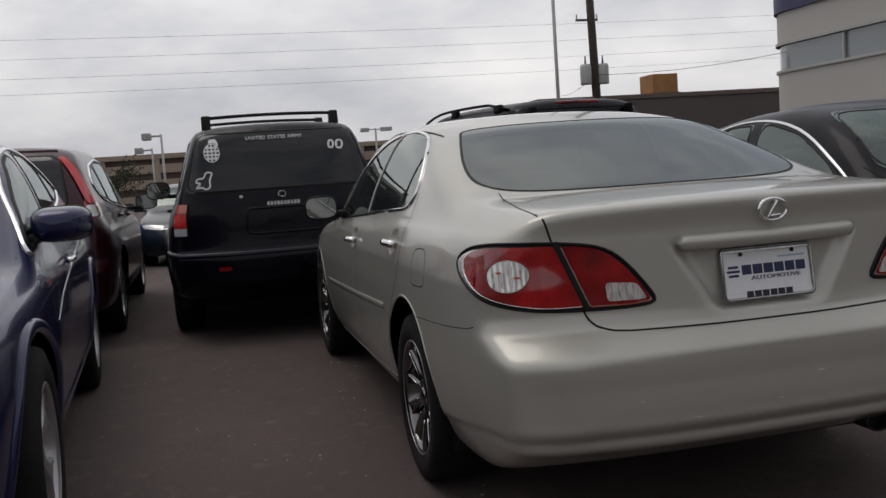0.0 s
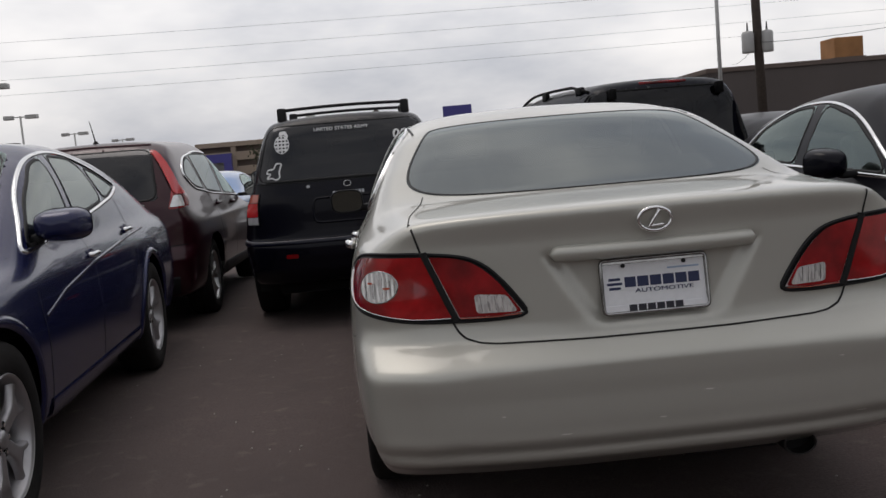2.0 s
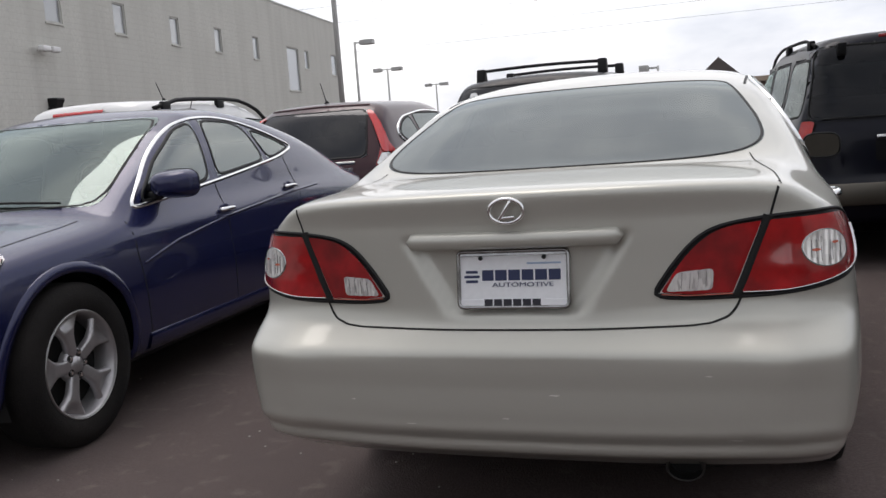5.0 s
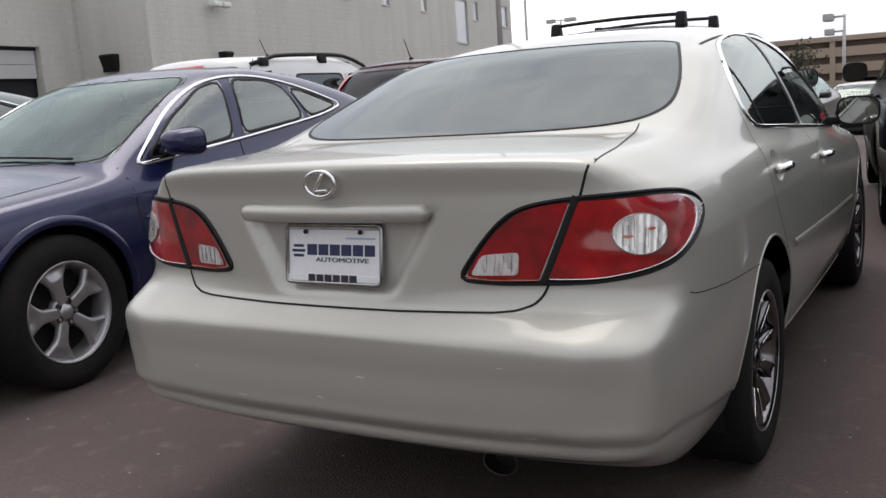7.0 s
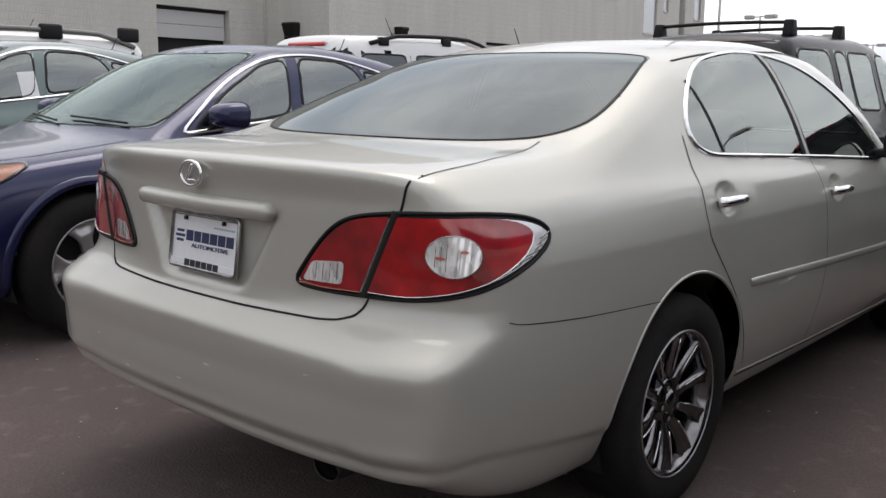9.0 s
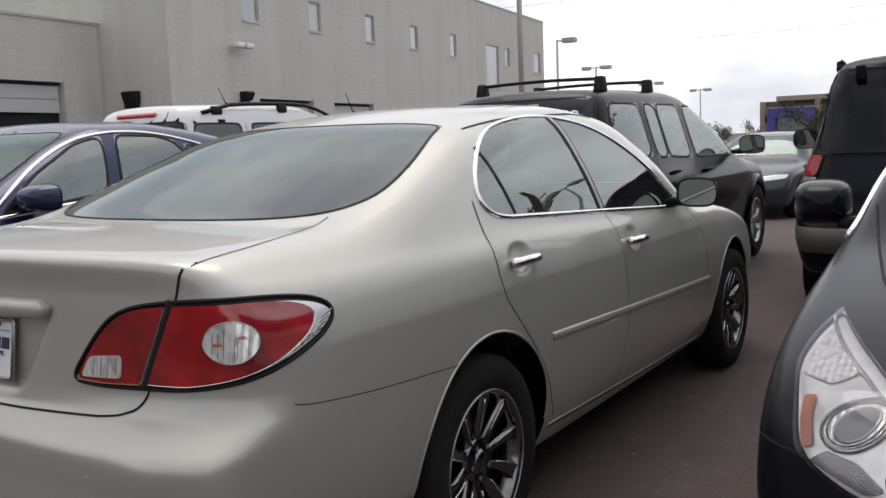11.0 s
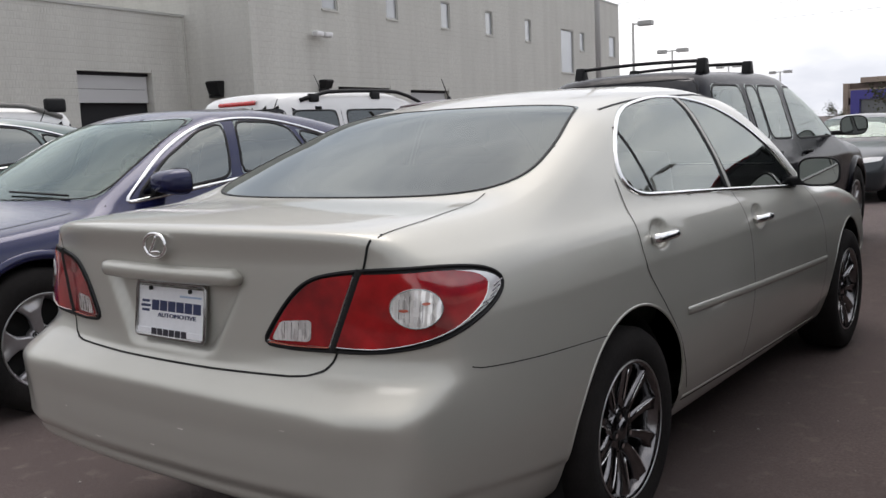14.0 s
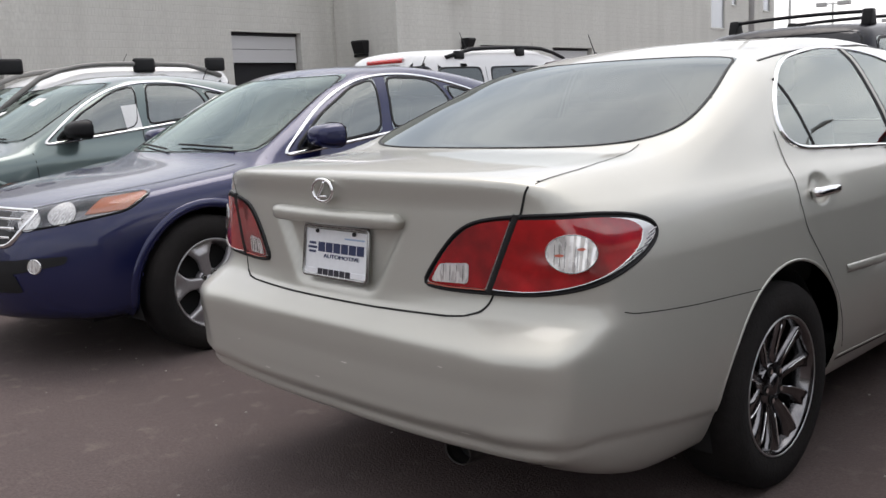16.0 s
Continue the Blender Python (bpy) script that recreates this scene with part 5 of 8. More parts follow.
def black_suv(m):
    q1 = rounded([(0.36, 1.13), (0.98, 1.10), (0.98, 1.50), (0.46, 1.50)], 0.05)
    q2 = rounded([(1.08, 1.09), (1.30, 1.085), (1.30, 1.50), (1.08, 1.50)], 0.03)
    q3 = rounded([(1.34, 1.085), (1.84, 1.07), (1.84, 1.50), (1.34, 1.50)], 0.03)
    q4 = rounded([(1.96, 1.065), (3.06, 1.05), (2.62, 1.44), (2.45, 1.49), (1.96, 1.50)], 0.05)
    rear_glass = screen_outline(0.69, 0.58, 1.12, 1.545)
    car, sh = build_vehicle("black_suv", "black SUV with roof cross bars and white window decals", BLACK_SUV, m, PAINT_BLACK,
                            [(q1, GLASS_SIDE), (q2, GLASS_SIDE), (q3, GLASS_SIDE), (q4, GLASS_SIDE)], rear_glass, screen_outline(0.70, 0.60, 1.12, 1.52),
                            wheels=(0.22, 6, "star", ALLOY), arch_r=0.06,
                            seams=([(1.03, 1.50), (1.03, 0.95), (1.10, 0.75), (1.30, 0.62), (1.42, 0.40)], [(1.90, 1.50), (1.93, 1.0), (1.93, 0.38)], [(3.08, 1.03), (3.16, 0.7), (3.12, 0.40)]))
    flare(sh, car, BLACK_SUV, 0.425, 0.075, PAINT_BLACK, 0.03)
    cross_bar(sh, car, 0.66, 0.50, BLACK_TRIM, 0.085)
    cross_bar(sh, car, 1.62, 0.50, BLACK_TRIM, 0.075)
    stacked_lamp(sh, car, [("housing", rounded([(0.605, 0.80), (0.735, 0.80), (0.735, 1.04), (0.605, 1.04)], 0.012), BLACK_TRIM, 0.004),
                           ("clear_lens", rounded([(0.612, 0.807), (0.728, 0.807), (0.728, 0.862), (0.612, 0.862)], 0.006), LENS_SILVER, 0.012),
                           ("red_lens", rounded([(0.612, 0.866), (0.728, 0.866), (0.728, 0.968), (0.612, 0.968)], 0.006), LENS_BRIGHT_RED, 0.014),
                           ("amber_lens", rounded([(0.612, 0.972), (0.728, 0.972), (0.728, 1.033), (0.612, 1.033)], 0.006), LENS_ROSE, 0.012)])
    for y, z in ((1.30, 0.97), (2.08, 0.95)):
        handle(sh, car, y, z, BLACK_TRIM, 0.15, False)
    for s in (1, -1):
        mirror_part(car, s * 0.88, 2.96, 1.14, s, BLACK_TRIM, 0.23, 0.17, 0.12)
    # decals, badge bars and plate recess on the tail gate
    gx, gz = -0.479, 1.417
    globe = ellipse(gx, gz - 0.015, 0.056, 0.068)
    ribbon(sh, "grenade_decal", globe, "rear", 0.007, 0.0035, WHITE_VINYL, car, closed=True, mirror=(1,), round_=False, step=0.012)
    for k in (-0.6, -0.2, 0.2, 0.6):
        h = 0.056 * math.sqrt(1 - k * k)
        ribbon(sh, "grenade_decal", [(gx - h, gz - 0.015 + 0.068 * k), (gx + h, gz - 0.015 + 0.068 * k)], "rear", 0.016, 0.0030, WHITE_VINYL, car, mirror=(1,), round_=False, step=0.02)
    for k in (-0.5, 0.0, 0.5):
        h = 0.066 * math.sqrt(1 - k * k)
        ribbon(sh, "grenade_decal", [(gx + 0.056 * k, gz - 0.015 - h), (gx + 0.056 * k, gz - 0.015 + h)], "rear", 0.012, 0.0036, WHITE_VINYL, car, mirror=(1,), round_=False, step=0.02)
    patch(sh, "grenade_decal", rounded([(gx - 0.02, gz + 0.055), (gx + 0.02, gz + 0.06), (gx + 0.045, gz + 0.03), (gx + 0.055, gz + 0.05), (gx + 0.03, gz + 0.09), (gx - 0.015, gz + 0.085)], 0.008), "rear", 0.003, WHITE_VINYL, car)
    fx, fz = -0.553, 1.198
    ribbon(sh, "outline_decal", [(fx - 0.06, fz - 0.05), (fx - 0.01, fz - 0.045), (fx + 0.01, fz - 0.065), (fx + 0.045, fz - 0.045), (fx + 0.04, fz + 0.0), (fx + 0.065, fz + 0.06), (fx + 0.02, fz + 0.065), (fx + 0.0, fz + 0.02), (fx - 0.045, fz + 0.02), (fx - 0.06, fz - 0.01), (fx - 0.02, fz - 0.012)], "rear", 0.012, 0.0030, WHITE_VINYL, car, closed=True, mirror=(1,), round_=False, step=0.012)
    for a, b, c_, d_ in ((0.385, 0.420, 1.395, 1.455), (0.445, 0.490, 1.392, 1.453)):
        ribbon(sh, "block_decal", rounded([(a, c_), (b, c_ - 0.01), (b + 0.012, d_ - 0.01), (a + 0.012, d_)], 0.012), "rear", 0.016, 0.0030, WHITE_VINYL, car, closed=True, mirror=(1,), round_=False, step=0.015)
    pos, nrm = sh.onto([(-0.015, 1.492)], "rear")
    n = Vector(nrm[0].tolist())
    rot = n.to_track_quat("Z", "Y").to_matrix().to_4x4()
    text_part("window_lettering", "UNITED STATES ARMY", 0.042, WHITE_VINYL, car, Matrix.Translation(Vector(pos[0].tolist()) + n * 0.012) @ rot, "white window lettering")
    for x0, x1, z, h in ((-0.114, 0.132, 1.005, 0.026),):
        for k in range(10):
            w = (x1 - x0) / 10
            patch(sh, "badge_bar", [(x0 + k * w, z - h / 2), (x0 + (k + 0.72) * w, z - h / 2), (x0 + (k + 0.72) * w, z + h / 2), (x0 + k * w, z + h / 2)], "rear", 0.004, SOFT_CHROME, car)
    ribbon(sh, "badge_ring", ellipse(0.001, 1.069, 0.030, 0.023), "rear", 0.009, 0.007, SOFT_CHROME, car, closed=True, mirror=(1,), step=0.012)
    patch(sh, "lock_cover", ellipse(-0.297, 1.066, 0.014, 0.012), "rear", 0.006, SOFT_CHROME, car)
    patch(sh, "bumper_reflector", rounded([(-0.50, 0.540), (-0.41, 0.540), (-0.41, 0.570), (-0.50, 0.570)], 0.01), "rear", 0.004, LENS_RED_DARK, car, mirror=(1, -1))
    ribbon(sh, "plate_recess_lip", rounded([(-0.27, 0.79), (0.30, 0.79), (0.30, 0.975), (-0.27, 0.975)], 0.03), "rear", 0.02, 0.008, PAINT_BLACK, car, closed=True, mirror=(1,))
    ribbon(sh, "tail_gate_gap", [(-0.80, 1.105), (0.80, 1.105)], "rear", 0.008, 0.0012, DARK_GAP, car, mirror=(1,), round_=False)
    ribbon(sh, "bumper_step", [(-0.86, 0.66), (0.86, 0.66)], "rear", 0.05, 0.02, PAINT_NAVY, car, mirror=(1,))
    bm = bmesh.new()
    tube(bm, [(-0.12 + 0.50 * t, 0.155, 1.135 + 0.03 * t) for t in (0, 0.5, 1.0)], 0.008, 6)
    part("rear_wiper", bm, BLACK_TRIM, car)
    return car


black_suv(pose(-1.03, 4.56, 0, 0, 0, -0.3) @ Matrix.Scale(1.03, 4))

# dark maroon compact SUV
MAROON_SUV = two_box(4.53, 0.98, 3.60, 0.345, 0.91, 1.63, 1.02, 1.0, slope=0.34, rear_top=0.42, rear_curve=0.16, rear_power=3.0)


def maroon_suv(m):
    loop = rounded([(0.62, 1.28, 0.1), (0.85, 1.15, 0.12), (1.5, 1.085), (3.25, 0.995, 0.04), (2.75, 1.36, 0.15), (2.3, 1.475, 0.2), (1.5, 1.50, 0.2), (0.85, 1.43, 0.15)], 0.06, 6)
    w1 = rounded([(0.70, 1.28), (0.90, 1.175), (1.25, 1.13), (1.10, 1.45), (0.88, 1.40)], 0.05)
    w2 = rounded([(1.31, 1.125), (2.02, 1.075), (2.02, 1.475), (1.17, 1.47)], 0.03)
    w3 = rounded([(2.12, 1.07), (3.16, 1.015), (2.72, 1.34), (2.3, 1.45), (2.12, 1.47)], 0.04)
    glass = screen_outline(0.60, 0.52, 1.09, 1.52)
    car, sh = build_vehicle("maroon_suv", "dark maroon compact SUV with tall red tail lamps", MAROON_SUV, m, PAINT_MAROON, [(w1, GLASS_DARK), (w2, GLASS_DARK), (w3, GLASS_MID)], glass, screen_outline(0.66, 0.56, 1.06, 1.5),
                            trim=CHROME, trim_loop=loop, seams=([(1.28, 1.10), (1.36, 0.75), (1.42, 0.38)], [(2.07, 1.06), (2.10, 0.36)], [(3.2, 0.98), (3.16, 0.4)]))
    stacked_lamp(sh, car, [("housing", rounded([(0.60, 1.00), (0.70, 1.19), (0.68, 1.50), (0.735, 1.51), (0.80, 1.20), (0.90, 1.10), (0.86, 1.01)], 0.03), LENS_RED_DARK, 0.006),
                           ("red_lens", rounded([(0.69, 1.16), (0.69, 1.50), (0.735, 1.50), (0.79, 1.20), (0.86, 1.12), (0.70, 1.12)], 0.03), LENS_BRIGHT_RED, 0.014),
                           ("clear_lens", rounded([(0.615, 1.015), (0.68, 1.11), (0.77, 1.11), (0.77, 1.02)], 0.02), LENS_SILVER, 0.013),
                           ("red_lens", rounded([(0.785, 1.02), (0.785, 1.10), (0.88, 1.09), (0.85, 1.02)], 0.02), LENS_RED, 0.014)])
    for y, z in ((1.50, 0.985), (2.28, 0.965)):
        handle(sh, car, y, z, PAINT_MAROON, 0.18, True, BLACK_TRIM)
    for s in (1, -1):
        mirror_part(car, s * 0.88, 3.02, 1.07, s, PAINT_MAROON, 0.22, 0.155, 0.12)
    antenna(sh, car, 0.0, 0.72, 0.22, -30)
    ribbon(sh, "sill_cladding", [(1.45, 0.36), (3.1, 0.34)], "side", 0.12, 0.012, BLACK_TRIM, car)
    ribbon(sh, "roof_spoiler", [(-0.50, 1.560), (0.0, 1.572), (0.50, 1.560)], "rear", 0.03, 0.012, PAINT_MAROON, car, mirror=(1,))
    ribbon(sh, "tail_gate_garnish", [(-0.5, 1.045), (0.5, 1.045)], "rear", 0.035, 0.012, SOFT_CHROME, car, mirror=(1,))
    ribbon(sh, "bumper_reflector", [(0.50, 0.50), (0.68, 0.50)], "rear", 0.035, 0.008, LENS_RED_DARK, car)
    ribbon(sh, "bumper_gap", [(-0.8, 0.70), (0.8, 0.70)], "rear", 0.008, 0.0012, DARK_GAP, car, mirror=(1,), round_=False)
    ribbon(sh, "lower_cladding", [(-0.72, 0.37), (0.72, 0.37)], "rear", 0.16, 0.012, BLACK_TRIM, car, mirror=(1,))
    pos, nrm = sh.onto([(0.43, 0.985)], "rear")
    n = Vector(nrm[0].tolist())
    text_part("badge_lettering", "AWD", 0.045, SOFT_CHROME, car, Matrix.Translation(Vector(pos[0].tolist()) + n * 0.006) @ n.to_track_quat("Z", "Y").to_matrix().to_4x4())
    return car


maroon_suv(pose(-3.214, 4.93, 0))

def fall(y):
    """The car park falls gently away beyond the first rows."""
    return -0.030 * min(max(y - 8.0, 0.0), 30.0)


def rise(x):
    """The car park climbs gently towards the block building."""
    return 0.02 * min(max(-x - 4.0, 0.0), 12.0)


# indigo blue crossover
CROSSOVER = two_box(5.0, 1.24, 4.04, 0.362, 0.935, 1.56, 1.02, 0.99, slope=0.75, rear_top=1.25, wind=1.35, floor=0.05,
                    roof=[(-0.1, 0.86), (0.35, 1.08), (0.75, 1.24), (1.25, 1.395), (1.75, 1.495), (2.2, 1.535), (2.55, 1.525), (2.85, 1.445), (3.25, 1.255), (3.70, 1.01), (4.2, 0.71)],
                    rear=[(0.2, 0.14), (0.30, 0.06), (0.42, 0.015), (0.58, 0.0), (0.64, 0.03), (0.70, 0.07), (0.95, 0.06), (1.05, 0.09), (1.15, 0.3), (1.60, 1.2)],
                    front=[(0.2, 4.86), (0.32, 4.96), (0.5, 5.0), (0.65, 4.985), (0.8, 4.92), (0.9, 4.80), (1.1, 4.45)], front_curve=0.42, front_power=2.6, wheel_turn=3.0)
CROSS_LOOP = rounded([(1.40, 1.235, 0.05), (1.66, 1.175, 0.12), (2.4, 1.090, 0.4), (3.46, 0.992, 0.03), (3.13, 1.235, 0.2), (2.80, 1.400, 0.2), (2.50, 1.452, 0.25), (2.15, 1.440, 0.3), (1.78, 1.360, 0.3)], 0.06, 6)


def crossover(name, label, m, paint, mirror_paint=None, papers=False):
    w1 = rounded([(1.46, 1.232), (1.68, 1.190), (1.84, 1.172), (1.95, 1.365), (1.80, 1.340)], 0.025)
    w2 = rounded([(1.90, 1.165), (2.56, 1.100), (2.48, 1.430), (2.15, 1.418), (2.01, 1.382)], 0.03)
    w3 = rounded([(2.66, 1.090), (3.38, 1.010), (3.10, 1.215), (2.79, 1.375), (2.58, 1.425)], 0.03)
    car, sh = build_vehicle(name, label, CROSSOVER, m, paint, [(w1, GLASS_SIDE), (w2, GLASS_SIDE), (w3, GLASS_SIDE)], None, screen_outline(0.72, 0.58, 1.03, 1.455),
                            trim=CHROME, trim_loop=CROSS_LOOP, wheels=(0.236, 5, "star", SATIN_ALLOY), arch_r=0.045, xface=0.026, res=(170, 44, 140),
                            seams=([(1.62, 1.17), (1.58, 0.95), (1.70, 0.70), (1.78, 0.40)], [(2.62, 1.08), (2.66, 0.75), (2.60, 0.34)], [(3.56, 0.99), (3.56, 0.75), (3.48, 0.34)]))
    flare(sh, car, CROSSOVER, 0.425, 0.05, paint, 0.014)
    ribbon(sh, "belt_crease", [(1.25, 0.955), (1.72, 0.935), (2.64, 0.87), (3.2, 0.80), (3.52, 0.73)], "side", 0.018, 0.005, paint, car)
    ribbon(sh, "sill_cladding", [(1.72, 0.33), (3.5, 0.33)], "side", 0.10, 0.010, paint, car)
    for y, z in ((1.715, 0.973), (2.646, 0.908)):
        handle(sh, car, y, z, CHROME, 0.16, True, paint)
    for s in (1, -1):
        mirror_part(car, s * 0.80, 3.23, 1.093, s, mirror_paint or paint, 0.24, 0.145, 0.12)
        lamp = thing_part("headlamp", car)
        outline = rounded([(-3.20, 0.80), (-2.80, 0.865), (-2.50, 0.885), (-2.47, 0.87), (-2.56, 0.80), (-2.84, 0.755), (-3.18, 0.71)], 0.02)
        patch(sh, "bowl", outline, "front_corner", 0.003, DARK_CHROME, lamp, mirror=(s,), cell=0.02)
        for cx, cz, r in ((-3.06, 0.765, 0.045), (-2.88, 0.795, 0.05)):
            patch(sh, "reflector", ellipse(cx, cz, r * 1.5, r), "front_corner", 0.006, REFLECTOR, lamp, mirror=(s,))
        patch(sh, "amber_lens", rounded([(-2.76, 0.79), (-2.70, 0.86), (-2.50, 0.880), (-2.49, 0.865), (-2.57, 0.806)], 0.01), "front_corner", 0.006, LENS_ORANGE, lamp, "amber side lens", mirror=(s,))
        patch(sh, "lens", outline, "front_corner", 0.012, LENS_CLEAR, lamp, mirror=(s,), cell=0.02)
        ribbon(sh, "lamp_seal", outline, "front_corner", 0.012, 0.008, BLACK_TRIM, lamp, closed=True, mirror=(s,))
        patch(sh, "fog_lamp_recess", rounded([(-3.30, 0.49), (-2.86, 0.56), (-2.84, 0.60), (-3.30, 0.575)], 0.03), "front_corner", 0.003, BLACK_TRIM, car, mirror=(s,), cell=0.02)
        patch(sh, "fog_lamp", ellipse(-3.02, 0.552, 0.032, 0.032), "front_corner", 0.010, REFLECTOR, car, mirror=(s,))
        ribbon(sh, "fog_lamp_rim", ellipse(-3.02, 0.552, 0.036, 0.036), "front_corner", 0.008, 0.012, CHROME, car, closed=True, mirror=(s,), step=0.012)
    patch(sh, "grille", rounded([(-0.42, 0.66), (0.42, 0.66), (0.48, 0.80), (-0.48, 0.80)], 0.04), "front", 0.004, BLACK_TRIM, car, cell=0.03)
    for z in (0.69, 0.73, 0.77):
        ribbon(sh, "grille_bar", [(-0.42, z), (0.42, z)], "front", 0.016, 0.02, CHROME, car, mirror=(1,))
    ribbon(sh, "grille_surround", rounded([(-0.43, 0.65), (0.43, 0.65), (0.49, 0.81), (-0.49, 0.81)], 0.04), "front", 0.024, 0.02, CHROME, car, closed=True, mirror=(1,))
    patch(sh, "lower_grille", rounded([(-0.5, 0.42), (0.5, 0.42), (0.46, 0.52), (-0.46, 0.52)], 0.03), "front", 0.004, BLACK_TRIM, car, cell=0.03)
    ribbon(sh, "bonnet_gap", [(0.72, 3.72), (0.70, 4.2), (0.58, 4.62)], "top", 0.007, 0.0012, DARK_GAP, car, round_=False)
    antenna(sh, car, 0.0, 1.45, 0.20, -30)
    if papers:
        patch(sh, "window_sheet", [(0.22, 1.10), (0.36, 1.10), (0.36, 1.26), (0.22, 1.26)], "front", 0.0035, PAPER, car, "white sales sheet behind glass", cell=0.05)
        patch(sh, "window_sheet", rounded([(-0.16, 1.29), (0.02, 1.31), (0.02, 1.36), (-0.16, 1.35)], 0.02), "front", 0.0035, PAPER, car, cell=0.05)
        patch(sh, "window_sheet", [(2.62, 1.06), (2.76, 1.05), (2.76, 1.26), (2.62, 1.27)], "side", 0.0035, PAPER, car, mirror=(-1,), cell=0.05)
    for x0, x1 in ((-0.55, -0.02), (0.05, 0.55)):
        bm = bmesh.new()
        pos, nrm = sh.onto([(abs(x0), 1.04), (abs((x0 + x1) / 2), 1.055), (abs(x1), 1.065)], "front")
        tube(bm, [(sx, p_[1] + 0.02, p_[2] + 0.01) for sx, p_ in zip((x0, (x0 + x1) / 2, x1), pos)], 0.006, 6)
        part("wiper", bm, BLACK_TRIM, car)
    return car


crossover("blue_crossover", "indigo blue crossover with chrome window trim, facing the aisle", pose(-3.315, 4.782, 0, 0, 0, 183.3), PAINT_BLUE)
crossover("green_crossover", "grey green crossover with chrome window trim and black mirrors", pose(-6.25, 4.55, rise(-6.25), 0, 0, 185) @ Matrix.Scale(1.03, 4), PAINT_GREEN, BLACK_TRIM, papers=True)

# dark graphite sports sedan
SPORT_SEDAN = dict(SEDAN, belt_fall=0.0, L=4.75, ya=1.02, yb=3.87, shape=(), wmax=0.885, deck_crown=0.058, glass_fillet=0.05, rear_curve=0.19, rear_power=3.2, bumper_curve=0.19, bumper_power=3.2,
                   plan=[(0.0, 0.82), (0.5, 0.86), (1.2, 0.885), (2.4, 0.875), (3.6, 0.885), (4.2, 0.86), (4.75, 0.76)],
                   deck=[(0.0, 1.06), (0.5, 1.08), (0.85, 1.09), (2.2, 1.05), (3.3, 1.0), (3.9, 0.93), (4.35, 0.835), (4.6, 0.75), (4.75, 0.62)],
                   front=[(0.16, 4.62), (0.3, 4.72), (0.5, 4.75), (0.65, 4.72), (0.8, 4.60), (1.0, 4.3)])


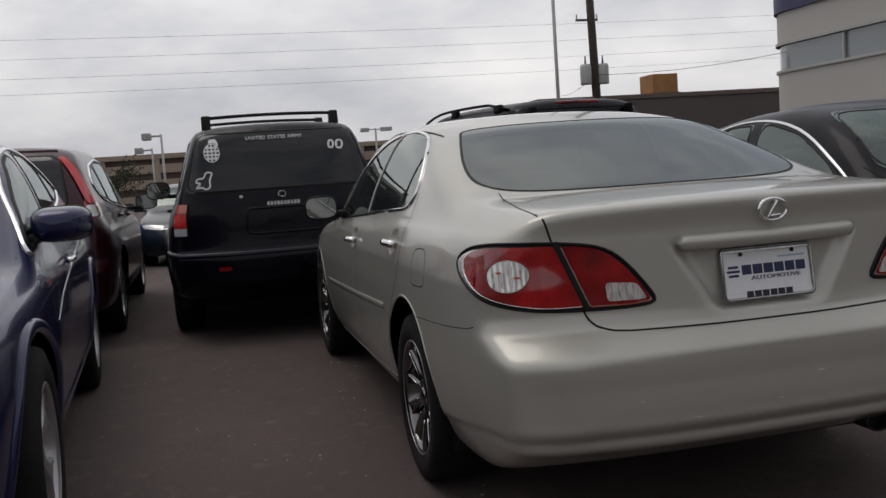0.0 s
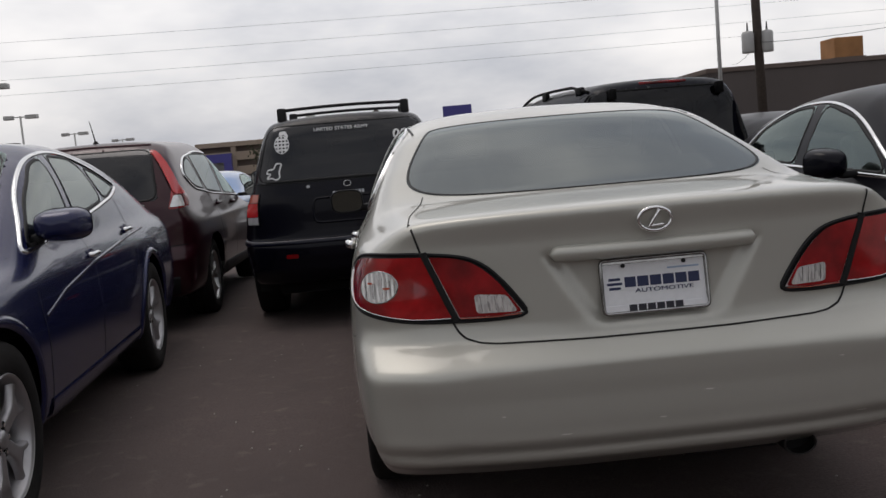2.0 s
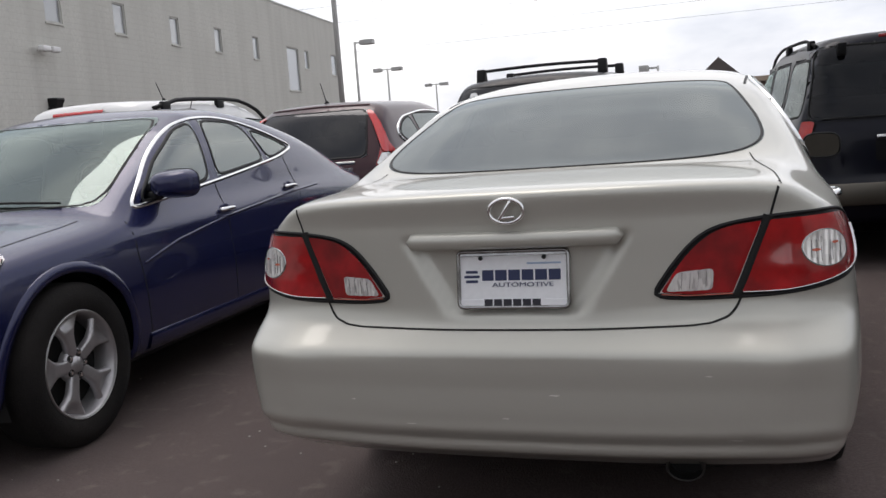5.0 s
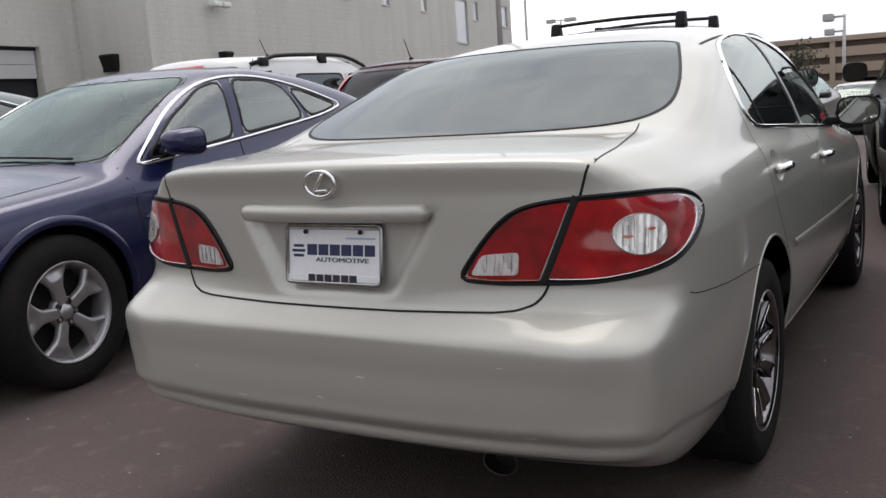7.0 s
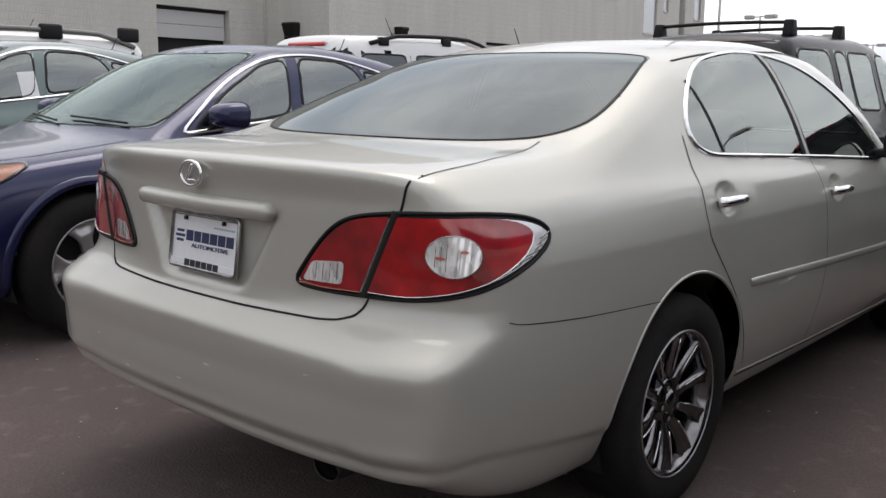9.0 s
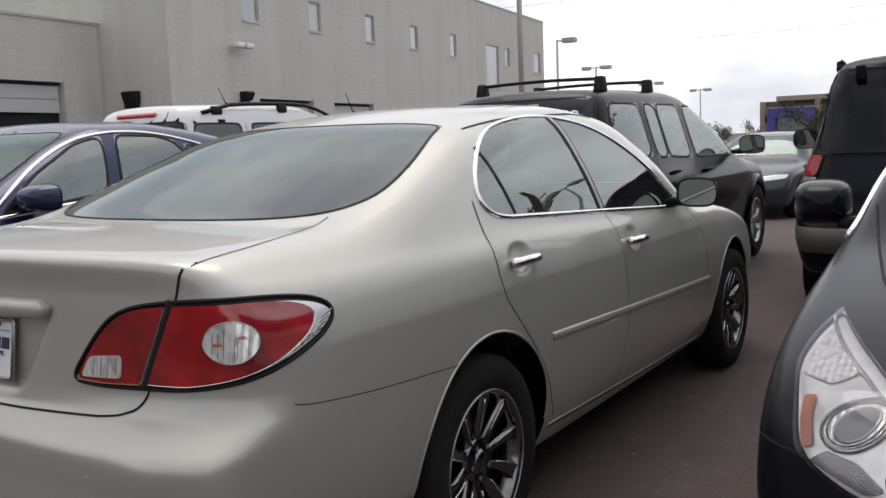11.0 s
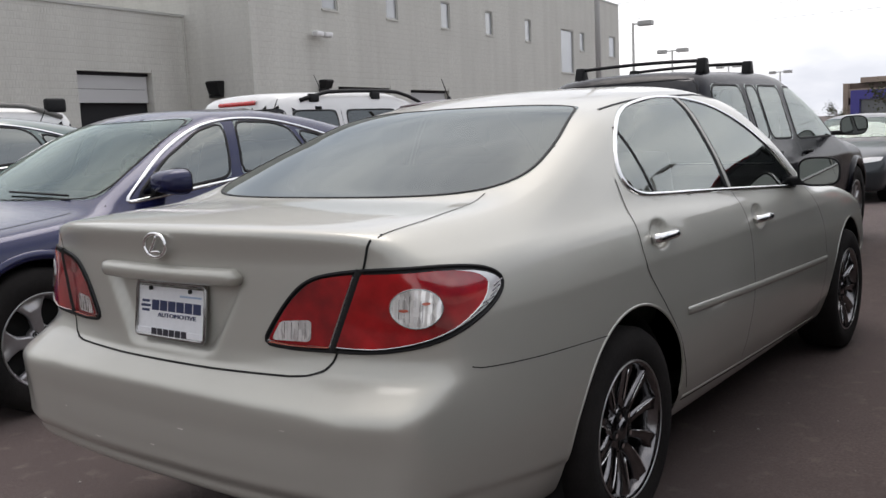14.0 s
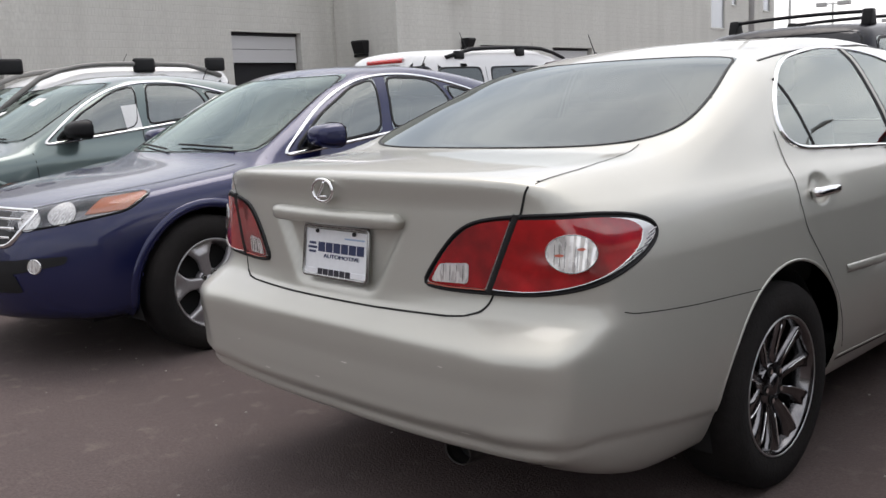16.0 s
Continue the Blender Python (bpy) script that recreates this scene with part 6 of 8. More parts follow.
def sport_sedan(m):
    loop = rounded([(1.22, 1.10, 0.08), (1.40, 1.03, 0.1), (2.2, 1.0, 0.4), (3.20, 0.955, 0.03), (2.95, 1.12, 0.2), (2.62, 1.29, 0.2), (2.25, 1.375, 0.2), (1.8, 1.375, 0.2), (1.42, 1.27, 0.2)], 0.05, 6)
    w1 = rounded([(1.27, 1.10), (1.42, 1.05), (2.06, 1.02), (2.06, 1.355), (1.8, 1.35), (1.45, 1.25)], 0.03)
    w2 = rounded([(2.17, 1.015), (3.10, 0.975), (2.92, 1.11), (2.60, 1.27), (2.25, 1.35), (2.17, 1.355)], 0.03)
    car, sh = build_vehicle("graphite_sedan", "dark graphite sports sedan with clear projector headlamps", SPORT_SEDAN, m, PAINT_SLATE, [(w1, GLASS_MID), (w2, GLASS_MID)], None, screen_outline(0.70, 0.58, 1.055, 1.385),
                            trim=CHROME, trim_loop=loop, wheels=(0.232, 5, "star", SATIN_ALLOY), seat_z=0.50, res=(170, 44, 140),
                            seams=([(1.30, 1.0), (1.42, 0.75), (1.55, 0.34)], [(2.12, 1.0), (2.16, 0.30)], [(3.22, 0.95), (3.30, 0.7), (3.28, 0.32)]))
    for y, z in ((1.50, 0.885), (2.38, 0.855)):
        handle(sh, car, y, z, SOFT_CHROME, 0.17, True, PAINT_SLATE)
    for s in (1, -1):
        mirror_part(car, s * 0.865, 2.80, 1.035, s, PAINT_BLACK, 0.20, 0.165, 0.13)
        lamp = thing_part("headlamp", car)
        outline = rounded([(-2.312, 0.873, 0.012), (-2.421, 0.819, 0.05), (-2.552, 0.757, 0.05), (-2.628, 0.676, 0.012), (-2.703, 0.650, 0.05), (-2.80, 0.632, 0.05), (-2.95, 0.640, 0.03), (-2.955, 0.690, 0.03), (-2.879, 0.733, 0.03), (-2.759, 0.777, 0.06), (-2.628, 0.812, 0.1), (-2.479, 0.843, 0.1)], 0.03)
        patch(sh, "bowl", outline, "front_corner", 0.003, LENS_SILVER, lamp, "silvered lamp bowl", mirror=(s,), cell=0.015)
        patch(sh, "bowl_facet", rounded([(-2.40, 0.843), (-2.50, 0.790), (-2.585, 0.785), (-2.600, 0.805), (-2.50, 0.828)], 0.012), "front_corner", 0.007, REFLECTOR, lamp, mirror=(s,), cell=0.015)
        patch(sh, "bowl_facet", rounded([(-2.66, 0.668), (-2.80, 0.645), (-2.83, 0.662), (-2.76, 0.690), (-2.69, 0.694)], 0.010), "front_corner", 0.007, DARK_CHROME, lamp, mirror=(s,), cell=0.015)
        for cx, cz, rx, rz, mt, lift in ((-2.707, 0.741, 0.064, 0.043, SOFT_CHROME, 0.005), (-2.707, 0.741, 0.055, 0.037, REFLECTOR, 0.007), (-2.709, 0.741, 0.034, 0.026, DARK_LENS, 0.009), (-2.862, 0.690, 0.040, 0.032, SOFT_CHROME, 0.005), (-2.862, 0.690, 0.033, 0.027, REFLECTOR, 0.007), (-2.864, 0.690, 0.013, 0.011, LENS_ORANGE, 0.009)):
            patch(sh, "projector", ellipse(cx, cz, rx, rz), "front_corner", lift, mt, lamp, mirror=(s,), cell=0.01)
        for cx, cz, rx, rz, wd in ((-2.707, 0.741, 0.065, 0.044, 0.006), (-2.709, 0.741, 0.038, 0.029, 0.008), (-2.862, 0.690, 0.041, 0.033, 0.006), (-2.707, 0.741, 0.052, 0.035, 0.004)):
            ribbon(sh, "lamp_ring", ellipse(cx, cz, rx, rz), "front_corner", wd, 0.012, SOFT_CHROME if wd > 0.005 else DARK_CHROME, lamp, closed=True, mirror=(s,), step=0.012)
        patch(sh, "amber_reflector", rounded([(-2.560, 0.762), (-2.585, 0.767), (-2.655, 0.694), (-2.635, 0.682)], 0.006), "front_corner", 0.008, LENS_ORANGE, lamp, mirror=(s,))
        patch(sh, "lens", outline, "front_corner", 0.017, LENS_CLEAR, lamp, mirror=(s,), cell=0.015)
        ribbon(sh, "bright_edge", [(-2.335, 0.862), (-2.48, 0.832), (-2.628, 0.800), (-2.755, 0.766), (-2.87, 0.724)], "front_corner", 0.012, 0.014, CHROME, lamp, mirror=(s,))
        ribbon(sh, "lamp_seal", outline, "front_corner", 0.007, 0.012, BLACK_TRIM, lamp, closed=True, mirror=(s,))
        ribbon(sh, "washer_cover", ellipse(0.30, 3.42, 0.018, 0.03), "top", 0.01, 0.006, BLACK_TRIM, car, closed=True, mirror=(s,))
    ribbon(sh, "bonnet_gap", [(0.752, 3.18), (0.733, 3.30), (0.663, 3.734), (0.549, 4.217), (0.491, 4.356), (0.40, 4.46)], "top", 0.008, 0.0012, DARK_GAP, car, round_=False)
    ribbon(sh, "bumper_gap", [(-2.63, 0.672), (-2.45, 0.665), (-2.20, 0.67)], "front_corner", 0.006, 0.0012, DARK_GAP, car, round_=False)
    patch(sh, "grille", rounded([(-0.36, 0.56), (0.36, 0.56), (0.42, 0.70), (-0.42, 0.70)], 0.04), "front", 0.004, BLACK_TRIM, car, cell=0.03)
    for z in (0.59, 0.63, 0.67):
        ribbon(sh, "grille_bar", [(-0.36, z), (0.36, z)], "front", 0.014, 0.02, CHROME, car, mirror=(1,))
    ribbon(sh, "grille_surround", rounded([(-0.37, 0.55), (0.37, 0.55), (0.43, 0.71), (-0.43, 0.71)], 0.05), "front", 0.022, 0.018, CHROME, car, closed=True, mirror=(1,))
    patch(sh, "lower_intake", rounded([(-0.6, 0.30), (0.6, 0.30), (0.5, 0.44), (-0.5, 0.44)], 0.04), "front", 0.004, BLACK_TRIM, car, cell=0.03)
    return car


sport_sedan(pose(2.60, 4.98, 0, 0, 0, 180))

# dark navy SUV with pale cladding
NAVY_SUV = two_box(4.9, 1.05, 3.94, 0.37, 0.93, 1.80, 1.08, 1.10, slope=0.20, rear_top=0.2, rear_power=5.0, floor=0.12)


def navy_suv(m, paint=None, label="dark navy SUV with pale lower cladding and roof rails", name="navy_suv", clad=None):
    paint = paint or PAINT_NAVY
    q1 = rounded([(0.34, 1.16), (1.10, 1.13), (1.10, 1.60), (0.46, 1.60)], 0.05)
    q2 = rounded([(1.22, 1.12), (2.02, 1.11), (2.02, 1.61), (1.22, 1.61)], 0.04)
    q3 = rounded([(2.12, 1.11), (3.15, 1.10), (2.72, 1.56), (2.12, 1.61)], 0.05)
    glass = screen_outline(0.76, 0.66, 1.13, 1.68)
    car, sh = build_vehicle(name, label, NAVY_SUV, m, paint, [(q1, GLASS_DARK), (q2, GLASS_DARK), (q3, GLASS_MID)], glass, screen_outline(0.70, 0.60, 1.16, 1.64), wheels=(0.22, 5, "star", ALLOY),
                            seams=([(1.16, 1.60), (1.18, 0.9), (1.40, 0.62), (1.48, 0.40)], [(2.07, 1.60), (2.10, 0.36)], [(3.2, 1.08), (3.2, 0.4)]))
    roof_rails(sh, car, 0.64, 0.45, 2.9, BLACK_TRIM, 0.06)
    stacked_lamp(sh, car, [("housing", rounded([(0.62, 0.80), (0.75, 0.80), (0.75, 1.13), (0.62, 1.13)], 0.03), BLACK_TRIM, 0.004),
                           ("red_lens", rounded([(0.628, 0.985), (0.742, 0.985), (0.742, 1.12), (0.628, 1.12)], 0.03), LENS_BRIGHT_RED, 0.014),
                           ("clear_lens", rounded([(0.628, 0.925), (0.742, 0.925), (0.742, 0.978), (0.628, 0.978)], 0.01), LENS_SILVER, 0.012),
                           ("red_lens", rounded([(0.628, 0.81), (0.742, 0.81), (0.742, 0.918), (0.628, 0.918)], 0.03), LENS_BRIGHT_RED, 0.014)])
    ribbon(sh, "high_brake_lamp", [(-0.22, 1.735), (0.22, 1.735)], "rear", 0.035, 0.012, LENS_RED, car, mirror=(1,))
    clad = clad or PAINT_GOLD
    ribbon(sh, "bumper_cladding", [(-0.86, 0.56), (0.86, 0.56)], "rear", 0.17, 0.02, clad, car, "pale bumper cladding", mirror=(1,))
    ribbon(sh, "side_cladding", [(0.10, 0.56), (0.62, 0.56)], "side", 0.17, 0.016, clad, car)
    ribbon(sh, "side_cladding", [(1.5, 0.46), (3.5, 0.46)], "side", 0.20, 0.016, clad, car)
    flare(sh, car, NAVY_SUV, 0.435, 0.07, clad, 0.018)
    patch(sh, "plate_recess", rounded([(-0.31, 0.80), (0.31, 0.80), (0.31, 0.955), (-0.31, 0.955)], 0.02), "rear", 0.002, BLACK_TRIM, car)
    ribbon(sh, "plate_garnish", [(-0.30, 0.975), (0.30, 0.975)], "rear", 0.045, 0.02, CHROME, car, "chrome plate garnish", mirror=(1,))
    ribbon(sh, "tail_gate_gap", [(-0.80, 1.11), (0.80, 1.11)], "rear", 0.008, 0.0012, DARK_GAP, car, mirror=(1,), round_=False)
    for y, z in ((1.35, 1.0), (2.25, 0.99)):
        handle(sh, car, y, z, paint, 0.17, False)
    for s in (1, -1):
        mirror_part(car, s * 0.90, 3.05, 1.20, s, BLACK_TRIM, 0.22, 0.18, 0.12)
        part("glass_hinge", box(bmesh.new(), s * 0.50 - 0.03, s * 0.50 + 0.03, 0.20, 0.27, 1.60, 1.70, 0.012), BLACK_TRIM, car, smooth=True)
    bm = bmesh.new()
    tube(bm, [(0.02, 0.14, 1.18), (0.25, 0.15, 1.20), (0.45, 0.16, 1.21)], 0.009, 6)
    part("rear_wiper", bm, BLACK_TRIM, car)
    return car


navy_suv(pose(1.815, 5.12, 0, 0, 0, 7))


# white SUVs further along the row
WHITE_SUV = two_box(4.7, 1.0, 3.75, 0.37, 0.92, 1.79, 1.08, 1.10, slope=0.12, rear_top=0.15, rail=0.06, floor=0.12)


def white_suv(m, heavy=False):
    q1 = rounded([(0.30, 1.18), (1.0, 1.16), (1.0, 1.56), (0.36, 1.56)], 0.06)
    q2 = rounded([(1.15, 1.15), (2.0, 1.14), (2.0, 1.56), (1.15, 1.56)], 0.06)
    q3 = rounded([(2.1, 1.14), (3.1, 1.13), (2.72, 1.52), (2.1, 1.56)], 0.06)
    car, sh = build_vehicle("white_suv", "white boxy SUV with dark roof rails", WHITE_SUV, m, PAINT_WHITE, [(q1, GLASS_DARK), (q2, GLASS_DARK), (q3, GLASS_MID)], screen_outline(0.74, 0.66, 1.15, 1.58), screen_outline(0.7, 0.6, 1.16, 1.58), res=(80, 18, 70),
                            seams=([(1.07, 1.56), (1.09, 0.4)], [(2.05, 1.56), (2.07, 0.4)]))
    if heavy:
        roof_rails(sh, car, 0.66, 0.55, 2.60, STEEL_RAIL, 0.055, feet=(0.08, 0.5, 0.92), r=0.026)
    else:
        roof_rails(sh, car, 0.66, 0.5, 2.9, BLACK_TRIM, 0.075, r=0.022)
    ribbon(sh, "high_brake_lamp", [(-0.22, 1.735), (0.22, 1.735)], "rear", 0.035, 0.012, LENS_RED, car, mirror=(1,))
    clad = clad or PAINT_GOLD
    ribbon(sh, "bumper_cladding", [(-0.86, 0.56), (0.86, 0.56)], "rear", 0.17, 0.02, clad, car, "pale bumper cladding", mirror=(1,))
    ribbon(sh, "side_cladding", [(0.10, 0.56), (0.62, 0.56)], "side", 0.17, 0.016, clad, car)
    ribbon(sh, "side_cladding", [(1.5, 0.46), (3.5, 0.46)], "side", 0.20, 0.016, clad, car)
    flare(sh, car, NAVY_SUV, 0.435, 0.07, clad, 0.018)
    patch(sh, "plate_recess", rounded([(-0.31, 0.80), (0.31, 0.80), (0.31, 0.955), (-0.31, 0.955)], 0.02), "rear", 0.002, BLACK_TRIM, car)
    ribbon(sh, "plate_garnish", [(-0.30, 0.975), (0.30, 0.975)], "rear", 0.045, 0.02, CHROME, car, "chrome plate garnish", mirror=(1,))
    ribbon(sh, "tail_gate_gap", [(-0.80, 1.11), (0.80, 1.11)], "rear", 0.008, 0.0012, DARK_GAP, car, mirror=(1,), round_=False)
    for y, z in ((1.35, 1.0), (2.25, 0.99)):
        handle(sh, car, y, z, paint, 0.17, False)
    for s in (1, -1):
        mirror_part(car, s * 0.90, 3.05, 1.20, s, BLACK_TRIM, 0.22, 0.18, 0.12)
        part("glass_hinge", box(bmesh.new(), s * 0.50 - 0.03, s * 0.50 + 0.03, 0.20, 0.27, 1.60, 1.70, 0.012), BLACK_TRIM, car, smooth=True)
    bm = bmesh.new()
    tube(bm, [(0.02, 0.14, 1.18), (0.25, 0.15, 1.20), (0.45, 0.16, 1.21)], 0.009, 6)
    part("rear_wiper", bm, BLACK_TRIM, car)
    return car


navy_suv(pose(1.815, 5.12, 0, 0, 0, 7))


# white SUVs further along the row
WHITE_SUV = two_box(4.7, 1.0, 3.75, 0.37, 0.92, 1.79, 1.08, 1.10, slope=0.12, rear_top=0.15, rail=0.06, floor=0.12)


def white_suv(m, heavy=False):
    q1 = rounded([(0.30, 1.18), (1.0, 1.16), (1.0, 1.56), (0.36, 1.56)], 0.06)
    q2 = rounded([(1.15, 1.15), (2.0, 1.14), (2.0, 1.56), (1.15, 1.56)], 0.06)
    q3 = rounded([(2.1, 1.14), (3.1, 1.13), (2.72, 1.52), (2.1, 1.56)], 0.06)
    car, sh = build_vehicle("white_suv", "white boxy SUV with dark roof rails", WHITE_SUV, m, PAINT_WHITE, [(q1, GLASS_DARK), (q2, GLASS_DARK), (q3, GLASS_MID)], screen_outline(0.74, 0.66, 1.15, 1.58), screen_outline(0.7, 0.6, 1.16, 1.58), res=(80, 18, 70),
                            seams=([(1.07, 1.56), (1.09, 0.4)], [(2.05, 1.56), (2.07, 0.4)]))
    if heavy:
        roof_rails(sh, car, 0.66, 0.75, 2.72, STEEL_RAIL, 0.060, feet=(), r=0.028)
        for sx in (0.66, -0.66):
            for y0 in (0.86, 1.50, 2.58):
                part("rail_foot", box(bmesh.new(), sx - 0.036, sx + 0.036, y0 - 0.13, y0 + 0.13, 1.68, 1.805, 0.03), BLACK_TRIM, car, smooth=True)
    else:
        roof_rails(sh, car, 0.66, 0.5, 2.9, BLACK_TRIM, 0.075, r=0.022)
    ribbon(sh, "high_brake_lamp", [(-0.22, 1.735), (0.22, 1.735)], "rear", 0.035, 0.012, LENS_RED, car, mirror=(1,))
    clad = clad or PAINT_GOLD
    ribbon(sh, "bumper_cladding", [(-0.86, 0.56), (0.86, 0.56)], "rear", 0.17, 0.02, clad, car, "pale bumper cladding", mirror=(1,))
    ribbon(sh, "side_cladding", [(0.10, 0.56), (0.62, 0.56)], "side", 0.17, 0.016, clad, car)
    ribbon(sh, "side_cladding", [(1.5, 0.46), (3.5, 0.46)], "side", 0.20, 0.016, clad, car)
    flare(sh, car, NAVY_SUV, 0.435, 0.07, clad, 0.018)
    patch(sh, "plate_recess", rounded([(-0.31, 0.80), (0.31, 0.80), (0.31, 0.955), (-0.31, 0.955)], 0.02), "rear", 0.002, BLACK_TRIM, car)
    ribbon(sh, "plate_garnish", [(-0.30, 0.975), (0.30, 0.975)], "rear", 0.045, 0.02, CHROME, car, "chrome plate garnish", mirror=(1,))
    ribbon(sh, "tail_gate_gap", [(-0.80, 1.11), (0.80, 1.11)], "rear", 0.008, 0.0012, DARK_GAP, car, mirror=(1,), round_=False)
    for y, z in ((1.35, 1.0), (2.25, 0.99)):
        handle(sh, car, y, z, paint, 0.17, False)
    for s in (1, -1):
        mirror_part(car, s * 0.90, 3.05, 1.20, s, BLACK_TRIM, 0.22, 0.18, 0.12)
        part("glass_hinge", box(bmesh.new(), s * 0.50 - 0.03, s * 0.50 + 0.03, 0.20, 0.27, 1.60, 1.70, 0.012), BLACK_TRIM, car, smooth=True)
    bm = bmesh.new()
    tube(bm, [(0.02, 0.14, 1.18), (0.25, 0.15, 1.20), (0.45, 0.16, 1.21)], 0.009, 6)
    part("rear_wiper", bm, BLACK_TRIM, car)
    return car


navy_suv(pose(1.815, 5.12, 0, 0, 0, 7))


# white SUVs further along the row
WHITE_SUV = two_box(4.7, 1.0, 3.75, 0.37, 0.92, 1.79, 1.08, 1.10, slope=0.12, rear_top=0.15, rail=0.06, floor=0.12)


def white_suv(m, tower=False, heavy=False):
    q1 = rounded([(0.30, 1.18), (1.0, 1.16), (1.0, 1.56), (0.36, 1.56)], 0.06)
    q2 = rounded([(1.15, 1.15), (2.0, 1.14), (2.0, 1.56), (1.15, 1.56)], 0.06)
    q3 = rounded([(2.1, 1.14), (3.1, 1.13), (2.72, 1.52), (2.1, 1.56)], 0.06)
    car, sh = build_vehicle("white_suv", "white boxy SUV with dark roof rails", WHITE_SUV, m, PAINT_WHITE, [(q1, GLASS_DARK), (q2, GLASS_DARK), (q3, GLASS_MID)], screen_outline(0.74, 0.66, 1.15, 1.58), screen_outline(0.7, 0.6, 1.16, 1.58), res=(80, 18, 70),
                            seams=([(1.07, 1.56), (1.09, 0.4)], [(2.05, 1.56), (2.07, 0.4)]))
    if heavy:
        roof_rails(sh, car, 0.66, 0.35, 3.0, STEEL_RAIL, 0.10, feet=(), r=0.030)
        for sx in (0.66, -0.66):
            for y0 in (0.42, 1.35, 2.85):
                part("rail_foot", box(bmesh.new(), sx - 0.035, sx + 0.035, y0 - 0.13, y0 + 0.13, 1.70, 1.865, 0.03), BLACK_TRIM, car, smooth=True)
    else:
        roof_rails(sh, car, 0.66, 0.5, 2.9, BLACK_TRIM, 0.075, r=0.022)
    if tower:
        part("rack_tower", box(bmesh.new(), -0.62, -0.42, 0.55, 0.75, 1.70, 1.98, 0.02), BLACK_TRIM, car, "black rack tower")
        part("rack_tower_cap", box(bmesh.new(), -0.60, -0.36, 0.52, 0.70, 1.90, 1.99, 0.015), BLACK_TRIM, car)
    ribbon(sh, "high_brake_lamp", [(-0.30, 1.665), (0.30, 1.665)], "rear", 0.05, 0.02, LENS_BRIGHT_RED, car, mirror=(1,))
    for s in (1, -1):
        mirror_part(car, s * 0.88, 3.0, 1.2, s, BLACK_TRIM, 0.22, 0.18, 0.12)
    stacked_lamp(sh, car, [("red_lens", rounded([(0.60, 0.85), (0.72, 0.85), (0.72, 1.10), (0.60, 1.10)], 0.03), LENS_RED, 0.01)])
    antenna(sh, car, 0.3, 1.2, 0.22, -30)
    return car


STEEL_RAIL = material("dull grey rail", (0.20, 0.195, 0.185), rough=0.5, metal=0.4)
white_suv(pose(-5.62, 4.85, rise(-5.62)))
white_suv(pose(-8.30, 4.55, rise(-8.30), 0, 0, 180) @ Matrix.Scale(0.965, 4), heavy=True)

# vehicles beyond the second row
def far_sedan(name, label, m, paint, facing=True):
    spec = dict(SEDAN, shape=())
    w = rounded([(1.25, 1.10), (2.1, 1.03), (3.0, 0.97), (2.6, 1.27), (2.2, 1.37), (1.8, 1.37), (1.45, 1.29)], 0.06)
    car, sh = build_vehicle(name, label, spec, m, paint, [(w, GLASS_MID)], None, screen_outline(0.70, 0.58, 1.06, 1.385), res=(70, 18, 60), seat_z=0.5)
    for s in (1, -1):
        mirror_part(car, s * 0.86, 2.95, 1.03, s, paint, 0.2, 0.13, 0.1)
        lamp = thing_part("headlamp", car)
        patch(sh, "lens", rounded([(-3.02, 0.66), (-2.62, 0.70), (-2.55, 0.76), (-2.75, 0.76), (-3.0, 0.73)], 0.03), "front_corner", 0.008, LENS_SILVER, lamp, mirror=(s,), cell=0.03)
    patch(sh, "grille", rounded([(-0.34, 0.52), (0.34, 0.52), (0.42, 0.66), (-0.42, 0.66)], 0.04), "front", 0.006, BLACK_TRIM, car, cell=0.04)
    ribbon(sh, "grille_bar", [(-0.44, 0.67), (0.44, 0.67)], "front", 0.04, 0.02, CHROME, car, mirror=(1,))
    patch(sh, "lower_intake", rounded([(-0.5, 0.30), (0.5, 0.30), (0.44, 0.42), (-0.44, 0.42)], 0.03), "front", 0.005, BLACK_TRIM, car, cell=0.04)
    patch(sh, "red_lens", TAIL_LAMP, "rear_corner", 0.008, LENS_RED, car, mirror=(1, -1), cell=0.03)
    return car


far_sedan("teal_sedan", "dark grey teal sedan parked facing the aisle", pose(-1.75, 18.9, fall(15), 0, 0, 178), PAINT_TEAL)
far_sedan("blue_sedan", "bright blue sedan beyond the maroon SUV", pose(-3.9, 12.0, fall(13), 0, 0, 0), PAINT_BRIGHT_BLUE)
far_sedan("red_sedan", "dusty red sedan further down the row", pose(-4.6, 24.5, fall(24), 0, 0, 180), PAINT_PINK)
far_sedan("grey_sedan", "pale grey sedan further down the row", pose(-1.4, 29.6, fall(28), 0, 0, 180), PAINT_GREEN)
far_sedan("black_sedan", "black sedan further down the row", pose(-4.3, 17.6, fall(18), 0, 0, 2), PAINT_BLACK)
far_sedan("dark_sedan", "dark grey sedan beside a navy SUV", pose(4.6, 7.2, 0, 0, 0, 5), PAINT_SLATE)

# ---- ground ----
ASPHALT = material("worn asphalt", (0.120, 0.088, 0.083), rough=0.92, grain=0.45, grain_scale=75, stain=0.38, stain_scale=0.7, bump=0.7, bump_scale=110)


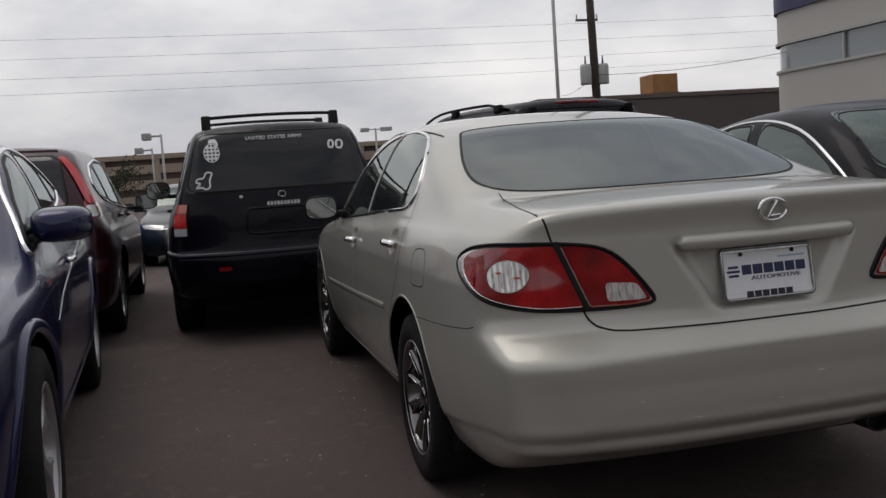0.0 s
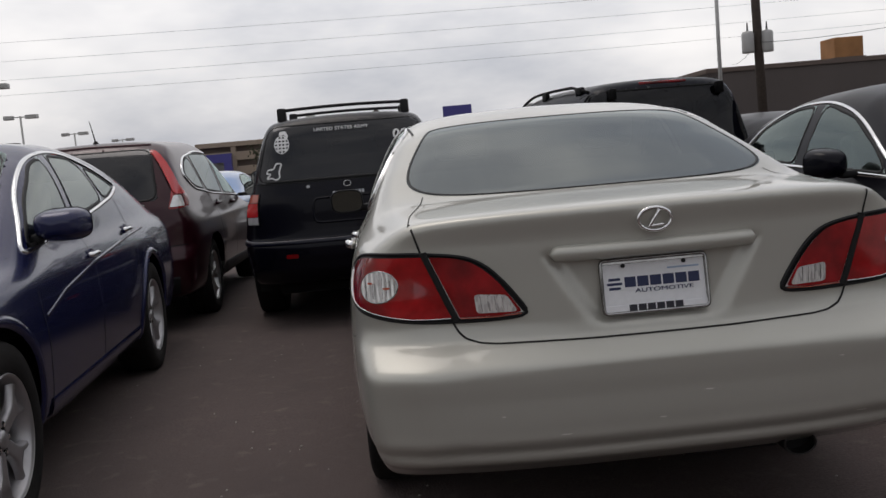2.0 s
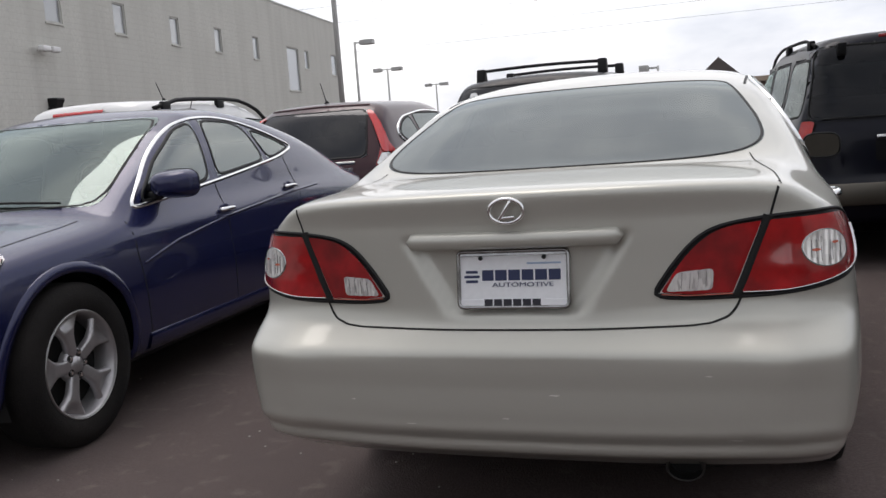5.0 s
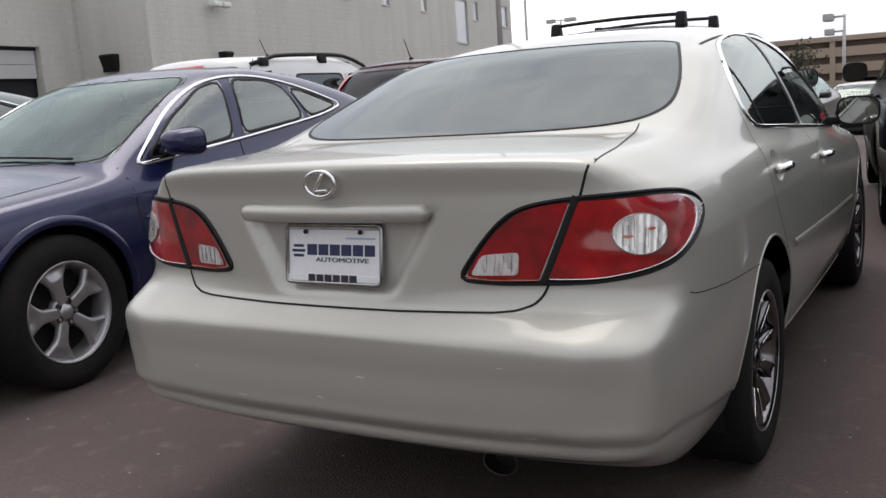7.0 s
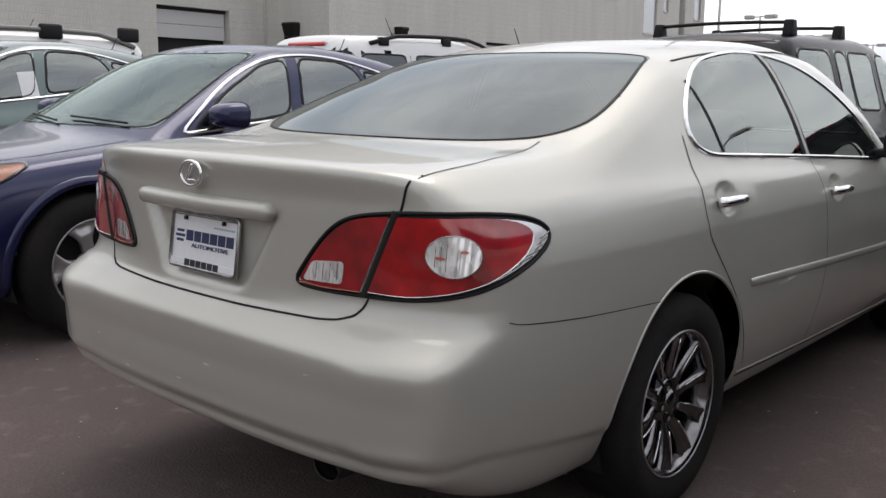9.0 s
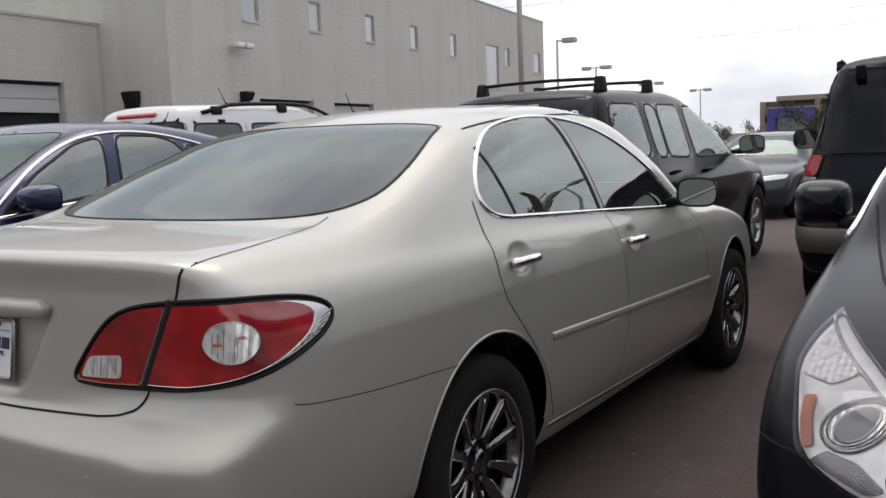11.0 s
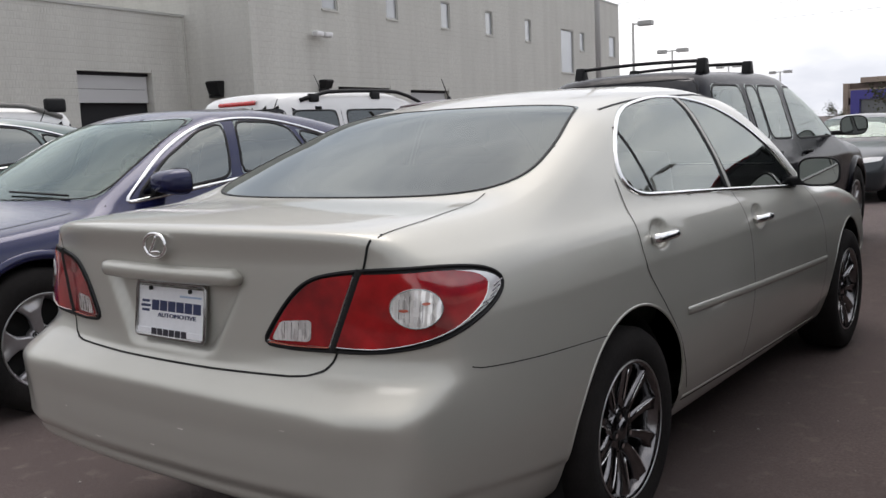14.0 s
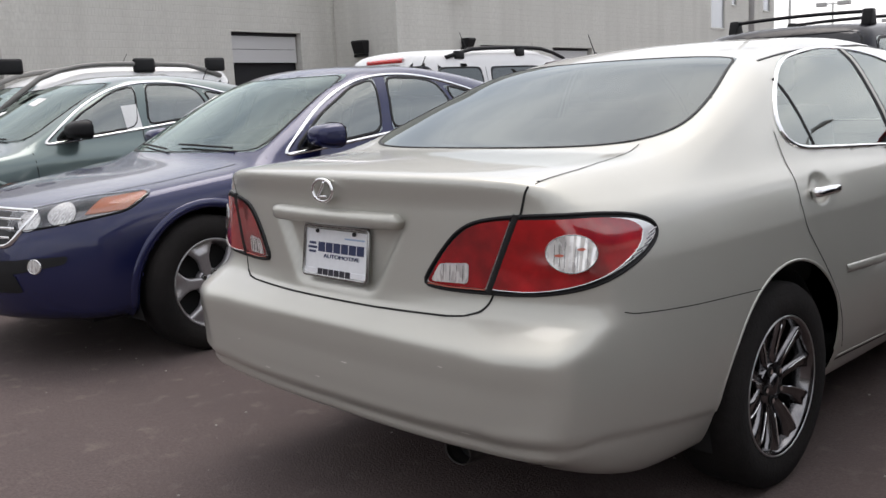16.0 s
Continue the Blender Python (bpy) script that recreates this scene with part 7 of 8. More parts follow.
def mottled(m):
    """Pale worn aggregate and darker oily patches over the asphalt."""
    nd, lk = m.node_tree.nodes, m.node_tree.links
    b = nd["Principled BSDF"]
    last = b.inputs["Base Color"].links[0].from_socket
    co = nd.new("ShaderNodeTexCoord")
    for scale, lo, hi, amount, colour in ((3.2, 0.52, 0.72, 0.45, (0.062, 0.046, 0.046)), (9.0, 0.58, 0.75, 0.35, (0.22, 0.18, 0.15)), (230.0, 0.60, 0.72, 0.55, (0.26, 0.23, 0.20)), (140.0, 0.60, 0.74, 0.6, (0.05, 0.038, 0.036))):
        n, r, x = nd.new("ShaderNodeTexNoise"), nd.new("ShaderNodeMapRange"), nd.new("ShaderNodeMixRGB")
        n.inputs["Scale"].default_value, n.inputs["Detail"].default_value = scale, 5.0
        r.inputs["From Min"].default_value, r.inputs["From Max"].default_value, r.inputs["To Max"].default_value = lo, hi, amount
        x.inputs[2].default_value = (*colour, 1)
        lk.new(co.outputs["Object"], n.inputs["Vector"])
        lk.new(n.outputs["Fac"], r.inputs["Value"])
        lk.new(r.outputs[0], x.inputs[0])
        lk.new(last, x.inputs[1])
        last = x.outputs[0]
    lk.new(last, b.inputs["Base Color"])


mottled(ASPHALT)
bm = bmesh.new()
xs = [-600, -200, -80, -40, -20, -16, -10, -7, -4, 0, 10, 20, 40, 80, 200, 600]
ys = [-600, -200, -60, -20, -8, 0, 8, 10, 12, 16, 20, 30, 38, 60, 100, 200, 600]
vs = [[bm.verts.new((x, y, fall(y) + rise(x))) for x in xs] for y in ys]
for a, b in zip(vs, vs[1:]):
    for i in range(len(xs) - 1):
        bm.faces.new((a[i], a[i + 1], b[i + 1], b[i]))
part("ground", bm, ASPHALT, None, "worn brownish grey asphalt of a car park", kind="structure", category="ground", smooth=True)
rng = random.Random(4)
bm = bmesh.new()
for k in range(420):
    x, y = rng.uniform(-4, 4.5), rng.uniform(-3.5, 4.5)
    r = rng.uniform(0.002, 0.007)
    bmesh.ops.create_icosphere(bm, subdivisions=1, radius=r, matrix=Matrix.Translation((x, y, r * 0.3)) @ Matrix.Diagonal((1, rng.uniform(0.6, 1.4), 0.6, 1)))
part("gravel", bm, material("pale grit", (0.30, 0.28, 0.26), rough=0.9), None, "loose pale grit scattered on the asphalt", kind="stuff", category="gravel")

# ---- grey block building ----
BLOCK = material("grey painted block", (0.60, 0.595, 0.55), rough=0.85, grain=0.13, grain_scale=9, stain=0.12, stain_scale=0.5, bump=0.3, bump_scale=30)


def coursed(m, across, along, depth=0.35):
    """Adds block courses or ribs to a painted wall's relief."""
    nd, lk = m.node_tree.nodes, m.node_tree.links
    co, br = nd.new("ShaderNodeTexCoord"), nd.new("ShaderNodeTexBrick")
    sw = nd.new("ShaderNodeSeparateXYZ")
    cm = nd.new("ShaderNodeCombineXYZ")
    lk.new(co.outputs["Object"], sw.inputs[0])
    ad = nd.new("ShaderNodeMath")
    ad.operation = "ADD"
    lk.new(sw.outputs[0], ad.inputs[0])
    lk.new(sw.outputs[1], ad.inputs[1])
    lk.new(ad.outputs[0], cm.inputs[0])
    lk.new(sw.outputs[2], cm.inputs[1])
    lk.new(cm.outputs[0], br.inputs["Vector"])
    br.inputs["Scale"].default_value = 1.0
    br.inputs["Brick Width"].default_value, br.inputs["Row Height"].default_value = along, across
    br.inputs["Mortar Size"].default_value = 0.012
    pb = nd["Principled BSDF"]
    tone = pb.inputs["Base Color"].links[0].from_socket
    run, rn = nd.new("ShaderNodeMapping"), nd.new("ShaderNodeTexNoise")
    run.inputs["Scale"].default_value = (1.6, 1.6, 0.10)
    rn.inputs["Scale"].default_value, rn.inputs["Detail"].default_value = 1.0, 7.0
    lk.new(co.outputs["Object"], run.inputs["Vector"])
    lk.new(run.outputs[0], rn.inputs["Vector"])
    fade = nd.new("ShaderNodeMapRange")
    fade.inputs["From Min"].default_value, fade.inputs["From Max"].default_value, fade.inputs["To Max"].default_value = 0.42, 0.72, 0.26
    lk.new(rn.outputs["Fac"], fade.inputs["Value"])
    joint = nd.new("ShaderNodeMath")
    joint.operation = "MULTIPLY_ADD"
    joint.inputs[1].default_value = 0.14
    lk.new(br.outputs["Fac"], joint.inputs[0])
    lk.new(fade.outputs[0], joint.inputs[2])
    worn = nd.new("ShaderNodeMixRGB")
    worn.inputs[2].default_value = (0.36, 0.35, 0.32, 1)
    lk.new(joint.outputs[0], worn.inputs[0])
    lk.new(tone, worn.inputs[1])
    lk.new(worn.outputs[0], pb.inputs["Base Color"])
    bp = nd.new("ShaderNodeBump")
    bp.inputs["Strength"].default_value, bp.inputs["Distance"].default_value = depth, 0.02
    lk.new(br.outputs["Fac"], bp.inputs["Height"])
    bp.invert = True
    old = [n for n in nd if n.type == "BUMP" and n != bp]
    if old:
        lk.new(old[0].outputs[0], bp.inputs["Normal"])
    lk.new(bp.outputs[0], nd["Principled BSDF"].inputs["Normal"])


BLOCK_RIBBED = material("grey ribbed block", (0.60, 0.595, 0.55), rough=0.85, grain=0.13, grain_scale=9, stain=0.12, stain_scale=0.5, bump=0.2, bump_scale=30)
coursed(BLOCK, 0.2, 0.4)
coursed(BLOCK_RIBBED, 0.2, 0.1, 0.6)
WHITE_DOOR = material("pale garage door", (0.50, 0.50, 0.50), rough=0.6, grain=0.05)
DARK_FILL = material("near-black fill", (0.015, 0.015, 0.017), rough=0.9)
PANE = material("grey window pane", (0.16, 0.17, 0.18), rough=0.08, coat=1.0)
# upper panes in an even pale grey
PALE_PANE = material("pale window pane", (0.36, 0.38, 0.40), rough=0.15, coat=1.0)
FRAME_GREY = material("grey metal frame", (0.42, 0.42, 0.40), rough=0.5)


def wall(name, bm, mat, label, category="wall"):
    return part(name, bm, mat, None, label, kind="structure", category=category)


def pierced(name, mat, label, x0, x1, y0, y1, z1, holes):
    """A wall in the plane x, from x0 to x1 thick, with openings (y0, y1, z0, z1) right through it."""
    cuts_y = sorted({y0, y1, *[h[0] for h in holes], *[h[1] for h in holes]})
    bm = bmesh.new()
    for a, b in zip(cuts_y, cuts_y[1:]):
        mid = (a + b) / 2
        zs = 0.0
        for h in sorted([h for h in holes if h[0] < mid < h[1]], key=lambda h: h[2]):
            if h[2] > zs + 1e-6:
                box(bm, x0, x1, a, b, zs, h[2])
            zs = h[3]
        box(bm, x0, x1, a, b, zs, z1)
    bmesh.ops.remove_doubles(bm, verts=bm.verts, dist=1e-4)
    return wall(name, bm, mat, label)


SITE = pose(-19.87, 17.9, 0, 0, 0, 8.4)   # the building's near corner; its long wall runs along local y
FRONT, WING, CORNER, FAR, TOP, WING_TOP = 0.0, -2.7, 0.0, 36.8, 8.9, 5.35


def sited(ob):
    ob.matrix_world = SITE @ ob.matrix_world
    return ob


upper = [(3.86, 4.80, 5.70, 6.85), (8.05, 8.90, 5.72, 6.85), (12.45, 13.25, 5.68, 6.82), (16.75, 17.55, 5.70, 6.80), (21.35, 22.15, 5.68, 6.82), (26.35, 28.35, 4.26, 6.70), (29.4, 30.2, 5.62, 6.72), (34.75, 36.05, 5.52, 6.84)]
doors = [(4.55, 8.0, 0.0, 3.07), (9.57, 12.8, 0.0, 3.04)]
sited(pierced("wall_main", BLOCK, "grey painted block wall with small upper windows", FRONT - 0.3, FRONT, CORNER, FAR, TOP, upper + doors))
sited(wall("wall_return", box(bmesh.new(), WING - 10, FRONT - 0.3, CORNER, CORNER + 0.3, 0, TOP), BLOCK, "grey painted block return wall"))
sited(wall("wall_far_end", box(bmesh.new(), WING - 10, FRONT - 0.3, FAR - 0.3, FAR, 0, TOP), BLOCK, "grey painted block end wall"))
sited(wall("wall_back", box(bmesh.new(), WING - 10.3, WING - 10, -50, FAR, 0, TOP), BLOCK, "grey painted block back wall"))
wing_doors = [(-4.4, -1.6, 0.0, 3.53), (-14.4, -11.4, 0.0, 3.53)]
sited(pierced("wall_wing", BLOCK_RIBBED, "grey ribbed block wing with garage doors", WING - 0.3, WING, -50, CORNER, WING_TOP, wing_doors))
sited(wall("roof_main", box(bmesh.new(), WING - 10, FRONT - 0.3, CORNER + 0.3, FAR - 0.3, 8.4, 8.6), BLOCK, "flat roof slab", "roof"))
sited(wall("roof_wing", box(bmesh.new(), WING - 10, WING - 0.3, -50, CORNER, 4.85, 5.05), BLOCK, "flat roof slab", "roof"))
sited(wall("trim_wing", box(bmesh.new(), WING - 0.34, WING + 0.04, -50, CORNER - 0.01, WING_TOP, WING_TOP + 0.08), FRAME_GREY, "thin metal wall cap", "trim"))
sited(wall("trim_main", box(bmesh.new(), FRONT - 0.34, FRONT + 0.04, CORNER - 0.04, FAR + 0.04, TOP, TOP + 0.07), FRAME_GREY, "thin metal wall cap", "trim"))
sited(wall("trim_joint", box(bmesh.new(), WING + 0.005, WING + 0.03, -0.10, -0.06, 0, WING_TOP), BLOCK, "vertical joint cover", "trim"))
for k, (a, b, c, d) in enumerate(upper):
    win = sited(thing("window_%d" % (k + 1), "small grey framed upper window in a block wall", "window", "upper windows", "structure"))
    part("pane", box(bmesh.new(), FRONT - 0.12, FRONT - 0.09, a + 0.05, b - 0.05, c + 0.05, d - 0.05), PALE_PANE, win)
    bm = bmesh.new()
    for q in ((a, a + 0.06, c, d), (b - 0.06, b, c, d), (a + 0.06, b - 0.06, c, c + 0.06), (a + 0.06, b - 0.06, d - 0.06, d)):
        box(bm, FRONT - 0.14, FRONT - 0.04, *q)
    part("window_frame", bm, FRAME_GREY, win)
    part("window_sill", box(bmesh.new(), FRONT - 0.02, FRONT + 0.04, a - 0.04, b + 0.04, c - 0.06, c - 0.003), BLOCK, win)
for k, (xw, (a, b, c, d)) in enumerate([(FRONT, q) for q in doors] + [(WING, q) for q in wing_doors]):
    door = sited(thing("door_%d" % (k + 1), "pale sectional garage door standing partly open", "door", "garage doors", "structure"))
    low = 2.62 if xw == WING else 0.02
    n = 2 if xw == WING else 5
    for j in range(n):
        z0, z1 = low + (d - 0.10 - low) * j / n, low + (d - 0.10 - low) * (j + 1) / n
        part("panel", box(bmesh.new(), xw - 0.22, xw - 0.18, a + 0.05, b - 0.05, z0 + 0.006, z1 - 0.006, 0.008), WHITE_DOOR, door)
    part("header", box(bmesh.new(), xw - 0.24, xw - 0.16, a, b, d - 0.09, d - 0.003), DARK_FILL, door)
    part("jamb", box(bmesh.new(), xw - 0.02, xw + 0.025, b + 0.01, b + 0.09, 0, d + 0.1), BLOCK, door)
    # solid near-black box paints the shade behind each door opening
    part("doorway_shade_box", box(bmesh.new(), xw - 3.0, xw - 0.35, a - 0.2, b + 0.2, 0.0, d + 0.1), DARK_FILL, door)
cctv = thing("security_camera", "white twin security camera on a wall bracket", "camera", "", "", SITE @ pose(FRONT, 3.35, 4.80))
part("bracket", box(bmesh.new(), 0.0, 0.35, -0.06, 0.06, -0.05, 0.05, 0.02), WHITE_VINYL, cctv)
for s in (1, -1):
    part("camera_head", box(bmesh.new(), 0.22, 0.45, s * 0.26 - 0.2, s * 0.26 + 0.2, -0.12, 0.06, 0.05), WHITE_VINYL, cctv, smooth=True)


def wall_lamp(m, w, h):
    """A dark wall lamp: a box that flares to its top, on a base plate."""
    lamp = thing("wall_lamp", "dark metal wall lamp fixed to a block wall", "lamp", "wall lamps", "", m)
    bm = bmesh.new()
    rings = [[bm.verts.new((sx * w * 0.5 * k, y, z)) for sx, y in ((-1, 0.0), (1, 0.0), (1, -d), (-1, -d))] for z, k, d in ((-h / 2, 0.86, 0.24), (h / 2 - 0.05, 1.0, 0.34), (h / 2, 0.94, 0.30))]
    for A, B in zip(rings, rings[1:]):
        for q in range(4):
            bm.faces.new((A[q], A[(q + 1) % 4], B[(q + 1) % 4], B[q]))
    bm.faces.new(rings[0])
    bm.faces.new(rings[-1])
    bmesh.ops.recalc_face_normals(bm, faces=bm.faces)
    part("housing", bm, BLACK_TRIM, lamp)
    part("base_plate", box(bmesh.new(), -w * 0.62, w * 0.40, -0.16, 0.0, -h / 2 - 0.10, -h / 2 - 0.003, 0.02), BLACK_TRIM, lamp)
    return lamp


wall_lamp(SITE @ pose(-1.45, 0.0, 3.03), 0.50, 0.42)
wall_lamp(SITE @ pose(0.0, 3.62, 3.12, 0, 0, 90), 0.42, 0.30)
# added unseen wall closes the car park behind the walk, darkening reflections
wall("wall_south_unseen", box(bmesh.new(), -40, 40, -13.3, -13.0, 0, 1.8), material("dull brown wall", (0.13, 0.115, 0.10), rough=0.85, grain=0.2, grain_scale=3, stain=0.2), "unseen plain dull brown wall added for darker reflections")

# ---- distant buildings ----
TAN = material("tan precast concrete", (0.36, 0.29, 0.225), rough=0.85, stain=0.15, stain_scale=0.1)
# darker copy of the tan, shade between the bands put into its colour
TAN_DARK = material("shaded brown band", (0.13, 0.10, 0.085), rough=0.85, stain=0.1, stain_scale=0.2)
garage = thing("parking_structure", "long low tan building with dark bands, blue entrance", "building", "", "", pose(0, 117, -1.2))
part("wall", box(bmesh.new(), -26.3, 52, 1.0, 18, 0, 5.9), TAN_DARK, garage)
for z0, z1 in ((0.0, 1.3), (2.2, 3.3), (4.1, 5.2)):
    part("band", box(bmesh.new(), -26.5, 52, 0.3, 1.0, z0, z1), TAN, garage)
part("parapet", box(bmesh.new(), -24.5, 52.2, 0.1, 1.2, 5.9, 6.5), TAN, garage)
for k in range(13):
    part("pier", box(bmesh.new(), -26.5 + 6.5 * k, -25.9 + 6.5 * k, 0.2, 1.0, 0, 5.9), TAN, garage)
BLUE_FRAME = material("blue violet cladding", (0.06, 0.055, 0.26), rough=0.5)
bm = bmesh.new()
for q in ((-25.4, -19.9, 3.9, 5.0), (-25.4, -24.4, 0, 3.9), (-20.9, -19.9, 0, 3.9)):
    box(bm, q[0], q[1], -0.8, 0.15, q[2], q[3])
part("blue_frame", bm, BLUE_FRAME, garage, "blue violet entrance frame")
part("glazing", box(bmesh.new(), -24.4, -20.9, -0.1, 0.1, 0, 3.9), PANE, garage)

CREAM = material("cream grey render", (0.50, 0.485, 0.46), rough=0.8, stain=0.06, stain_scale=0.3)
GLASS_BAND = material("grey glazing band", (0.22, 0.25, 0.26), rough=0.12, coat=1.0)
NAVY_BAND = material("navy parapet band", (0.04, 0.04, 0.11), rough=0.5)
show = thing("round_showroom", "cream rounded showroom with a glazing band and navy parapet", "building", "", "", pose(15.2, 22.5, 0))


def round_corner(name, out, z0, z1, mat, label=""):
    """One storey band of the showroom, whose outer corner is rounded."""
    r, n = 1.6 + out, 14
    pts = [(-out, -40)] + [(1.6 - r * math.cos(t), -1.6 + r * math.sin(t)) for t in np.linspace(0, math.pi / 2, n)] + [(25, out), (25, -40)]
    bm = bmesh.new()
    lo, hi = [bm.verts.new((x, y, z0)) for x, y in pts], [bm.verts.new((x, y, z1)) for x, y in pts]
    for k in range(len(pts)):
        bm.faces.new((lo[k - 1], lo[k], hi[k], hi[k - 1]))
    bm.faces.new(hi)
    bmesh.ops.recalc_face_normals(bm, faces=bm.faces)
    part(name, bm, mat, show, label)


round_corner("wall", 0.0, 0.0, 3.30, CREAM)
round_corner("ledge", 0.06, 3.30, 3.38, FRAME_GREY)
round_corner("glazing", -0.05, 3.38, 4.10, GLASS_BAND)
round_corner("ledge", 0.06, 4.10, 4.18, FRAME_GREY)
round_corner("wall", 0.0, 4.18, 5.05, CREAM)
round_corner("parapet", 0.08, 5.05, 6.4, NAVY_BAND, "navy parapet band")
for k in range(14):
    part("mullion", box(bmesh.new(), -0.03, 0.03, -4.0 - 2.4 * k, -3.92 - 2.4 * k, 3.38, 4.10), FRAME_GREY, show)

SLATE_WALL = material("dark grey brown wall", (0.10, 0.085, 0.08), rough=0.85, stain=0.15, stain_scale=0.3)
low = thing("low_warehouse", "low dark brown warehouse with a flat roof", "building", "", "", pose(19.2, 47.5, -0.6))
part("wall", box(bmesh.new(), -1.5, 30, 0, 14, 0, 5.1), SLATE_WALL, low)
part("roof_edge", box(bmesh.new(), -1.6, 30.1, -0.1, 14.1, 5.1, 5.35), TAN_DARK, low)
stack = thing("roof_cooler", "orange brown rooftop cooler box", "roof cooler", "", "", pose(26.4, 49.4, 4.75))
part("cabinet", box(bmesh.new(), -0.85, 0.85, -0.85, 0.85, 0.0, 1.25, 0.03), material("rusty orange metal", (0.36, 0.17, 0.06), rough=0.7, stain=0.3, stain_scale=1), stack)
part("curb", box(bmesh.new(), -0.95, 0.95, -0.95, 0.95, -0.03, 0.12, 0.02), TAN_DARK, stack)

# ---- poles, lamps and wires ----
STEEL = material("galvanised steel", (0.46, 0.46, 0.45), rough=0.55, metal=0.3, grain=0.1)
POLE_WOOD = material("weathered pole wood", (0.07, 0.055, 0.045), rough=0.9, grain=0.3, grain_scale=12)


def street_lamp(x, y, z0, h, arms=2, turn=0.0, pole=0.09, head=0.75):
    lp = thing("street_lamp", "grey steel car park lamp with box heads", "street lamp", "car park lamps", "", pose(x, y, z0, 0, 0, turn))
    bm = bmesh.new()
    rod(bm, (0, 0, 0), (0, 0, h), pole, pole * 0.8, 10)
    part("pole", bm, STEEL, lp, smooth=True)
    for s in ((1, -1) if arms == 2 else (1,)):
        part("arm", box(bmesh.new(), min(0, s * 0.75), max(0, s * 0.75), -0.04, 0.04, h - 0.12, h - 0.04), STEEL, lp)
        part("lamp_head", box(bmesh.new(), s * 0.45 - 0.05, s * 0.45 + s * head + 0.05, -0.25, 0.25, h - 0.24, h + 0.06, 0.05), STEEL, lp)
    return lp


for x, y, top, arms in ((-22.2, 50.0, 7.2, 1), (-26.7, 66.4, 6.7, 2), (-29.2, 85.6, 6.25, 2), (-29.2, 101.5, 6.05, 2)):
    street_lamp(x, y, fall(y), top - fall(y), arms)
street_lamp(-14.2, 30.0, fall(30), 14.0, 2, pole=0.11)
street_lamp(-3.1, 38.7, fall(38.7), 3.45 - fall(38.7), 1, 180, pole=0.06, head=0.3)
street_lamp(-3.8, 44.6, fall(44.6), 3.1 - fall(44.6), 1, 180, pole=0.06, head=0.3)
street_lamp(11.5, 66, fall(66), 4.5 - fall(66), 2, 0)
street_lamp(11.98, 30.7, fall(31), 10.3, 2, 10, pole=0.08, head=1.1)

up = thing("utility_pole", "dark wooden utility pole with transformers and cross arms", "utility pole", "", "", pose(12.26, 27.62, fall(27.62)))
bm = bmesh.new()
rod(bm, (0, 0, 0), (-0.25, 0, 11.0), 0.17, 0.12, 12)
part("pole", bm, POLE_WOOD, up, smooth=True)
for z, w in ((9.6, 0.5), (8.9, 0.45), (8.3, 0.4), (7.7, 0.4), (6.6, 0.5)):
    part("cross_arm", box(bmesh.new(), -0.22 - w, -0.22 + w * 0.6, -0.05, 0.05, z - 0.035, z + 0.035), POLE_WOOD, up)
    for s in (-1, 0.6):
        bm = bmesh.new()
        rod(bm, (-0.22 + s * w * 0.95, 0, z + 0.03), (-0.22 + s * w * 0.95, 0, z + 0.2), 0.035, 0.025, 8)
        part("insulator", bm, STEEL, up)
for s in (-0.5, 0.16):
    bm = bmesh.new()
    lathe(bm, [(0, 0.0), (0, 0.19), (0.06, 0.2), (0.62, 0.2), (0.7, 0.17), (0.74, 0.0)], 18, m=pose(s, -0.1, 4.35, 0, -90, 0))
    part("transformer", bm, STEEL, up, "grey cylindrical transformer", smooth=True)
    bm = bmesh.new()
    rod(bm, (s, -0.1, 5.05), (s, -0.1, 5.35), 0.04, 0.02, 8)
    part("bushing", bm, BLACK_TRIM, up)


def wire(a, b, sag, r=0.012, n=24):
    a, b = Vector(a), Vector(b)
    bm = bmesh.new()
    tube(bm, [a.lerp(b, k / n) - Vector((0, 0, sag * 4 * (k / n) * (1 - k / n))) for k in range(n + 1)], r, 5)
    w = part("overhead_wire", bm, BLACK_TRIM, None, "thin dark overhead cable against the sky", category="cable")
    tagged(w, group="overhead wires")


for z in (14.6, 13.0, 11.4, 10.1):
    wire((-75, 78, z), (70, 84, z + 0.6), 0.8, 0.011)
for x, y in ((-75, 78), (70, 84)):
    tw = thing("wire_tower", "tall grey steel pole that carries the overhead cables", "utility pole", "wire towers", "", pose(x, y, fall(y)))
    bm = bmesh.new()
    rod(bm, (0, 0, 0), (0, 0, 17.5), 0.25, 0.15, 10)
    part("pole", bm, STEEL, tw, smooth=True)
wire((12.1, 27.6, 4.1), (19.2, 47.7, 4.9), 0.2, 0.010)
wire((12.1, 27.6, 4.1), (15.3, 21.0, 3.9), 0.15, 0.008)
wire((12.0, 27.6, 9.0), (14.0, 32.0, 4.2), 0.1, 0.008)

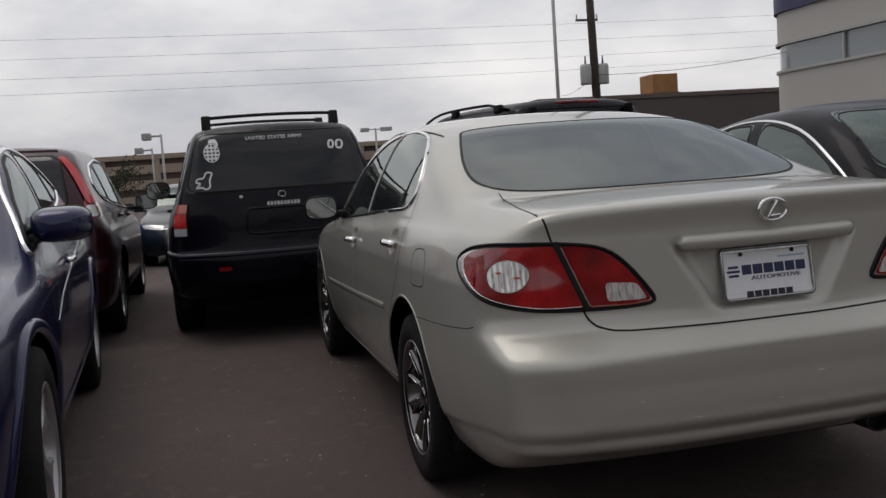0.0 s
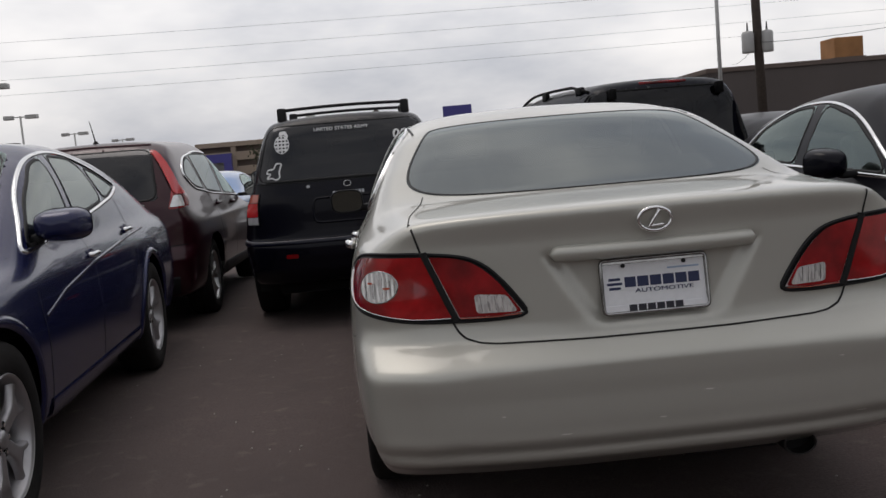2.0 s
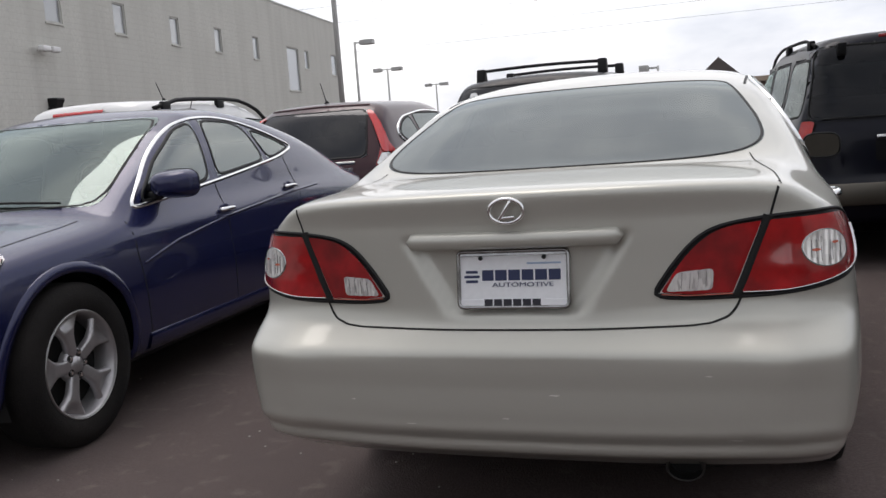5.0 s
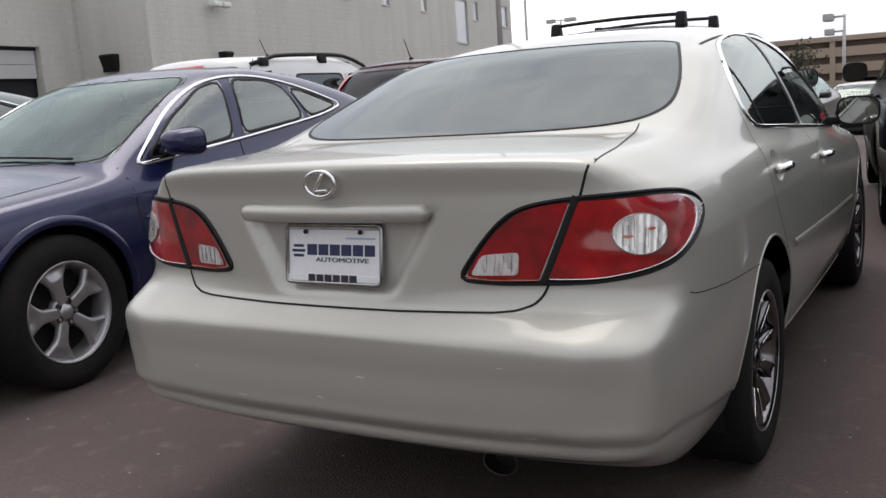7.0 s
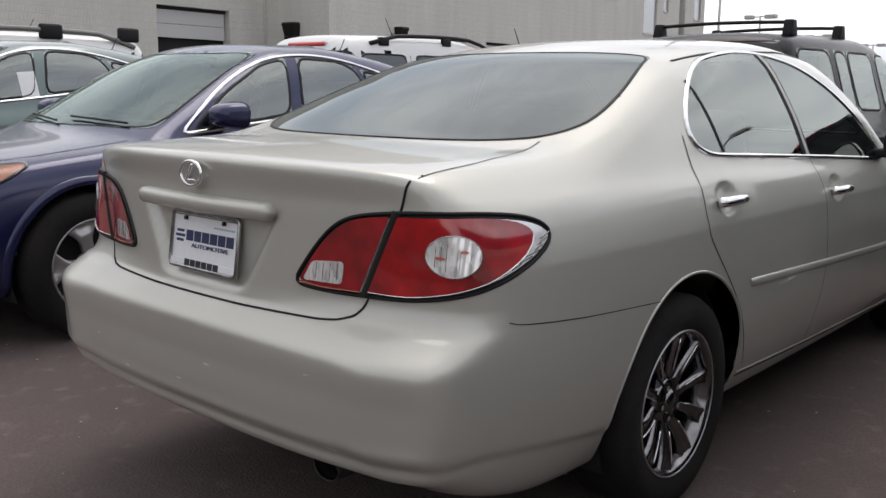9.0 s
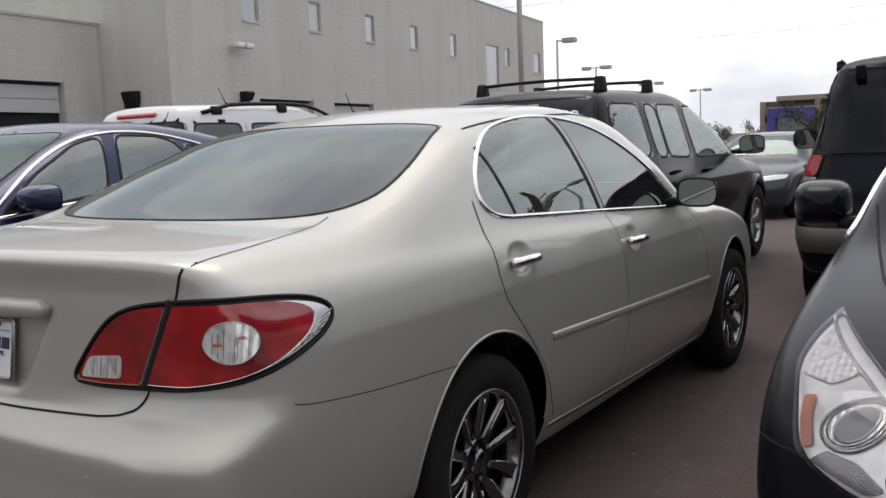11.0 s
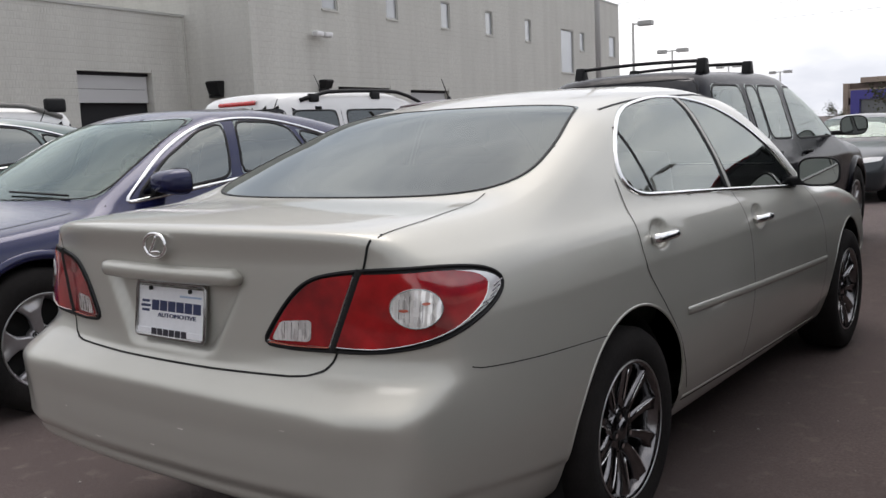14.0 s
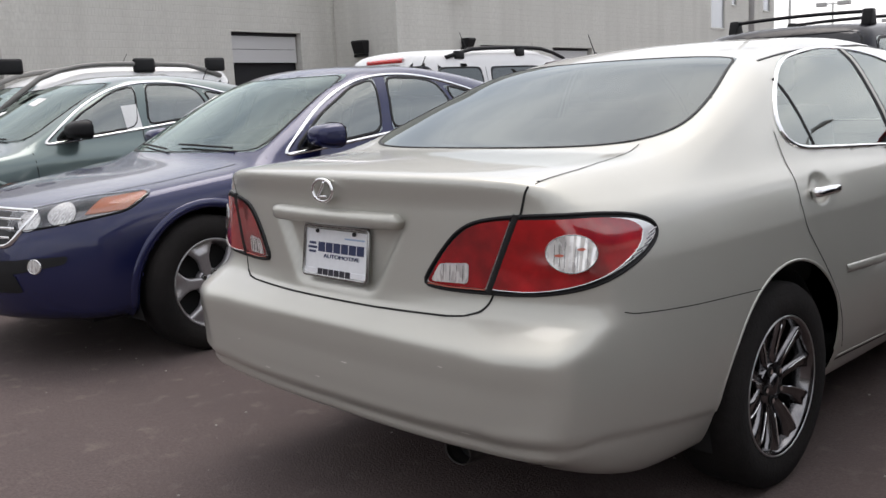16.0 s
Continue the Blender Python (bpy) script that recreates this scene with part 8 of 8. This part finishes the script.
# ---- small far things ----
sign = thing("blue_sign", "blue box sign on a steel post", "sign", "", "", pose(6.2, 77, fall(77)))
part("panel", box(bmesh.new(), -1.25, 1.25, -0.2, 0.2, 5.3, 6.35, 0.03), BLUE_FRAME, sign)
bm = bmesh.new()
rod(bm, (0, 0, 0), (0, 0, 5.4), 0.15, n=10)
part("post", bm, STEEL, sign)
kiosk = thing("gabled_kiosk", "small kiosk with a dark gabled roof", "kiosk", "", "", pose(-0.8, 47, fall(47)))
part("wall", box(bmesh.new(), -0.75, 0.75, -0.75, 0.75, 0, 4.0), CREAM, kiosk)
part("roof", prism(bmesh.new(), [(-1.0, 4.0), (1.0, 4.0), (0.0, 4.9)], 2.0, pose(0, 1.0, 0)), SLATE_WALL, kiosk)


BARK = material("bark", (0.09, 0.065, 0.05), rough=0.9, grain=0.3, grain_scale=20)
LEAF = material("dull green leaves", (0.055, 0.065, 0.03), rough=0.7, grain=0.4, grain_scale=3)


def tree(x, y, h, seed):
    """A small tree: tapered trunk, limbs and a ragged crown of many leaves."""
    rg = random.Random(seed)
    t = thing("tree", "small sparse tree with dull green leaves", "tree", "trees", "", pose(x, y, fall(y)))
    bm = bmesh.new()
    rod(bm, (0, 0, 0), (0, 0, h * 0.75), h * 0.03, h * 0.012, 8)
    tips = []
    for k in range(11):
        z, a = h * rg.uniform(0.3, 0.72), rg.uniform(0, 6.28)
        L_ = h * rg.uniform(0.18, 0.36)
        e = Vector((math.cos(a) * L_, math.sin(a) * L_, z + L_ * rg.uniform(0.5, 1.1)))
        rod(bm, (0, 0, z), e, h * 0.010, h * 0.004, 6)
        tips.append((Vector((0, 0, z)), e))
    part("trunk", bm, BARK, t, smooth=True)
    bm = bmesh.new()
    for a, e in tips:
        for _ in range(110):
            p_ = a.lerp(e, rg.uniform(0.45, 1.1)) + Vector((rg.gauss(0, 1), rg.gauss(0, 1), rg.gauss(0, 0.8))) * h * 0.055
            s_ = h * rg.uniform(0.012, 0.024)
            m_ = Matrix.Translation(p_) @ Euler((rg.uniform(0, 6), rg.uniform(0, 6), rg.uniform(0, 6))).to_matrix().to_4x4()
            bm.faces.new([bm.verts.new(m_ @ Vector(q)) for q in ((-s_, 0, 0), (0, -s_ * 0.5, 0), (s_, 0, 0), (0, s_ * 0.5, 0))])
    part("crown", bm, LEAF, t)


tree(-5.2, 37.5, 3.4, 3)
tree(-17.5, 68.0, 3.0, 5)
tree(-21.0, 92.0, 3.3, 8)
